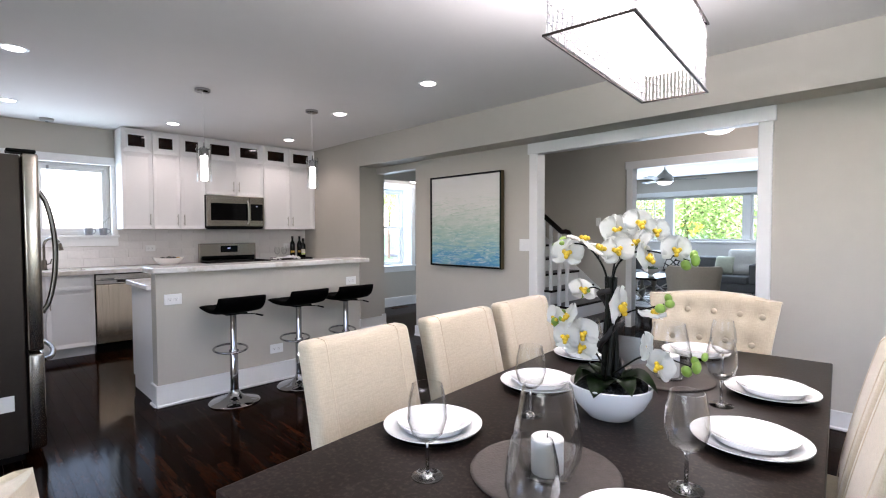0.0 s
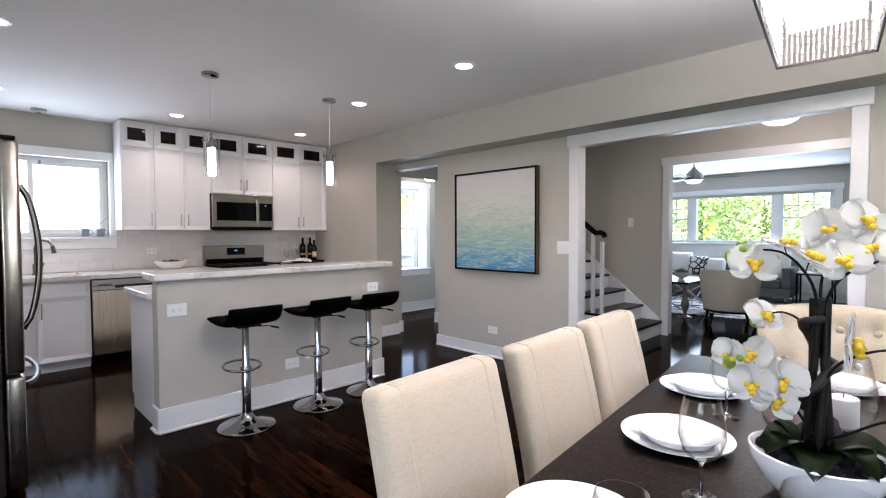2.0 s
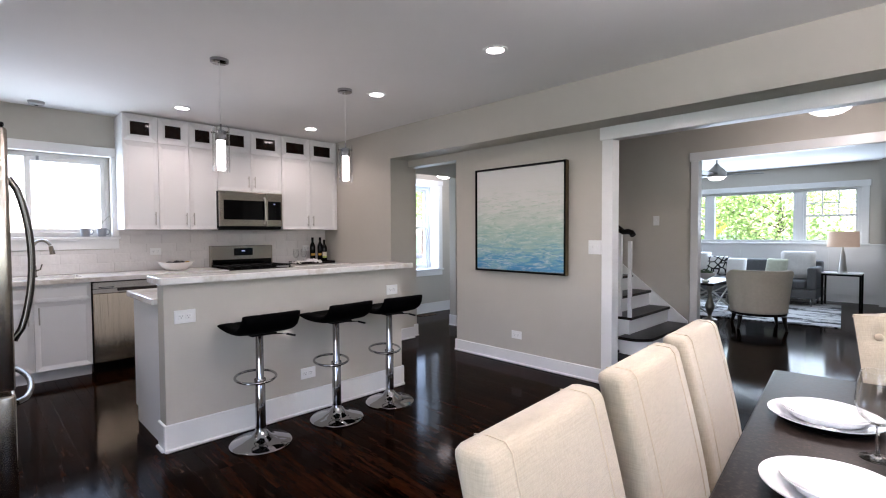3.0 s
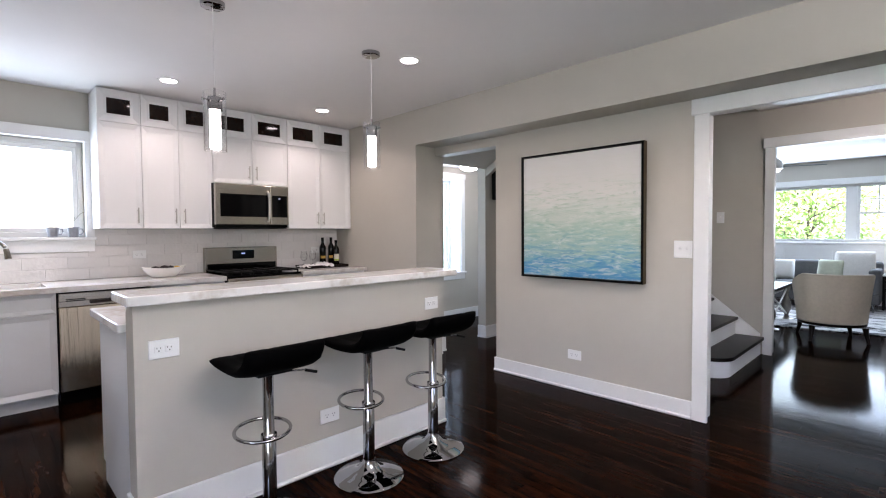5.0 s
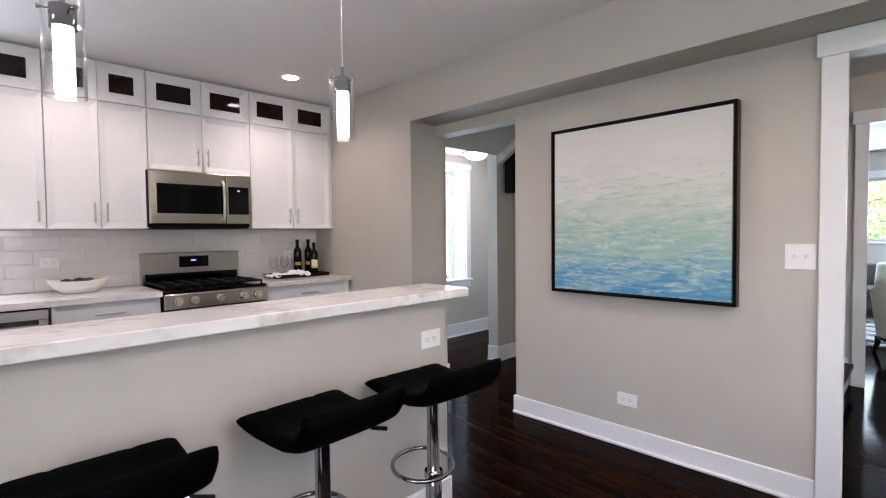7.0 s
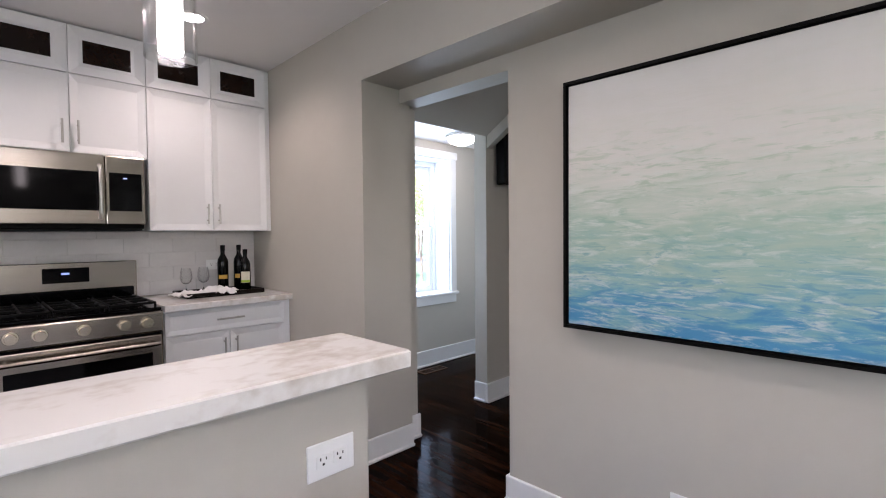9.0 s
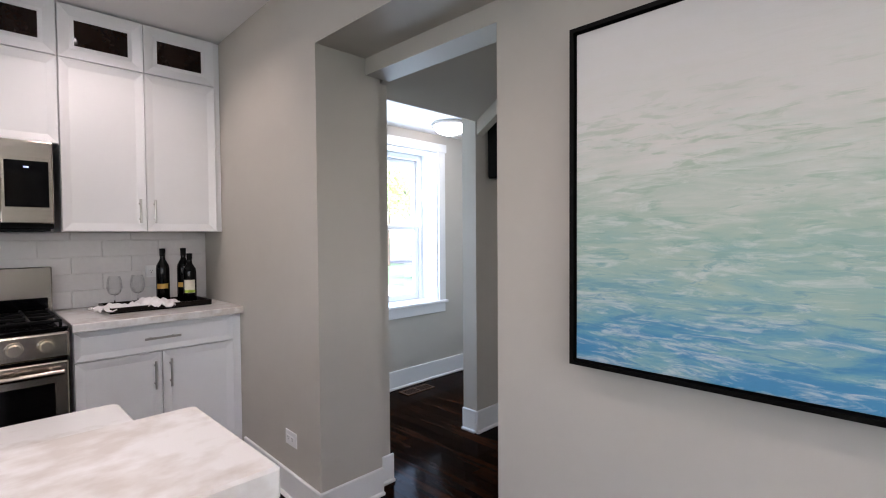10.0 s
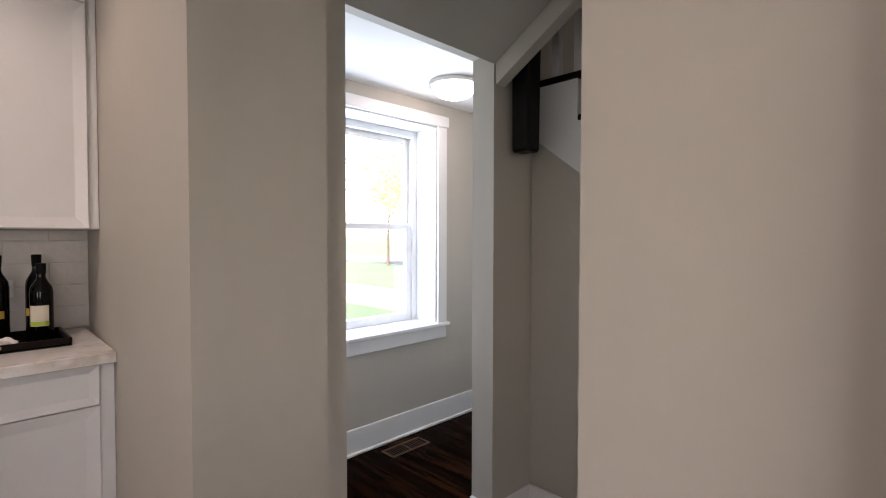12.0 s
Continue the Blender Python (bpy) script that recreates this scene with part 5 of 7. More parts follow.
for k in range(64):
    yy = -L2 + 0.01 + (2 * L2 - 0.02) * k / 63
    strand(bm, -W2 + 0.008, yy)
    strand(bm, W2 - 0.008, yy)
for k in range(17):
    xx = -W2 + 0.012 + (2 * W2 - 0.024) * k / 16
    strand(bm, xx, -L2 + 0.008)
    strand(bm, xx, L2 - 0.008)
o = part("crystal_fringe", bm, CRY, ch, "hanging clear crystal strands")
o["kind"] = "stuff"
for yy in (-0.28, 0.28):
    bm = bmesh.new()
    cyl(bm, (0, yy, H2 + 0.002), (0, yy, CEIL - 1.87 - 0.02), 0.005, n=10)
    part("rod", bm, CHROME, ch, smooth=40)
part("canopy", B((-0.06, 0.06, -0.33, 0.33, CEIL - 1.87 - 0.022, CEIL - 1.87 - 0.0005), bevel=0.004), CHROME, ch)

# table setting
TZ = 0.7555
PLW = mat("white_porcelain", (0.82, 0.82, 0.82), 0.12, vary=0.02, scale=10, coat=0.5)


def plate_thing(m, r, name, label, under):
    p = thing(name, m, label, "plate", "plates on the table")
    bm = bmesh.new()
    lathe(bm, [(0, 0.008), (r * 0.66, 0.008), (r * 0.72, 0.011), (r * 0.97, 0.0225), (r, 0.024), (r * 1.0, 0.0215), (r * 0.99, 0.0205)], 48)
    part("top_face", bm, PLW, p, smooth=50)
    bm = bmesh.new()
    lathe(bm, [(r * 0.99, 0.0203), (r * 0.86, 0.008), (r * 0.80, 0.0), (r * 0.58, 0.0), (0, 0.002)], 48)
    part("underside", bm, under, p, "dark glazed underside", smooth=50)
    return p


for k, (px, py) in enumerate(((-1.865, 1.738), (-1.870, 2.273), (-1.950, 2.758), (-1.255, 2.738), (-1.210, 2.248), (-1.240, 1.668), (-1.615, 3.128))):
    mt = Matrix.Translation((px, py, TZ))
    a = plate_thing(mt, 0.138, "charger_plate", "large white plate with a dark underside on the table", BLACK) if k == 0 else copy_thing(a, mt)
    mt = Matrix.Translation((px + 0.004, py + 0.003, TZ + 0.0125))
    b = plate_thing(mt, 0.106, "dinner_plate", "white dinner plate stacked on a larger plate", PLW) if k == 0 else copy_thing(b, mt)
gl = None
for gx, gy in ((-1.689, 1.552), (-1.732, 2.020), (-1.825, 2.560), (-1.439, 2.880), (-1.347, 2.515), (-1.252, 1.907), (-1.352, 1.475)):
    gl = stem_glass(pose(gx, gy, TZ)) if gl is None else copy_thing(gl, pose(gx, gy, TZ))

WOVEN = mat("dark_woven_mat", (0.07, 0.055, 0.047), 0.75, vary=0.3, scale=60, bump=0.8, bscale=160, bdist=0.002)
WAX = mat("white_candle_wax", (0.82, 0.80, 0.76), 0.5, vary=0.03, scale=20)
for k, (cx, cy) in enumerate(((-1.510, 1.755), (-1.585, 2.695))):
    m0 = thing("round_placemat", pose(cx, cy, TZ), "round dark woven placemat under a candle holder", "placemat", "round placemats")
    bm = bmesh.new()
    lathe(bm, [(0, 0.0), (0.17, 0.0), (0.172, 0.003), (0.17, 0.006), (0.165, 0.0065)] + [(0.165 - 0.0075 * i, 0.0055 + 0.0016 * (i % 2)) for i in range(1, 21)] + [(0, 0.006)], 56)
    part("weave", bm, WOVEN, m0, smooth=60)
    h0 = thing("candle_holder", pose(cx + 0.02, cy - 0.02, TZ + 0.0075), "clear glass hurricane candle holder with a white candle", "candle holder", "hurricane candle holders")
    bm = bmesh.new()
    lathe(bm, [(0, 0.0), (0.05, 0.0), (0.054, 0.004), (0.074, 0.05), (0.078, 0.09), (0.066, 0.15), (0.055, 0.205), (0.053, 0.205), (0.064, 0.15), (0.0755, 0.09), (0.0715, 0.05), (0.051, 0.008), (0, 0.007)], 40)
    o = part("glass", bm, THIN, h0, smooth=50)
    o.visible_shadow = False
    bm = bmesh.new()
    lathe(bm, [(0, 0.0085), (0.034, 0.0085), (0.036, 0.011), (0.036, 0.085), (0.033, 0.088), (0.012, 0.086), (0, 0.085)], 32)
    part("candle", bm, WAX, h0, "white pillar candle", smooth=40)
    bm = bmesh.new()
    cyl(bm, (0, 0, 0.085), (0.001, 0, 0.097), 0.0012, n=6)
    part("wick", bm, SLOT, h0)

# orchid
orc = thing("orchid_plant", pose(-1.562, 2.19, TZ), "white artificial orchid in a white bowl planter", "potted plant")
bm = bmesh.new()
lathe(bm, [(0, 0.0), (0.06, 0.0), (0.068, 0.004), (0.1, 0.04), (0.118, 0.078), (0.12, 0.098), (0.115, 0.1), (0.11, 0.09), (0.107, 0.084), (0.0, 0.084)], 48, sx=1.02, sy=0.98)
part("planter", bm, CERAM, orc, "glossy white bowl planter", smooth=50)
bm = bmesh.new()
for k in range(260):
    a, rr = random.random() * 6.283, 0.1 * math.sqrt(random.random())
    bmesh.ops.create_icosphere(bm, subdivisions=1, radius=0.008 + 0.008 * random.random(), matrix=Matrix.Translation((rr * math.cos(a), rr * math.sin(a), 0.086 + 0.012 * random.random())))
o = part("bark_mulch", bm, mat("dark_bark", (0.005, 0.004, 0.003), 0.9, vary=0.4, scale=40), orc, smooth=60)
LEAF = mat("orchid_leaf", (0.010, 0.030, 0.004), 0.35, vary=0.7, scale=9, spec=0.2)
STEM = mat("dark_stem", (0.008, 0.008, 0.005), 0.5, spec=0.15, vary=0.4, scale=30)
PETAL = mat("white_petal", (0.85, 0.84, 0.80), 0.5, vary=0.05, scale=14, sheen=0.2)
LIP = mat("yellow_lip", (0.80, 0.52, 0.02), 0.5, vary=0.35, scale=40)
BUD = mat("green_bud", (0.22, 0.36, 0.05), 0.45, vary=0.35, scale=25)


def leaf(bm, a, length, width, droop, rise):
    """A thick strap leaf from the crown in direction a."""
    rows = []
    d, s = Vector((math.cos(a), math.sin(a), 0)), Vector((-math.sin(a), math.cos(a), 0))
    for i in range(11):
        q = i / 10
        w = width * math.sin(math.pi * min(1, 0.12 + q * 0.88)) ** 0.7 * (1 if i < 10 else 0.1)
        c = d * (0.02 + length * q) + Vector((0, 0, 0.1 + rise * math.sin(q * 1.6) - droop * q * q))
        rows.append([bm.verts.new(c + s * w * u + Vector((0, 0, 0.35 * abs(u) * w))) for u in (-1, -0.5, 0, 0.5, 1)])
    for r0, r1 in zip(rows, rows[1:]):
        for i in range(4):
            bm.faces.new((r0[i], r0[i + 1], r1[i + 1], r1[i]))
    g = bmesh.ops.solidify(bm, geom=bm.faces[:], thickness=0.003)
    return bm


for k in range(8):
    part("leaf", leaf(bmesh.new(), k * 0.79 + 0.2 * random.random(), 0.08 + 0.045 * random.random(), 0.036 + 0.012 * random.random(), 0.05 + 0.04 * random.random(), 0.04 + 0.05 * random.random()), LEAF, orc, smooth=60)


def petal_grid(bm, m, length, width, cup):
    rows = []
    for i in range(7):
        q = i / 6
        w = width * math.sin(math.pi * (0.08 + 0.88 * q)) ** 0.75
        rows.append([bm.verts.new(m @ Vector((u * w, length * q, cup * (q * q) - cup * 0.7 * u * u))) for u in (-1, -0.5, 0, 0.5, 1)])
    for r0, r1 in zip(rows, rows[1:]):
        for i in range(4):
            bm.faces.new((r0[i], r0[i + 1], r1[i + 1], r1[i]))


def flower(m, s):
    bm = bmesh.new()
    for ang, ln, wd in ((0, 0.040, 0.019), (122, 0.040, 0.018), (-122, 0.040, 0.018)):
        petal_grid(bm, m @ Matrix.Scale(s, 4) @ Matrix.Rotation(radians(ang), 4, 'Z') @ Matrix.Translation((0, 0.004, -0.002)), ln, wd, 0.006)
    for ang in (62, -62):
        petal_grid(bm, m @ Matrix.Scale(s, 4) @ Matrix.Rotation(radians(ang), 4, 'Z') @ Matrix.Translation((0, 0.003, 0.001)), 0.044, 0.032, -0.004)
    bmesh.ops.solidify(bm, geom=bm.faces[:], thickness=0.0008)
    f = part("flower", bm, PETAL, orc, "white orchid flower", smooth=60)
    bm = bmesh.new()
    for dx, dy, dz, rr in ((0, -0.004, 0.008, 0.0085), (0.008, 0.002, 0.008, 0.006), (-0.008, 0.002, 0.008, 0.006), (0, -0.014, 0.011, 0.006)):
        bmesh.ops.create_icosphere(bm, subdivisions=1, radius=rr * s * 1.15, matrix=m @ Matrix.Translation((dx * s, dy * s, dz * s)))
    part("lip", bm, LIP, f, "yellow lip", smooth=60)


def bud(p, s):
    bm = bmesh.new()
    bmesh.ops.create_icosphere(bm, subdivisions=2, radius=0.016 * s, matrix=Matrix.Translation(p) @ Matrix.Rotation(random.random() * 3, 4, 'X') @ Matrix.Diagonal((0.85, 0.85, 1.3, 1)))
    part("bud", bm, BUD, orc, "green orchid bud", smooth=60)


def spray(pts, flowers, buds, r=0.0035):
    """One flowering stem through pts; flowers sit at the given fractions of its length, buds at its tip."""
    P = [Vector(p) for p in pts]
    fine = []
    for i in range(len(P) - 1):
        p0, p1, p2, p3 = P[max(i - 1, 0)], P[i], P[i + 1], P[min(i + 2, len(P) - 1)]
        for k in range(6):
            q = k / 6
            fine.append(0.5 * ((2 * p1) + (p2 - p0) * q + (2 * p0 - 5 * p1 + 4 * p2 - p3) * q * q + (3 * p1 - p0 - 3 * p2 + p3) * q ** 3))
    fine.append(P[-1])
    part("stem", tube(bmesh.new(), fine, r, 8, r * 0.5), STEM, orc, smooth=60)
    for f, off, s in flowers:
        c = fine[int(f * (len(fine) - 1))] + Vector(off)
        face = Vector((random.uniform(-0.5, 1.1), random.uniform(-1.0, 0.1), random.uniform(-0.1, 0.6)))
        m = Matrix.Translation(c) @ face.to_track_quat('Z', 'Y').to_matrix().to_4x4() @ Matrix.Rotation(random.uniform(-0.5, 0.5), 4, 'Z')
        flower(m, s * 0.96)
        part("stalk", tube(bmesh.new(), [fine[int(f * (len(fine) - 1))], c + Vector((0, 0.004, -0.004))], 0.0013, 6), STEM, orc)
    for k in range(buds):
        bud(P[-1] + Vector((0.014 * (k % 2) - 0.006 + 0.008 * k, 0.006 * k - 0.01, 0.014 * k - 0.012)), 1.0 - 0.12 * k)


# main canes, tied together
for k in range(4):
    a = k * 1.6
    tubep = [(0.022 * math.cos(a), 0.022 * math.sin(a), 0.09), (0.015 * math.cos(a + 0.8), 0.015 * math.sin(a + 0.8), 0.25), (0.012 * math.cos(a + 1.7), 0.012 * math.sin(a + 1.7), 0.42)]
    part("cane", tube(bmesh.new(), tubep, 0.009, 10, 0.007), STEM, orc, smooth=60)
bm = bmesh.new()
tube(bm, [((0.026 + 0.009 * math.sin(t * 0.83)) * math.cos(t * 0.42), (0.026 + 0.009 * math.sin(t * 0.83)) * math.sin(t * 0.42), 0.13 + 0.0095 * t + 0.012 * math.sin(t * 0.6)) for t in range(28)], 0.009, 8)
part("vine", bm, mat("dark_vine", (0.008, 0.005, 0.004), 0.6, vary=0.4, scale=30), orc, "twisted dark vine around the canes", smooth=60)
spray([(0, 0, 0.38), (0.03, -0.02, 0.46), (0.09, -0.01, 0.50), (0.16, 0.02, 0.49), (0.21, 0.03, 0.475)], [(0.3, (0.0, -0.02, 0.03), 1.15), (0.45, (0.01, 0.02, 0.03), 1.1), (0.6, (0, -0.02, -0.02), 1.15), (0.75, (0.02, -0.01, 0.015), 1.0)], 3)
spray([(0, 0, 0.36), (-0.01, -0.03, 0.45), (-0.05, -0.05, 0.51), (-0.10, -0.06, 0.52), (-0.14, -0.06, 0.515)], [(0.35, (0.01, -0.03, 0.03), 1.2), (0.5, (0, -0.03, 0.02), 1.1), (0.72, (-0.01, -0.02, -0.03), 1.15), (0.9, (0, 0.02, -0.02), 1.0)], 3)
spray([(0, 0, 0.38), (0.0, 0.03, 0.47), (0.03, 0.06, 0.55), (0.07, 0.08, 0.565)], [(0.45, (0.01, -0.03, 0.01), 1.1), (0.65, (-0.02, -0.03, 0.02), 1.15), (0.85, (0.01, -0.02, 0.015), 1.2), (1.0, (0.03, 0, -0.01), 1.0)], 0)
spray([(0, 0, 0.22), (0.03, -0.03, 0.29), (0.08, -0.05, 0.33), (0.13, -0.05, 0.345), (0.17, -0.04, 0.36)], [(0.4, (0, -0.02, 0.03), 1.45), (0.85, (0, 0.0, -0.02), 1.0)], 3)
spray([(0, 0, 0.12), (0.05, -0.03, 0.16), (0.11, -0.04, 0.205), (0.17, -0.04, 0.215), (0.235, -0.03, 0.20)], [(0.62, (0.0, -0.01, 0.025), 1.05), (0.75, (0, -0.02, -0.02), 1.05)], 4)
spray([(0, 0, 0.12), (-0.04, -0.03, 0.2), (-0.09, -0.05, 0.27), (-0.14, -0.06, 0.285)], [(0.5, (0, -0.02, -0.03), 1.15), (0.62, (0.03, -0.02, -0.01), 1.15), (0.75, (0, -0.02, 0.02), 1.1), (0.95, (-0.01, -0.01, 0.0), 1.05), (0.85, (0.02, -0.03, -0.045), 1.1)], 3)
spray([(0, 0, 0.3), (-0.03, 0.02, 0.36), (-0.07, 0.03, 0.38), (-0.11, 0.03, 0.365)], [(0.9, (0, -0.02, 0.0), 1.05)], 2)

# ---- hall and stairs ----
RUN, RISE, X1, YS0, YS1 = 0.236, 0.1864, -3.80, 6.15, 7.245
stairs = new("staircase")
tagged(stairs, "staircase with dark wooden treads and white risers", "staircase", kind="structure")
for k in range(1, 12):
    xr, zt = X1 - RUN * (k - 1), RISE * k
    y0 = 5.98 if k == 1 else YS0
    if k == 1:
        bm = bmesh.new()
        pts = [(xr + 0.0, YS1), (xr - 0.28, YS1), (xr - 0.28, 5.99), (xr - 0.22, 5.98)] + [(xr - 0.16 + 0.16 * math.sin(a), 6.14 - 0.16 * math.cos(a)) for a in [radians(9 * i) for i in range(11)]]
        lo = [bm.verts.new((px, py, 0.002)) for px, py in pts]
        hi = [bm.verts.new((px, py, zt - 0.032)) for px, py in pts]
        for i in range(len(pts)):
            j = (i + 1) % len(pts)
            bm.faces.new((lo[i], lo[j], hi[j], hi[i]))
        bmesh.ops.recalc_face_normals(bm, faces=bm.faces)
        part("riser", bm, WHITE, stairs, smooth=40)
        bm = bmesh.new()
        pts = [(xr + 0.03, YS1), (xr - 0.28, YS1), (xr - 0.28, 5.955), (xr - 0.20, 5.95)] + [(xr - 0.16 + 0.19 * math.sin(a), 6.14 - 0.19 * math.cos(a)) for a in [radians(9 * i) for i in range(11)]]
        lo = [bm.verts.new((px, py, zt - 0.032)) for px, py in pts]
        hi = [bm.verts.new((px, py, zt)) for px, py in pts]
        for i in range(len(pts)):
            j = (i + 1) % len(pts)
            bm.faces.new((lo[i], lo[j], hi[j], hi[i]))
        bm.faces.new(hi)
        bm.faces.new(lo[::-1])
        bmesh.ops.recalc_face_normals(bm, faces=bm.faces)
        part("tread", bm, DWOOD, stairs, smooth=40)
    else:
        part("riser", B((xr - 0.018, xr, YS0, YS1, zt - RISE, zt - 0.032)), WHITE, stairs)
        depth = RUN + 0.03 if k < 11 else 0.24
        part("tread", B((xr - depth + 0.03, xr + 0.028, YS0 - 0.028, YS1, zt - 0.031, zt), bevel=0.008, seg=2), DWOOD, stairs)
# open stringer on the passage side
bm = bmesh.new()
prof = []
for k in range(1, 12):
    xr = X1 - RUN * (k - 1)
    prof += [(xr, RISE * (k - 1) + 0.001 if k > 1 else 0.001), (xr, RISE * k - 0.033)]
prof += [(-6.40, RISE * 11 - 0.033), (-6.40, 1.80), (-4.02, 0.001)]
fr_ = [bm.verts.new((px, 6.125, pz)) for px, pz in prof]
bk_ = [bm.verts.new((px, 6.149, pz)) for px, pz in prof]
bm.faces.new(fr_)
bm.faces.new(bk_[::-1])
for i in range(len(prof)):
    j = (i + 1) % len(prof)
    bm.faces.new((fr_[i], bk_[i], bk_[j], fr_[j]))
bmesh.ops.recalc_face_normals(bm, faces=bm.faces)
part("stringer", bm, WHITE, stairs, "white painted stringer")
# wall skirt on the hall side
bm = bmesh.new()
sl = RISE / RUN
prof = [(-3.81, 0.001), (-3.81, 0.215), (-6.4, 0.215 + (6.4 - 3.81) * sl + 0.04), (-6.4, 1.6)]
fr_ = [bm.verts.new((px, 7.247, pz)) for px, pz in prof]
bk_ = [bm.verts.new((px, 7.269, pz)) for px, pz in prof]
bm.faces.new(fr_)
bm.faces.new(bk_[::-1])
for i in range(4):
    j = (i + 1) % 4
    bm.faces.new((fr_[i], bk_[i], bk_[j], fr_[j]))
bmesh.ops.recalc_face_normals(bm, faces=bm.faces)
part("wall_skirt", bm, WHITE, stairs, "white skirt board")
for k in range(2, 12):
    for f in (0.05, 0.52):
        bx = X1 - RUN * (k - 1 + f) + 0.01
        ztop = 0.93 + RISE * (k - 0.5 + f)
        bm = B((bx - 0.018, bx + 0.018, 6.127, 6.163, RISE * k, min(ztop - 0.01, 2.9)))
        part("baluster", bm, WHITE, stairs, "white square baluster")
bm = bmesh.new()
pts = [(-4.0, 6.13, 1.272), (-4.02, 6.14, 1.30), (-4.06, 6.145, 1.315)] + [(X1 - RUN * q, 6.145, 0.955 + RISE * (q + 0.5) + 0.01) for q in (1.35, 1.8, 3, 5, 7, 9, 10.9)]
tube(bm, pts, 0.032, 12)
part("handrail", bm, DWOOD, stairs, "dark wooden handrail", smooth=50)
bm = B((-6.402, -6.285, 5.95, 6.06, 1.705, 3.2), bevel=0.012)
for v in bm.verts:
    if v.co.z < 1.72:
        v.co.x, v.co.y = -6.3435 + (v.co.x + 6.3435) * 0.8, 6.005 + (v.co.y - 6.005) * 0.8
part("newel_post", bm, mat("black_newel_paint", (0.005, 0.0045, 0.004), 0.4, spec=0.15, vary=0.3, scale=10), stairs, "dark newel post with a drop end")
# wall below the flight
bm = bmesh.new()
prof = [(-6.41, 0.0), (-4.02, 0.0), (-6.41, 1.805)]
a = [bm.verts.new((px, 6.15, pz)) for px, pz in prof]
b = [bm.verts.new((px, 6.21, pz)) for px, pz in prof]
bm.faces.new(a)
bm.faces.new(b[::-1])
for i in range(3):
    j = (i + 1) % 3
    bm.faces.new((a[i], b[i], b[j], a[j]))
bmesh.ops.recalc_face_normals(bm, faces=bm.faces)
structure("wall_stair_side", bm, WALL, "warm grey triangular wall below the stair flight", "wall")
# sloping soffit of the upper flight over the passage
bm = bmesh.new()
s0, s1 = 2.075, 2.075 + 0.63 * 2.4
prof = [(-6.41, s0), (-4.01, s1), (-4.01, s1 + 0.16), (-6.41, s0 + 0.16)]
a = [bm.verts.new((px, 5.022, pz)) for px, pz in prof]
b = [bm.verts.new((px, 5.868, pz)) for px, pz in prof]
bm.faces.new(a)
bm.faces.new(b[::-1])
for i in range(4):
    j = (i + 1) % 4
    bm.faces.new((a[i], b[i], b[j], a[j]))
bmesh.ops.recalc_face_normals(bm, faces=bm.faces)
up = bmesh.new()
prof = [(-6.405, 1.985), (-4.01, 1.985 + 0.63 * 2.395), (-4.01, 2.4 + 0.63 * 2.395), (-6.405, 2.4)]
a = [up.verts.new((px, 5.87, pz)) for px, pz in prof]
b = [up.verts.new((px, 5.93, pz)) for px, pz in prof]
up.faces.new(a)
up.faces.new(b[::-1])
for i in range(4):
    j = (i + 1) % 4
    up.faces.new((a[i], b[i], b[j], a[j]))
bmesh.ops.recalc_face_normals(up, faces=up.faces)
structure("wall_upper_flight", up, WALL, "painted closed stringer below the upper flight", "wall")
structure("ceiling_stair_soffit", bm, WALL, "sloping painted soffit below the upper flight", "ceiling")

hl = thing("ceiling_light", pose(-2.34, 6.06, CEIL), "white glass bowl ceiling light in the hall, lit", "ceiling light", "glass bowl ceiling lights")
bm = bmesh.new()
lathe(bm, [(0.0, -0.03), (0.07, -0.028), (0.075, -0.0005)], 28)
cyl(bm, (0, 0, -0.03), (0, 0, -0.287), 0.006, n=10)
part("mount", bm, NICKEL, hl, smooth=40)
bm = bmesh.new()
lathe(bm, [(0.15, -0.225), (0.152, -0.23), (0.133, -0.255), (0.09, -0.28), (0.04, -0.292), (0, -0.294), (0, -0.288), (0.04, -0.286), (0.09, -0.274), (0.128, -0.25), (0.146, -0.225)], 40)
part("bowl", bm, DIM, hl, "glowing milk glass bowl", smooth=50)
bm = bmesh.new()
lathe(bm, [(0, -0.295), (0.01, -0.298), (0.008, -0.308), (0, -0.316)], 16)
part("finial", bm, NICKEL, hl, smooth=40)
lamp("hall_lamp", 'POINT', pose(-2.34, 6.06, CEIL - 0.12), 3.8, (1.0, 0.98, 0.9), r=0.08)

sl_ = thing("ceiling_light", pose(-7.11, 6.35, 2.2595), "flush nickel and milk glass ceiling light, lit", "ceiling light", "glass bowl ceiling lights")
bm = bmesh.new()
lathe(bm, [(0.0, -0.001), (0.15, -0.001), (0.155, -0.01), (0.152, -0.028), (0.135, -0.03), (0.0, -0.03)], 40)
part("pan", bm, NICKEL, sl_, "brushed nickel pan", smooth=40)
bm = bmesh.new()
lathe(bm, [(0.134, -0.031), (0.128, -0.05), (0.1, -0.078), (0.05, -0.096), (0, -0.1)], 40)
part("bowl", bm, SHADE, sl_, "glowing milk glass bowl", smooth=50)
bm = bmesh.new()
lathe(bm, [(0, -0.1005), (0.009, -0.103), (0.006, -0.112), (0, -0.118)], 16)
part("finial", bm, NICKEL, sl_, smooth=40)

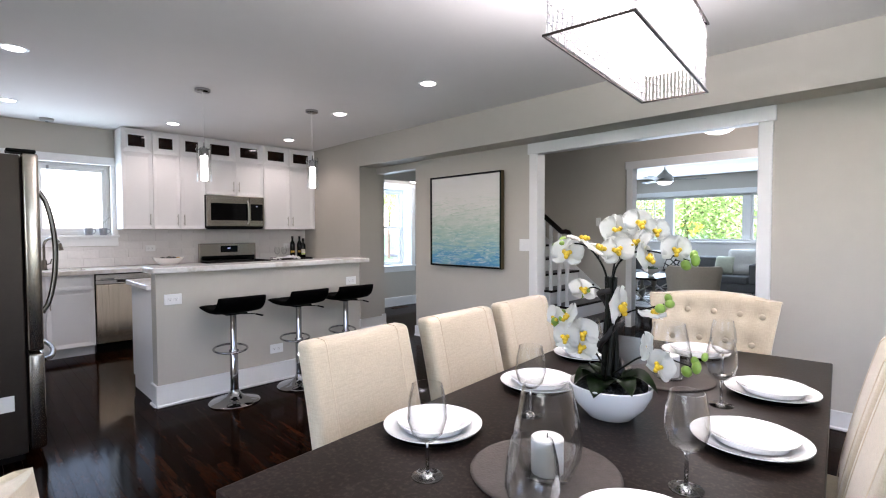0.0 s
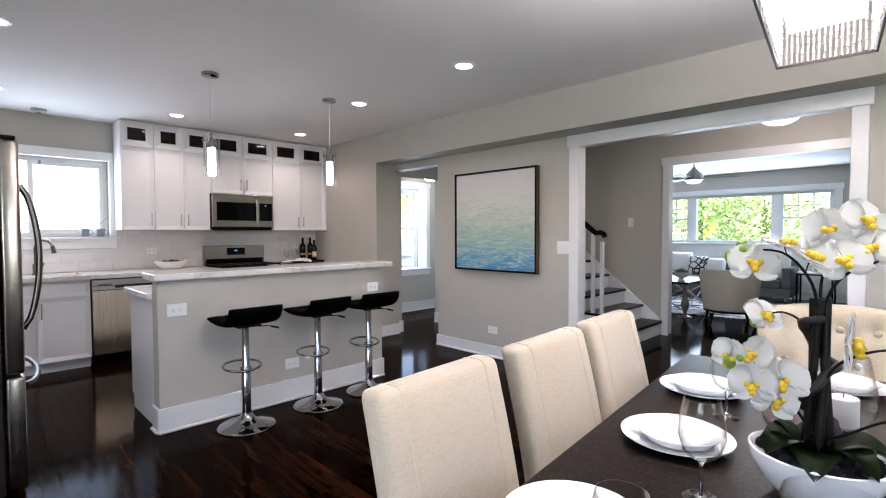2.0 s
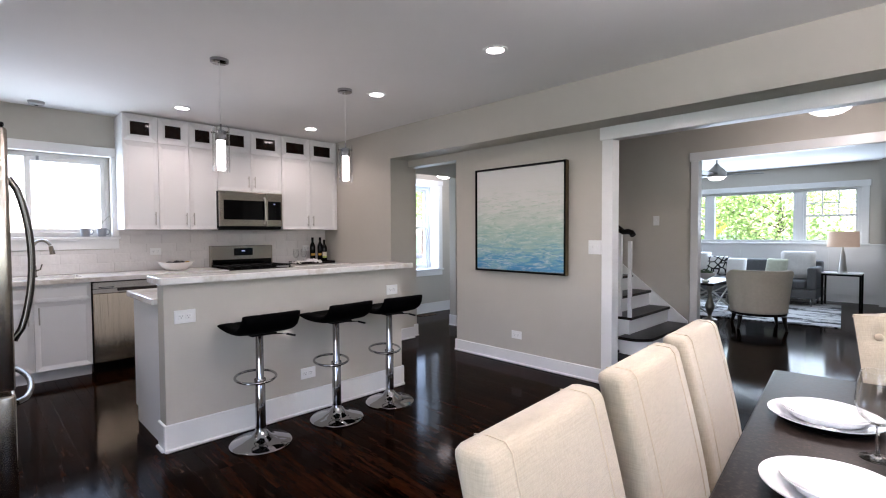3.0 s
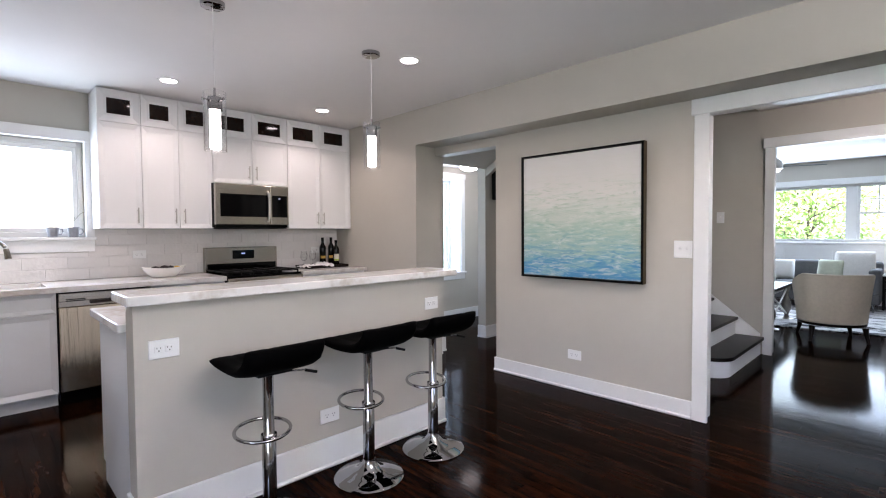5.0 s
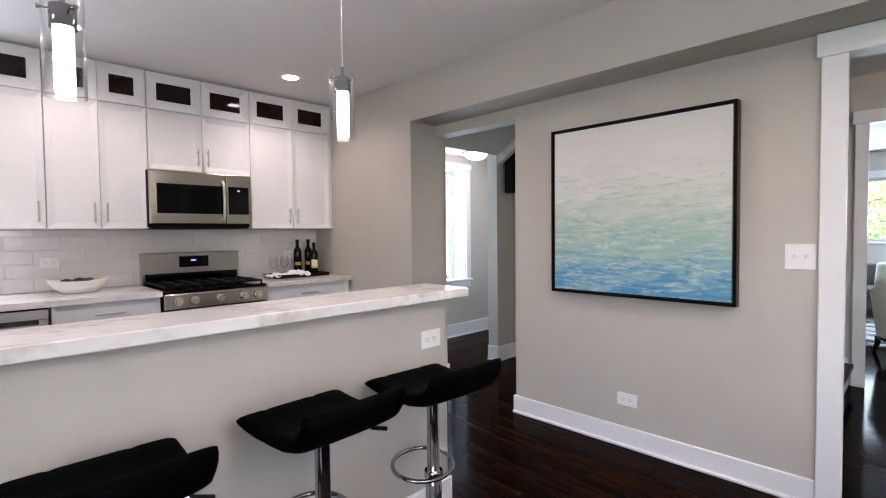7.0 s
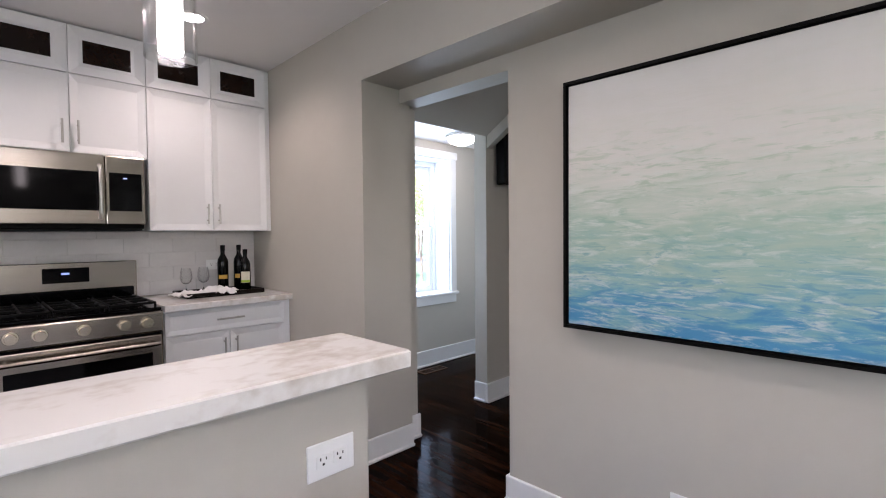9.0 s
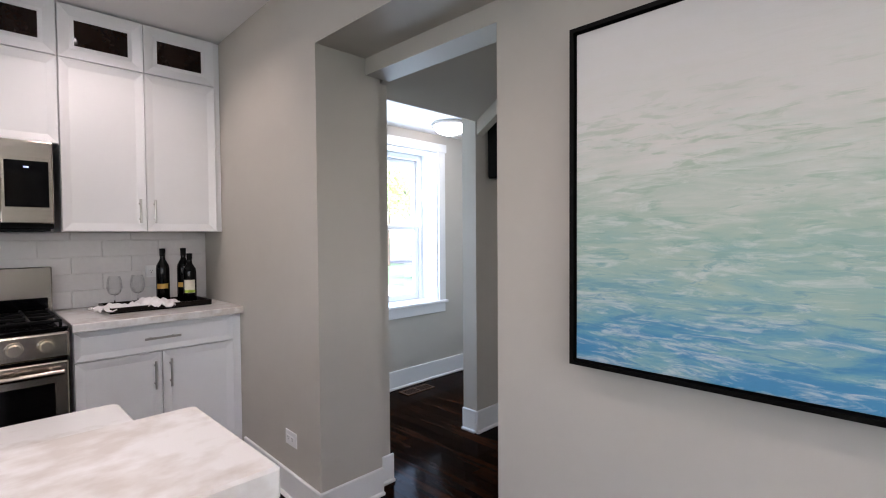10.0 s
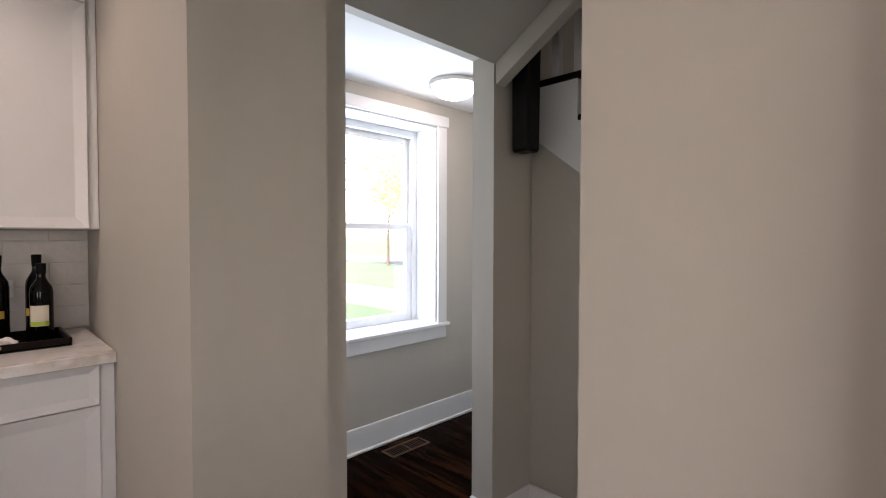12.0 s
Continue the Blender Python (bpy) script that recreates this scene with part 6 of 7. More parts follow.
fv = thing("floor_vent", pose(-7.37, 6.19, 0.0), "bronze floor register set in the dark boards", "floor vent")
part("frame", B((-0.06, 0.06, -0.155, -0.14, 0.001, 0.006), (-0.06, 0.06, 0.14, 0.155, 0.001, 0.006), (-0.06, -0.046, -0.14, 0.14, 0.001, 0.006), (0.046, 0.06, -0.14, 0.14, 0.001, 0.006), (-0.046, 0.046, -0.006, 0.006, 0.001, 0.0055)), mat("bronze_register", (0.16, 0.09, 0.045), 0.4, 0.6, vary=0.3, scale=30), fv)
part("grille", B(*[(-0.046, 0.046, -0.135 + 0.018 * k, -0.127 + 0.018 * k, 0.001, 0.004) for k in range(15) if abs(-0.131 + 0.018 * k) > 0.012]), mat("dark_bronze", (0.06, 0.03, 0.018), 0.5, 0.5), fv)

# ---- living room ----
# wainscot
w = new("wainscot")
tagged(w, "white panelled wainscot below the window", "wainscot", kind="structure")
part("backing", B((XW, -2.33, YF - 0.014, YF - 0.001, 0.14, 1.04)), WHITE, w)
part("cap_rail", B((XW, -2.31, YF - 0.045, YF - 0.001, 1.04, 1.075), bevel=0.006), WHITE, w)
part("top_rail", B((XW, -2.33, YF - 0.028, YF - 0.0145, 0.93, 1.039)), WHITE, w)
part("bottom_rail", B((XW, -2.33, YF - 0.028, YF - 0.0145, 0.14, 0.26)), WHITE, w)
for k in range(8):
    xx = -2.33 - 0.1 - 0.72 * k
    part("stile", B((xx, xx + 0.1, YF - 0.0285, YF - 0.0145, 0.26, 0.93)), WHITE, w)
structure("wall_living_return", B((-2.33, EAST, YF - 0.25, YF, 0, CEIL)), WALL, "pale green-grey wall return beside the window", "wall")
w = new("wainscot")
tagged(w, "white panelled wainscot on the wall return", "wainscot", kind="structure")
part("backing", B((-2.33, EAST, YF - 0.264, YF - 0.251, 0, 1.04)), WHITE, w)
part("cap_rail", B((-2.35, EAST, YF - 0.295, YF - 0.251, 1.04, 1.075), bevel=0.006), WHITE, w)
part("rails", B((-2.33, EAST, YF - 0.278, YF - 0.2645, 0.93, 1.039), (-2.33, EAST, YF - 0.278, YF - 0.2645, 0.0, 0.26)), WHITE, w)
for k in range(4):
    part("stile", B((-2.33 + 0.75 * k, -2.23 + 0.75 * k, YF - 0.2785, YF - 0.2645, 0.26, 0.93)), WHITE, w)

GREY = mat("grey_sofa_cloth", (0.12, 0.125, 0.13), 0.85, vary=0.2, scale=30, bump=0.4, bscale=300)
sf = thing("sofa", pose(-4.45, 11.62, 0), "grey upholstered sofa with chrome legs under the window", "sofa")
part("frame", cushion(-1.38, 1.38, -0.40, 0.42, 0.14, 0.30, 0.02, 3), GREY, sf, smooth=50)
part("backrest", cushion(-1.38, 1.38, 0.22, 0.42, 0.301, 0.78, 0.05, 4), GREY, sf, smooth=50)
for s in (-1, 1):
    part("arm", cushion(min(s * 1.38, s * 1.24), max(s * 1.38, s * 1.24), -0.40, 0.219, 0.301, 0.68, 0.03, 3), GREY, sf, smooth=50)
for k in range(2):
    part("seat_cushion", cushion(-1.23 + k * 1.235, -0.01 + k * 1.235, -0.42, 0.21, 0.302, 0.45, 0.045, 4), GREY, sf, smooth=50)
for sx in (-1.3, 1.3):
    for sy in (-0.34, 0.36):
        bm = bmesh.new()
        cyl(bm, (sx, sy, 0), (sx, sy, 0.14), 0.015)
        part("leg", bm, CHROME, sf, "chrome leg", smooth=40)
FUR = mat("white_fur", (0.8, 0.79, 0.76), 0.95, vary=0.12, scale=40, bump=1.0, bscale=120, bdist=0.01, sheen=0.6)
PWH = mat("white_cushion_cloth", (0.75, 0.75, 0.73), 0.9, vary=0.06, scale=30, bump=0.3, bscale=200)
PGR = mat("sage_cushion_cloth", (0.55, 0.58, 0.47), 0.9, vary=0.15, scale=30, bump=0.3, bscale=200)
PPT = mat("black_white_patterned_cloth", (0.75, 0.75, 0.74), 0.9)
t_ = PPT.node_tree
v_ = t_.nodes.new("ShaderNodeTexVoronoi")
v_.feature, v_.inputs["Scale"].default_value = 'DISTANCE_TO_EDGE', 9
r_ = t_.nodes.new("ShaderNodeValToRGB")
r_.color_ramp.elements[0].position, r_.color_ramp.elements[1].position = 0.09, 0.11
r_.color_ramp.elements[0].color, r_.color_ramp.elements[1].color = (0.01, 0.01, 0.011, 1), (0.75, 0.75, 0.74, 1)
c_ = t_.nodes.new("ShaderNodeTexCoord")
t_.links.new(c_.outputs["Object"], v_.inputs["Vector"])
t_.links.new(v_.outputs["Distance"], r_.inputs[0])
t_.links.new(r_.outputs[0], t_.nodes["Principled BSDF"].inputs["Base Color"])


def pillow(x, yaw, size, material, label, y=11.64, z=0.455, tip=-22):
    bm = bmesh.new()
    bmesh.ops.create_grid(bm, x_segments=14, y_segments=14, size=0.5)
    top = bm.verts[:]
    for v in top:
        xx, yy = v.co.x * 2, v.co.y * 2
        pinch = 1 - 0.07 * (xx * xx + yy * yy - xx * xx * yy * yy) * 0.5
        v.co = Vector((xx * size / 2 * pinch, 0, yy * size / 2 * pinch + size / 2))
        v.co.y = -0.085 * ((1 - xx ** 4) * (1 - yy ** 4)) ** 0.5 - 0.002
    g = bmesh.ops.duplicate(bm, geom=bm.faces[:])
    for e in g["geom"]:
        if isinstance(e, bmesh.types.BMVert):
            e.co.y = -e.co.y
    bmesh.ops.remove_doubles(bm, verts=bm.verts, dist=0.0045)
    bmesh.ops.recalc_face_normals(bm, faces=bm.faces)
    return solo("throw_pillow", bm, material, pose(x, y, z, tip, 0, yaw), label, "pillow", "pillows on the sofa", smooth=60)


pillow(-5.08, 8, 0.48, FUR, "fluffy white throw pillow on the grey sofa")
pillow(-4.72, -6, 0.40, PPT, "black and white patterned throw pillow on the sofa", 11.58)
pillow(-4.38, 4, 0.36, PWH, "plain white throw pillow on the grey sofa", 11.6)
pillow(-3.72, -8, 0.38, PGR, "pale sage throw pillow on the grey sofa", 11.55)
pillow(-3.40, 6, 0.54, FUR, "large fluffy white throw pillow on the sofa", 11.6)

# side table and lamp
sd = thing("side_table", pose(-2.80, 12.0 - 0.11, 0), "black square-framed side table with a white top", "side table")
part("top", B((-0.27, 0.27, -0.2, 0.2, 0.56, 0.58), bevel=0.002), PLASTIC, sd)
for s in (-1, 1):
    part("rail", B((-0.27, 0.27, s * 0.19 - 0.012, s * 0.19 + 0.012, 0.53, 0.559)), BLACKM, sd)
for sx in (-0.255, 0.255):
    for sy in (-0.188, 0.188):
        part("leg", B((sx - 0.014, sx + 0.014, sy - 0.014, sy + 0.014, 0, 0.53)), BLACKM, sd)
tl = thing("table_lamp", pose(-2.80, 11.89, 0.5805), "table lamp with tapered silver base and cream shade", "table lamp")
bm = bmesh.new()
lathe(bm, [(0, 0), (0.07, 0), (0.072, 0.012), (0.06, 0.03), (0.035, 0.3), (0.012, 0.42), (0.01, 0.5), (0, 0.5)], 28)
part("base", bm, NICKEL, tl, smooth=40)
bm = bmesh.new()
lathe(bm, [(0.225, 0.45), (0.215, 0.72), (0.212, 0.72), (0.222, 0.45), (0.225, 0.45)], 40)
part("shade", bm, mat("cream_shade_cloth", (0.72, 0.55, 0.42), 0.8, vary=0.08, scale=60, emit=0.03, emit_color=(1, 0.75, 0.55)), tl, "cream drum shade", smooth=40)

# barrel armchair, back to the dining room
CREAM = mat("cream_chair_cloth", (0.62, 0.55, 0.46), 0.85, vary=0.12, scale=30, bump=0.4, bscale=260)
ac = thing("armchair", pose(-3.38, 8.71, 0, 0, 0, 22), "cream barrel armchair with nailhead trim and dark legs", "armchair")
bm = bmesh.new()
NA = 30
rows = []
for z, ro, ri in ((0.215, 0.335, 0.26), (0.40, 0.352, 0.275), (0.62, 0.372, 0.29), (0.755, 0.388, 0.30), (0.785, 0.392, 0.315), (0.792, 0.375, 0.33)):
    ring_o, ring_i = [], []
    for i in range(NA + 1):
        a = radians(165 + 210 * i / NA)
        drop = 0.15 * max(0, abs(i / NA - 0.5) * 2 - 0.62) / 0.38 * (z - 0.215) / 0.577
        ring_o.append(bm.verts.new((ro * math.cos(a), ro * 0.95 * math.sin(a), z - drop)))
        ring_i.append(bm.verts.new((ri * math.cos(a), ri * 0.95 * math.sin(a), z - drop)))
    rows.append((ring_o, ring_i))
for (o0, i0), (o1, i1) in zip(rows, rows[1:]):
    for k in range(NA):
        bm.faces.new((o0[k], o0[k + 1], o1[k + 1], o1[k]))
        bm.faces.new((i0[k + 1], i0[k], i1[k], i1[k + 1]))
    for k in (0, NA):
        bm.faces.new((o0[k], o1[k], i1[k], i0[k]))
for k in range(NA):
    bm.faces.new((rows[-1][0][k], rows[-1][0][k + 1], rows[-1][1][k + 1], rows[-1][1][k]))
    bm.faces.new((rows[0][0][k + 1], rows[0][0][k], rows[0][1][k], rows[0][1][k + 1]))
bmesh.ops.recalc_face_normals(bm, faces=bm.faces)
part("back", bm, CREAM, ac, "curved upholstered back", smooth=50)
bm = bmesh.new()
lathe(bm, [(0, 0.216), (0.255, 0.216), (0.258, 0.24), (0.262, 0.42), (0.25, 0.45), (0, 0.46)], 36)
part("seat", bm, CREAM, ac, smooth=50)
bm = bmesh.new()
lathe(bm, [(0, 0.18), (0.325, 0.18), (0.332, 0.188), (0.332, 0.21), (0, 0.213)], 40, sy=0.95)
part("base_rail", bm, DWOOD, ac, "dark wooden base rail", smooth=40)
for i in range(44):
    a = radians(167 + 206 * i / 43)
    bm = bmesh.new()
    bmesh.ops.create_icosphere(bm, subdivisions=1, radius=0.006, matrix=Matrix.Translation((0.339 * math.cos(a), 0.322 * math.sin(a), 0.228)))
    part("nailhead", bm, NICKEL, ac)
for sx in (-0.25, 0.25):
    for sy in (-0.24, 0.24):
        bm = bmesh.new()
        tube(bm, [(sx, sy, 0.181), (sx * 1.02, sy * 1.04, 0.10), (sx * 1.10, sy * 1.15, 0.0)], 0.032, 10, 0.017)
        part("leg", bm, DWOOD, ac, "dark splayed leg", smooth=50)

copy_thing(ac, pose(-4.97, 9.78, 0.0135, 0, 0, -82))

# coffee table with turned legs
cf = thing("coffee_table", pose(-4.33, 9.35, 0), "dark coffee table with turned legs and crossed bars", "coffee table")
part("top", B((-0.38, 0.38, -0.6, 0.6, 0.51, 0.545), bevel=0.006, seg=2), DWOOD, cf)
for sx in (-0.31, 0.31):
    for sy in (-0.52, 0.52):
        bm = bmesh.new()
        lathe(bm, [(0, 0.0), (0.10, 0.0), (0.10, 0.012), (0.04, 0.03), (0.025, 0.06), (0.03, 0.09), (0.06, 0.17), (0.062, 0.22), (0.03, 0.32), (0.022, 0.40), (0.04, 0.44), (0.045, 0.51), (0, 0.51)], 24, (sx, sy, 0))
        part("leg", bm, mat("antique_silver", (0.25, 0.23, 0.2), 0.35, 0.8, vary=0.3, scale=20) if sx < 0 and sy < 0 else bpy.data.materials["antique_silver"], cf, "turned dark silver leg", smooth=50)
for sy in (-0.52, 0.52):
    bm = bmesh.new()
    tube(bm, [(-0.31, sy, 0.08), (0.31, sy, 0.46)], 0.012, 8)
    tube(bm, [(-0.31, sy, 0.46), (0.31, sy, 0.08)], 0.012, 8)
    part("cross_bar", bm, NICKEL, cf, smooth=40)
for sx in (-0.31, 0.31):
    bm = bmesh.new()
    tube(bm, [(sx, -0.52, 0.08), (sx, 0.52, 0.46)], 0.012, 8)
    tube(bm, [(sx, -0.52, 0.46), (sx, 0.52, 0.08)], 0.012, 8)
    part("cross_bar", bm, NICKEL, cf, smooth=40)
pb = thing("planter_bowl", pose(-4.15, 9.05, 0.5455), "white footed bowl with small green succulents", "bowl")
bm = bmesh.new()
lathe(bm, [(0, 0), (0.06, 0), (0.06, 0.01), (0.03, 0.03), (0.05, 0.05), (0.13, 0.09), (0.16, 0.14), (0.152, 0.14), (0.12, 0.1), (0, 0.1)], 36)
part("bowl", bm, CERAM, pb, smooth=50)
bm = bmesh.new()
for k in range(120):
    a, rr = random.random() * 6.283, 0.1 * math.sqrt(random.random())
    mm = Matrix.Translation((rr * math.cos(a), rr * math.sin(a), 0.13 + 0.07 * random.random() * (1 - rr / 0.12))) @ Euler((random.random() * 2, random.random() * 2, a)).to_matrix().to_4x4()
    bmesh.ops.create_cone(bm, segments=5, radius1=0.012, radius2=0.001, depth=0.05, matrix=mm, cap_ends=True)
part("succulents", bm, mat("succulent_green", (0.06, 0.12, 0.045), 0.5, vary=0.4, scale=20), pb, "small green succulents", smooth=60)
RUG = mat("abstract_grey_rug", (0.66, 0.66, 0.66), 0.95, vary=0.9, scale=1.5, stretch=(1.0, 3.2, 1), span=(0.64, 0.74), alt=(0.010, 0.012, 0.018), bump=0.7, bscale=300)
solo("rug", B((-1.5, 1.5, -1.3, 1.3, 0, 0.012), bevel=0.003), RUG, pose(-4.17, 10.42, 0.001, 0, 0, 5.5), "black, white and grey abstract rug on the boards", "rug")

fan = thing("ceiling_fan", pose(-4.22, 9.78, CEIL), "brushed nickel ceiling fan with grey blades at rest", "ceiling fan")
bm = bmesh.new()
lathe(bm, [(0, -0.05), (0.03, -0.05), (0.06, -0.02), (0.065, -0.0005)], 28)
cyl(bm, (0, 0, -0.05), (0, 0, -0.14), 0.012, n=12)
part("mount", bm, NICKEL, fan, smooth=40)
bm = bmesh.new()
lathe(bm, [(0, -0.13), (0.03, -0.135), (0.05, -0.17), (0.12, -0.23), (0.145, -0.28), (0.145, -0.345), (0.12, -0.355), (0, -0.356)], 36)
part("motor", bm, NICKEL, fan, smooth=40)
bm = bmesh.new()
lathe(bm, [(0.12, -0.3565), (0.105, -0.385), (0.05, -0.402), (0, -0.405)], 32)
part("light_dome", bm, DIM, fan, "glowing light dome", smooth=40)
BLD = mat("grey_fan_blade", (0.16, 0.19, 0.20), 0.45, vary=0.2, scale=8, stretch=(2, 10, 10))
for k in range(3):
    bm = B((0.12, 0.66, -0.065, 0.065, -0.312, -0.304), bevel=0.003)
    for v in bm.verts:
        v.co.z += v.co.y * 0.18
    bmesh.ops.rotate(bm, verts=bm.verts, cent=(0, 0, 0), matrix=Matrix.Rotation(radians(25 + 120 * k), 3, 'Z'))
    part("blade", bm, BLD, fan, "grey wooden blade")

# ---- outdoors ----
def ground_mat():
    return mat("lawn", (0.06, 0.125, 0.05), 0.9, vary=0.5, scale=0.8, bump=0.6, bscale=40, bdist=0.02)


bm = bmesh.new()
bmesh.ops.create_grid(bm, x_segments=1, y_segments=1, size=400, matrix=Matrix.Translation((0, 0, -0.7)))
structure("ground", bm, ground_mat(), "sunlit lawn around the house", "ground")
PAVE = mat("pale_concrete", (0.36, 0.36, 0.35), 0.85, vary=0.15, scale=2, bump=0.3, bscale=60)
structure("road", B((-200, 200, 26, 33, -0.72, -0.66)), mat("asphalt", (0.09, 0.09, 0.09), 0.9, vary=0.2, scale=3), "grey street in front of the house", "road")
structure("pavement", B((-13.5, -11.2, -40, 60, -0.72, -0.655), (-30, -13.5, 12.5, 15.5, -0.72, -0.655)), PAVE, "pale concrete drive beside the house", "pavement")
structure("neighbour_wall", B(*[(-10.6 + 0.006 * (k % 2), -10.4 + 0.006 * (k % 2), -6, 4.3, -0.7 + 0.2 * k, -0.7 + 0.2 * (k + 1) - 0.012) for k in range(10)]), mat("white_siding", (0.85, 0.85, 0.84), 0.6, vary=0.05, scale=3), "white lap-sided fence beside the house", "fence")

LEAFM = bpy.data.materials.new("tree_leaf")
LEAFM.use_nodes = True
t_ = LEAFM.node_tree
pb_ = t_.nodes["Principled BSDF"]
pb_.inputs["Roughness"].default_value = 0.6
tr_ = t_.nodes.new("ShaderNodeBsdfTranslucent")
mx_ = t_.nodes.new("ShaderNodeMixShader")
mx_.inputs[0].default_value = 0.5
ge_ = t_.nodes.new("ShaderNodeNewGeometry")
rp_ = t_.nodes.new("ShaderNodeValToRGB")
rp_.color_ramp.elements[0].color, rp_.color_ramp.elements[1].color = (0.22, 0.36, 0.10, 1), (0.50, 0.62, 0.26, 1)
t_.links.new(ge_.outputs["Random Per Island"], rp_.inputs[0])
t_.links.new(rp_.outputs[0], pb_.inputs["Base Color"])
t_.links.new(rp_.outputs[0], tr_.inputs["Color"])
t_.links.new(pb_.outputs[0], mx_.inputs[1])
t_.links.new(tr_.outputs[0], mx_.inputs[2])
t_.links.new(mx_.outputs[0], t_.nodes["Material Output"].inputs[0])
BARK = mat("tree_bark", (0.10, 0.075, 0.055), 0.9, vary=0.4, scale=6, stretch=(3, 3, 0.6), bump=0.8, bscale=12, bdist=0.02)


def tree(x, y, height, spread, leaves, seed, clear=0.35):
    """A tapered trunk with forking limbs and a crown of single leaves gathered in loose clumps."""
    rnd = random.Random(seed)
    tr = thing("tree", pose(x, y, -0.7), "broad-leaved tree in full green leaf on the lawn", "tree", "trees in the garden")
    bm = bmesh.new()
    h = height
    tube(bm, [(0, 0, 0), (0.03 * h * rnd.uniform(-1, 1) * 0.3, 0, h * 0.25), (0.03 * h * rnd.uniform(-1, 1), 0.02 * h, h * 0.55), (0, 0.02 * h, h * 0.85)], 0.013 * h, 10, 0.004 * h)
    ends = []
    for k in range(11):
        z0 = h * (clear + 0.4 * k / 11)
        a = k * 2.4 + rnd.random()
        ln = spread * rnd.uniform(0.55, 1.0) * (1 - 0.35 * k / 11)
        e = Vector((math.cos(a) * ln, math.sin(a) * ln, z0 + h * rnd.uniform(0.08, 0.24)))
        m1 = Vector((math.cos(a) * ln * 0.45, math.sin(a) * ln * 0.45, z0 + h * 0.06))
        tube(bm, [(0, 0.01 * h, z0), m1, e], 0.0045 * h, 7, 0.0012 * h)
        ends += [m1, e, (m1 + e) / 2]
        for q in range(2):
            b2 = a + rnd.uniform(-0.9, 0.9)
            e2 = m1 + Vector((math.cos(b2) * ln * 0.5, math.sin(b2) * ln * 0.5, h * rnd.uniform(0.0, 0.15)))
            tube(bm, [m1, (m1 + e2) / 2 + Vector((0, 0, 0.02 * h)), e2], 0.0025 * h, 6, 0.0009 * h)
            ends += [e2, (m1 + e2) / 2]
    ends += [Vector((0, 0, h * 0.9)), Vector((0.1 * spread, 0, h * 0.97))]
    part("trunk", bm, BARK, tr, "brown trunk and limbs", smooth=60)
    verts, faces = [], []
    for k in range(int(leaves * 1.15)):
        c = rnd.choice(ends)
        rr = spread * 0.22
        p = c + Vector((rnd.gauss(0, rr), rnd.gauss(0, rr), rnd.gauss(0, rr * 0.7)))
        s = rnd.uniform(0.045, 0.1) * (height / 7) ** 0.3
        q = Euler((rnd.uniform(-1, 1), rnd.uniform(-1, 1), rnd.uniform(0, 6.28))).to_matrix()
        i = len(verts)
        for dx, dy, dz in ((-1, 0, 0), (0, -0.55, 0.12), (1, 0, 0), (0, 0.55, 0.12)):
            verts.append(p + q @ Vector((dx * s, dy * s, dz * s)))
        faces.append((i, i + 1, i + 2, i + 3))
    me = bpy.data.meshes.new("crown")
    me.from_pydata([tuple(v) for v in verts], [], faces)
    me.materials.append(LEAFM)
    o = new("crown", me)
    o.parent = tr
    o["label"] = "loose crown of bright green leaves"
    return tr


for k, (tx, ty, th, tsp, nl) in enumerate(((-7.4, 20.5, 6.4, 2.4, 5200), (-5.0, 18.6, 5.8, 2.2, 5600), (-10.8, 23.0, 7.0, 2.6, 4200), (-1.2, 24.5, 6.4, 2.2, 3600), (-2.6, 44, 8, 4, 6000), (-13, 44, 8, 4.2, 6000))):
    tree(tx, ty, th, tsp, nl, 20 + k, 0.22)
for k, (tx, ty, th, tsp, nl) in enumerate(((-19.5, 17.2, 5.0, 1.8, 4200), (-30, 24, 8, 3.2, 6000), (-36, 32, 9, 4, 5000))):
    tree(tx, ty, th, tsp, nl, 60 + k, 0.42)
sg = thing("road_sign", pose(-8.6, 25.2, -0.7), "yellow diamond road sign on a steel post", "road sign")
bm = bmesh.new()
cyl(bm, (0, 0, 0), (0, 0, 2.6), 0.03, n=10)
part("post", bm, NICKEL, sg)
bm = B((-0.38, 0.38, -0.045, -0.035, -0.38, 0.38), bevel=0.003)
bmesh.ops.rotate(bm, verts=bm.verts, cent=(0, 0, 0), matrix=Matrix.Rotation(radians(45), 3, 'Y'))
bmesh.ops.translate(bm, verts=bm.verts, vec=(0, 0, 2.25))
part("plate", bm, mat("yellow_sign_paint", (0.75, 0.42, 0.02), 0.4), sg, "yellow diamond plate")
part("symbol", B((-0.16, 0.16, -0.049, -0.046, 2.2, 2.3)), SLOT, sg)

# ---- backsplash tiles ----
structure("backsplash", B((XW + 0.0005, XW + 0.004, KSOUTH, 2.155, 0.916, 1.155), (XW + 0.0005, XW + 0.004, 2.155, 4.643, 0.916, 1.357), (XW + 0.0005, XW + 0.004, 3.05, 3.81, 1.357, 1.372)), GROUT, "white glazed subway tile backsplash with fine grout", "backsplash")
splash = bpy.data.objects["backsplash"]
tiles = {}


def tile_mesh(w, h):
    key = (round(w, 3), round(h, 3))
    if key not in tiles:
        tiles[key] = mesh_of(B((0, 0.006, 0, w, 0, h), bevel=0.0015), "tile", TILE)
    return tiles[key]


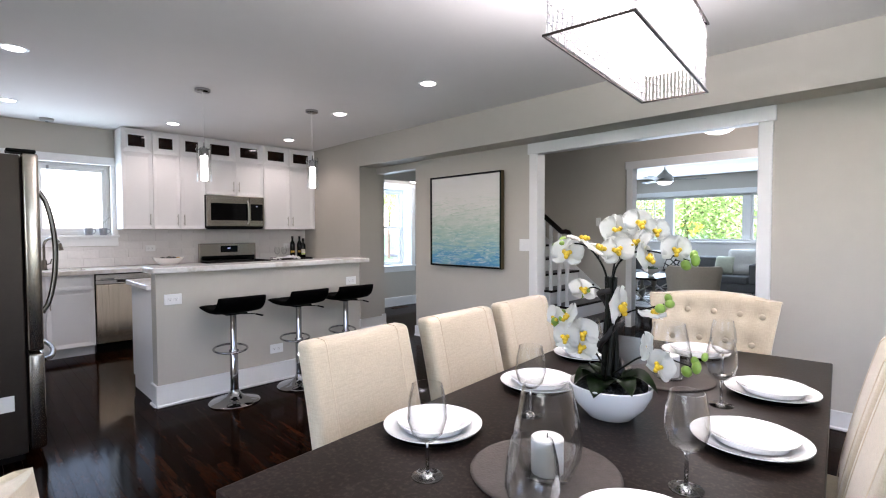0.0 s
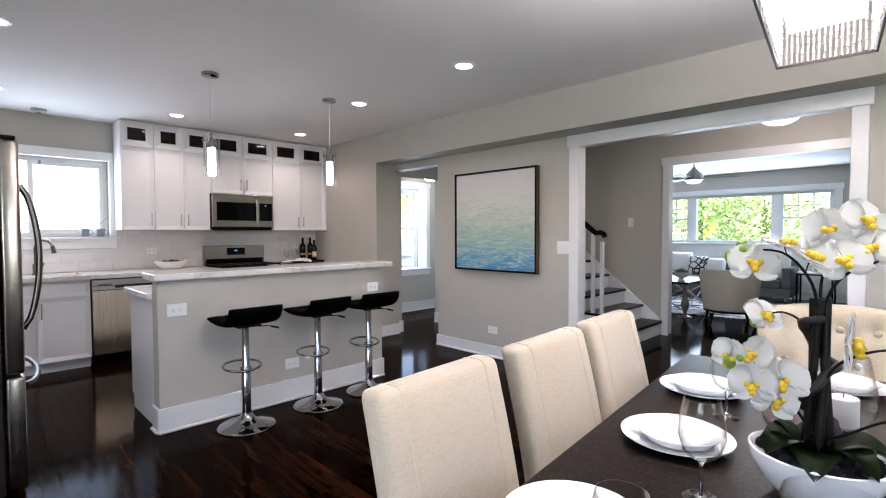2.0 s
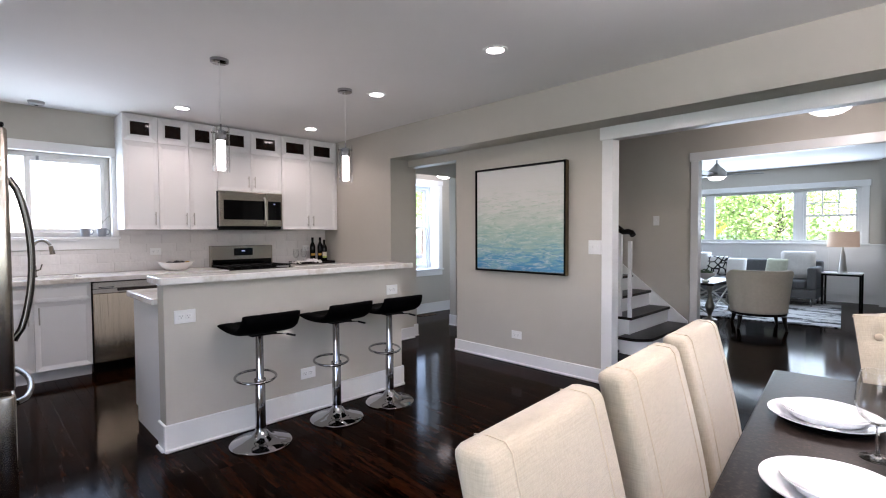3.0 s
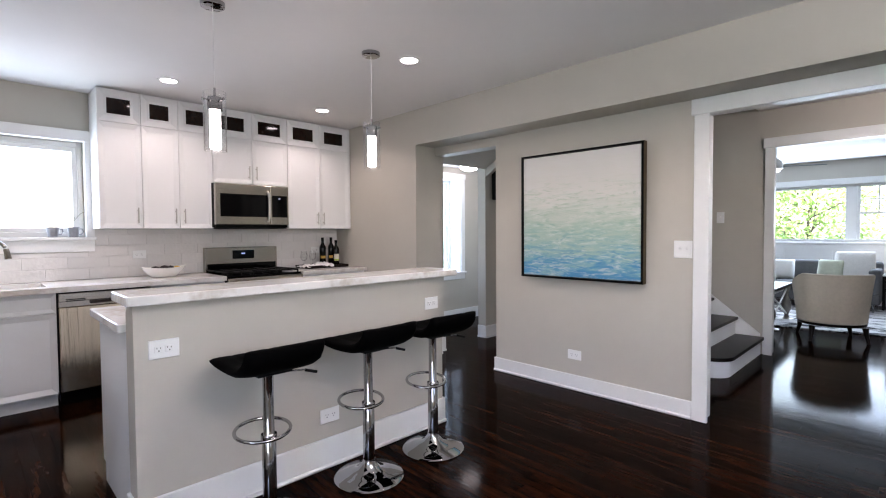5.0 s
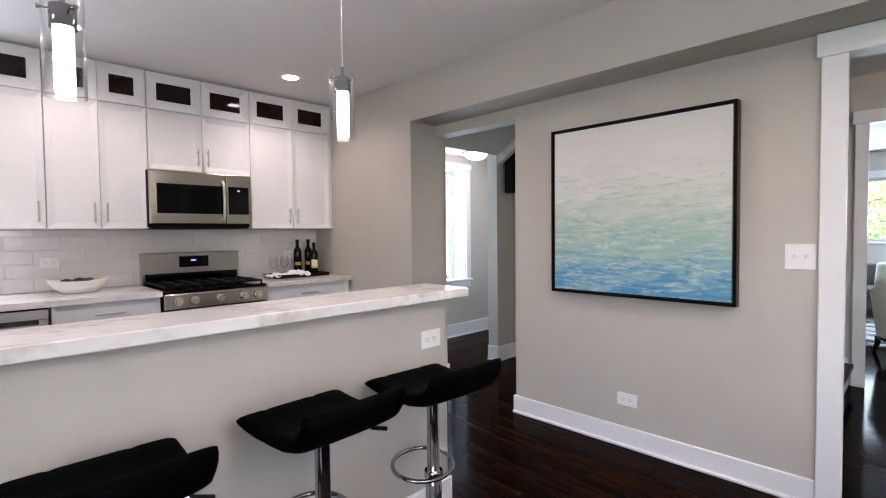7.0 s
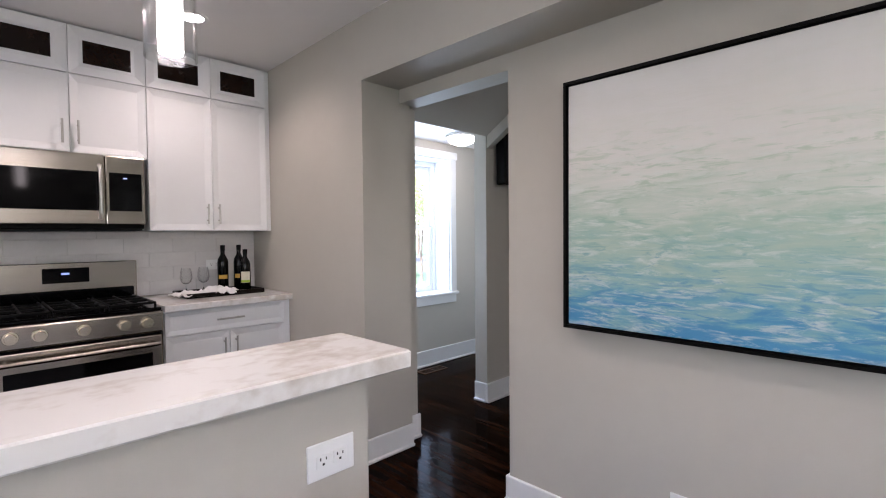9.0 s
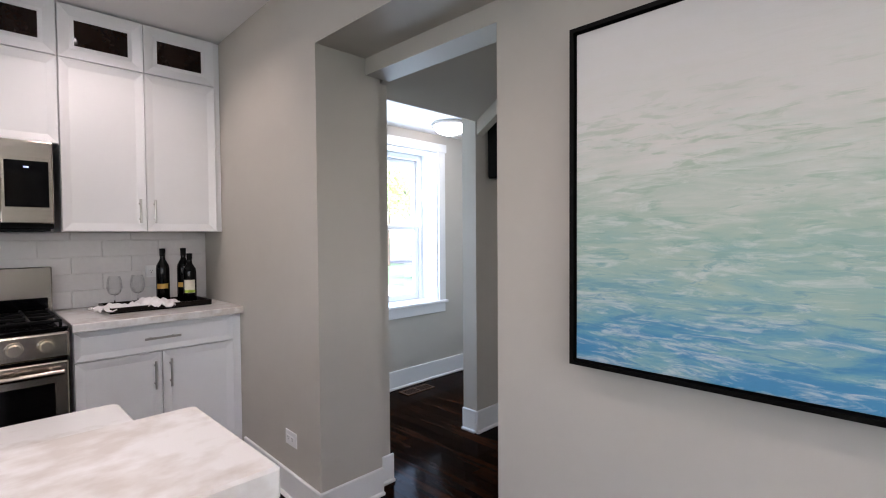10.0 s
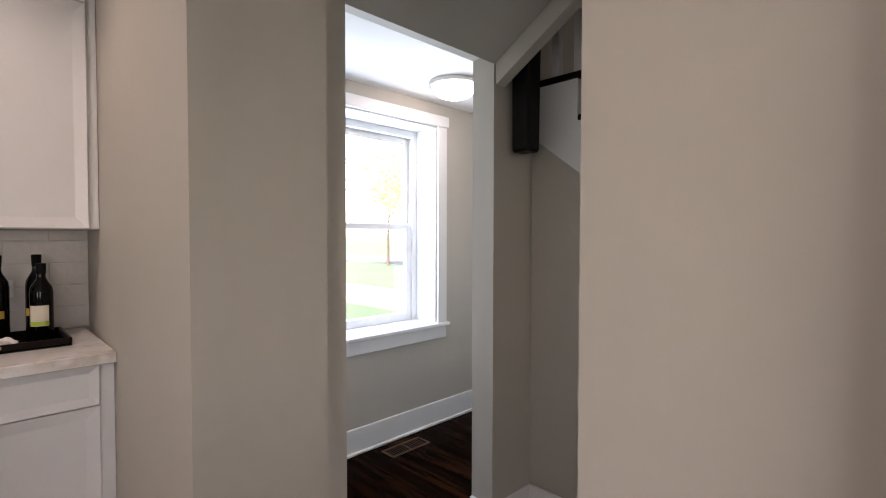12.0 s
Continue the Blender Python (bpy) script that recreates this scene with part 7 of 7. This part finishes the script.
TW, TH = 0.30, 0.0985
row, z = 0, 0.918
while z < 1.355:
    y = KSOUTH + 0.002 - (0.15 if row % 2 else 0)
    while y < 4.641:
        a, b = max(y, KSOUTH + 0.002), min(y + TW - 0.0025, 4.641)
        top = 1.155 if (a + b) / 2 < 2.155 else 1.356
        hh = min(TH - 0.0025, top - z)
        if b - a > 0.02 and hh > 0.015:
            o = new("tile", tile_mesh(b - a, hh))
            o.location = (XW + 0.0035, a, z)
            o.rotation_euler = (0, random.uniform(-0.012, 0.012), random.uniform(-0.004, 0.004))
            o.parent = splash
        y += TW
    row += 1
    z += TH

# ---- floor boards: the nearest ones as pieces, the rest in one mesh ----
PW = 0.083
floor_ob = bpy.data.objects["floor"]
boards = {}


def board_mesh(ln):
    if ln not in boards:
        bm = bmesh.new()
        box(bm, 0, ln - 0.0015, 0.0003, PW - 0.0003, -0.012, 0.0, 0.0005)
        boards[ln] = mesh_of(bm, "plank", WOODF)
    return boards[ln]


rnd = random.Random(5)
rest = []
count = 0
LENS = (0.6, 0.9, 1.2, 1.5, 1.8)
k = 0
yy = SOUTH
while yy < YF:
    xx = XW + 0.001 - rnd.choice(LENS) * rnd.random()
    while xx < EAST:
        ln = rnd.choice(LENS)
        near = (-6.6 < xx + ln / 2 < -1.2 and 1.0 < yy < 4.85) and count < 300 and xx > XW and xx + ln < EAST
        if near:
            o = new("plank", board_mesh(ln))
            o.location = (xx, yy, 0.0)
            o.parent = floor_ob
            count += 1
        else:
            a, b = max(xx, XW if yy > KSOUTH - 0.12 else -3.72), min(xx + ln, EAST)
            if b - a > 0.01:
                rest.append((a, b, yy))
        xx += ln
    yy += PW
verts, faces = [], []
for a, b, y in rest:
    i = len(verts)
    x0, x1, y0, y1 = a, b - 0.0015, y + 0.0003, min(y + PW - 0.0003, YF)
    e = 0.0005
    for px, py, pz in ((x0, y0, -0.006), (x1, y0, -0.006), (x1, y1, -0.006), (x0, y1, -0.006), (x0 + e, y0 + e, 0), (x1 - e, y0 + e, 0), (x1 - e, y1 - e, 0), (x0 + e, y1 - e, 0)):
        verts.append((px, py, pz))
    faces += [(i + 4, i + 5, i + 6, i + 7), (i, i + 1, i + 5, i + 4), (i + 1, i + 2, i + 6, i + 5), (i + 2, i + 3, i + 7, i + 6), (i + 3, i, i + 4, i + 7)]
me = bpy.data.meshes.new("planks")
me.from_pydata(verts, [], faces)
me.materials.append(WOODF)
o = new("planks", me)
o.parent = floor_ob
o["kind"] = "stuff"
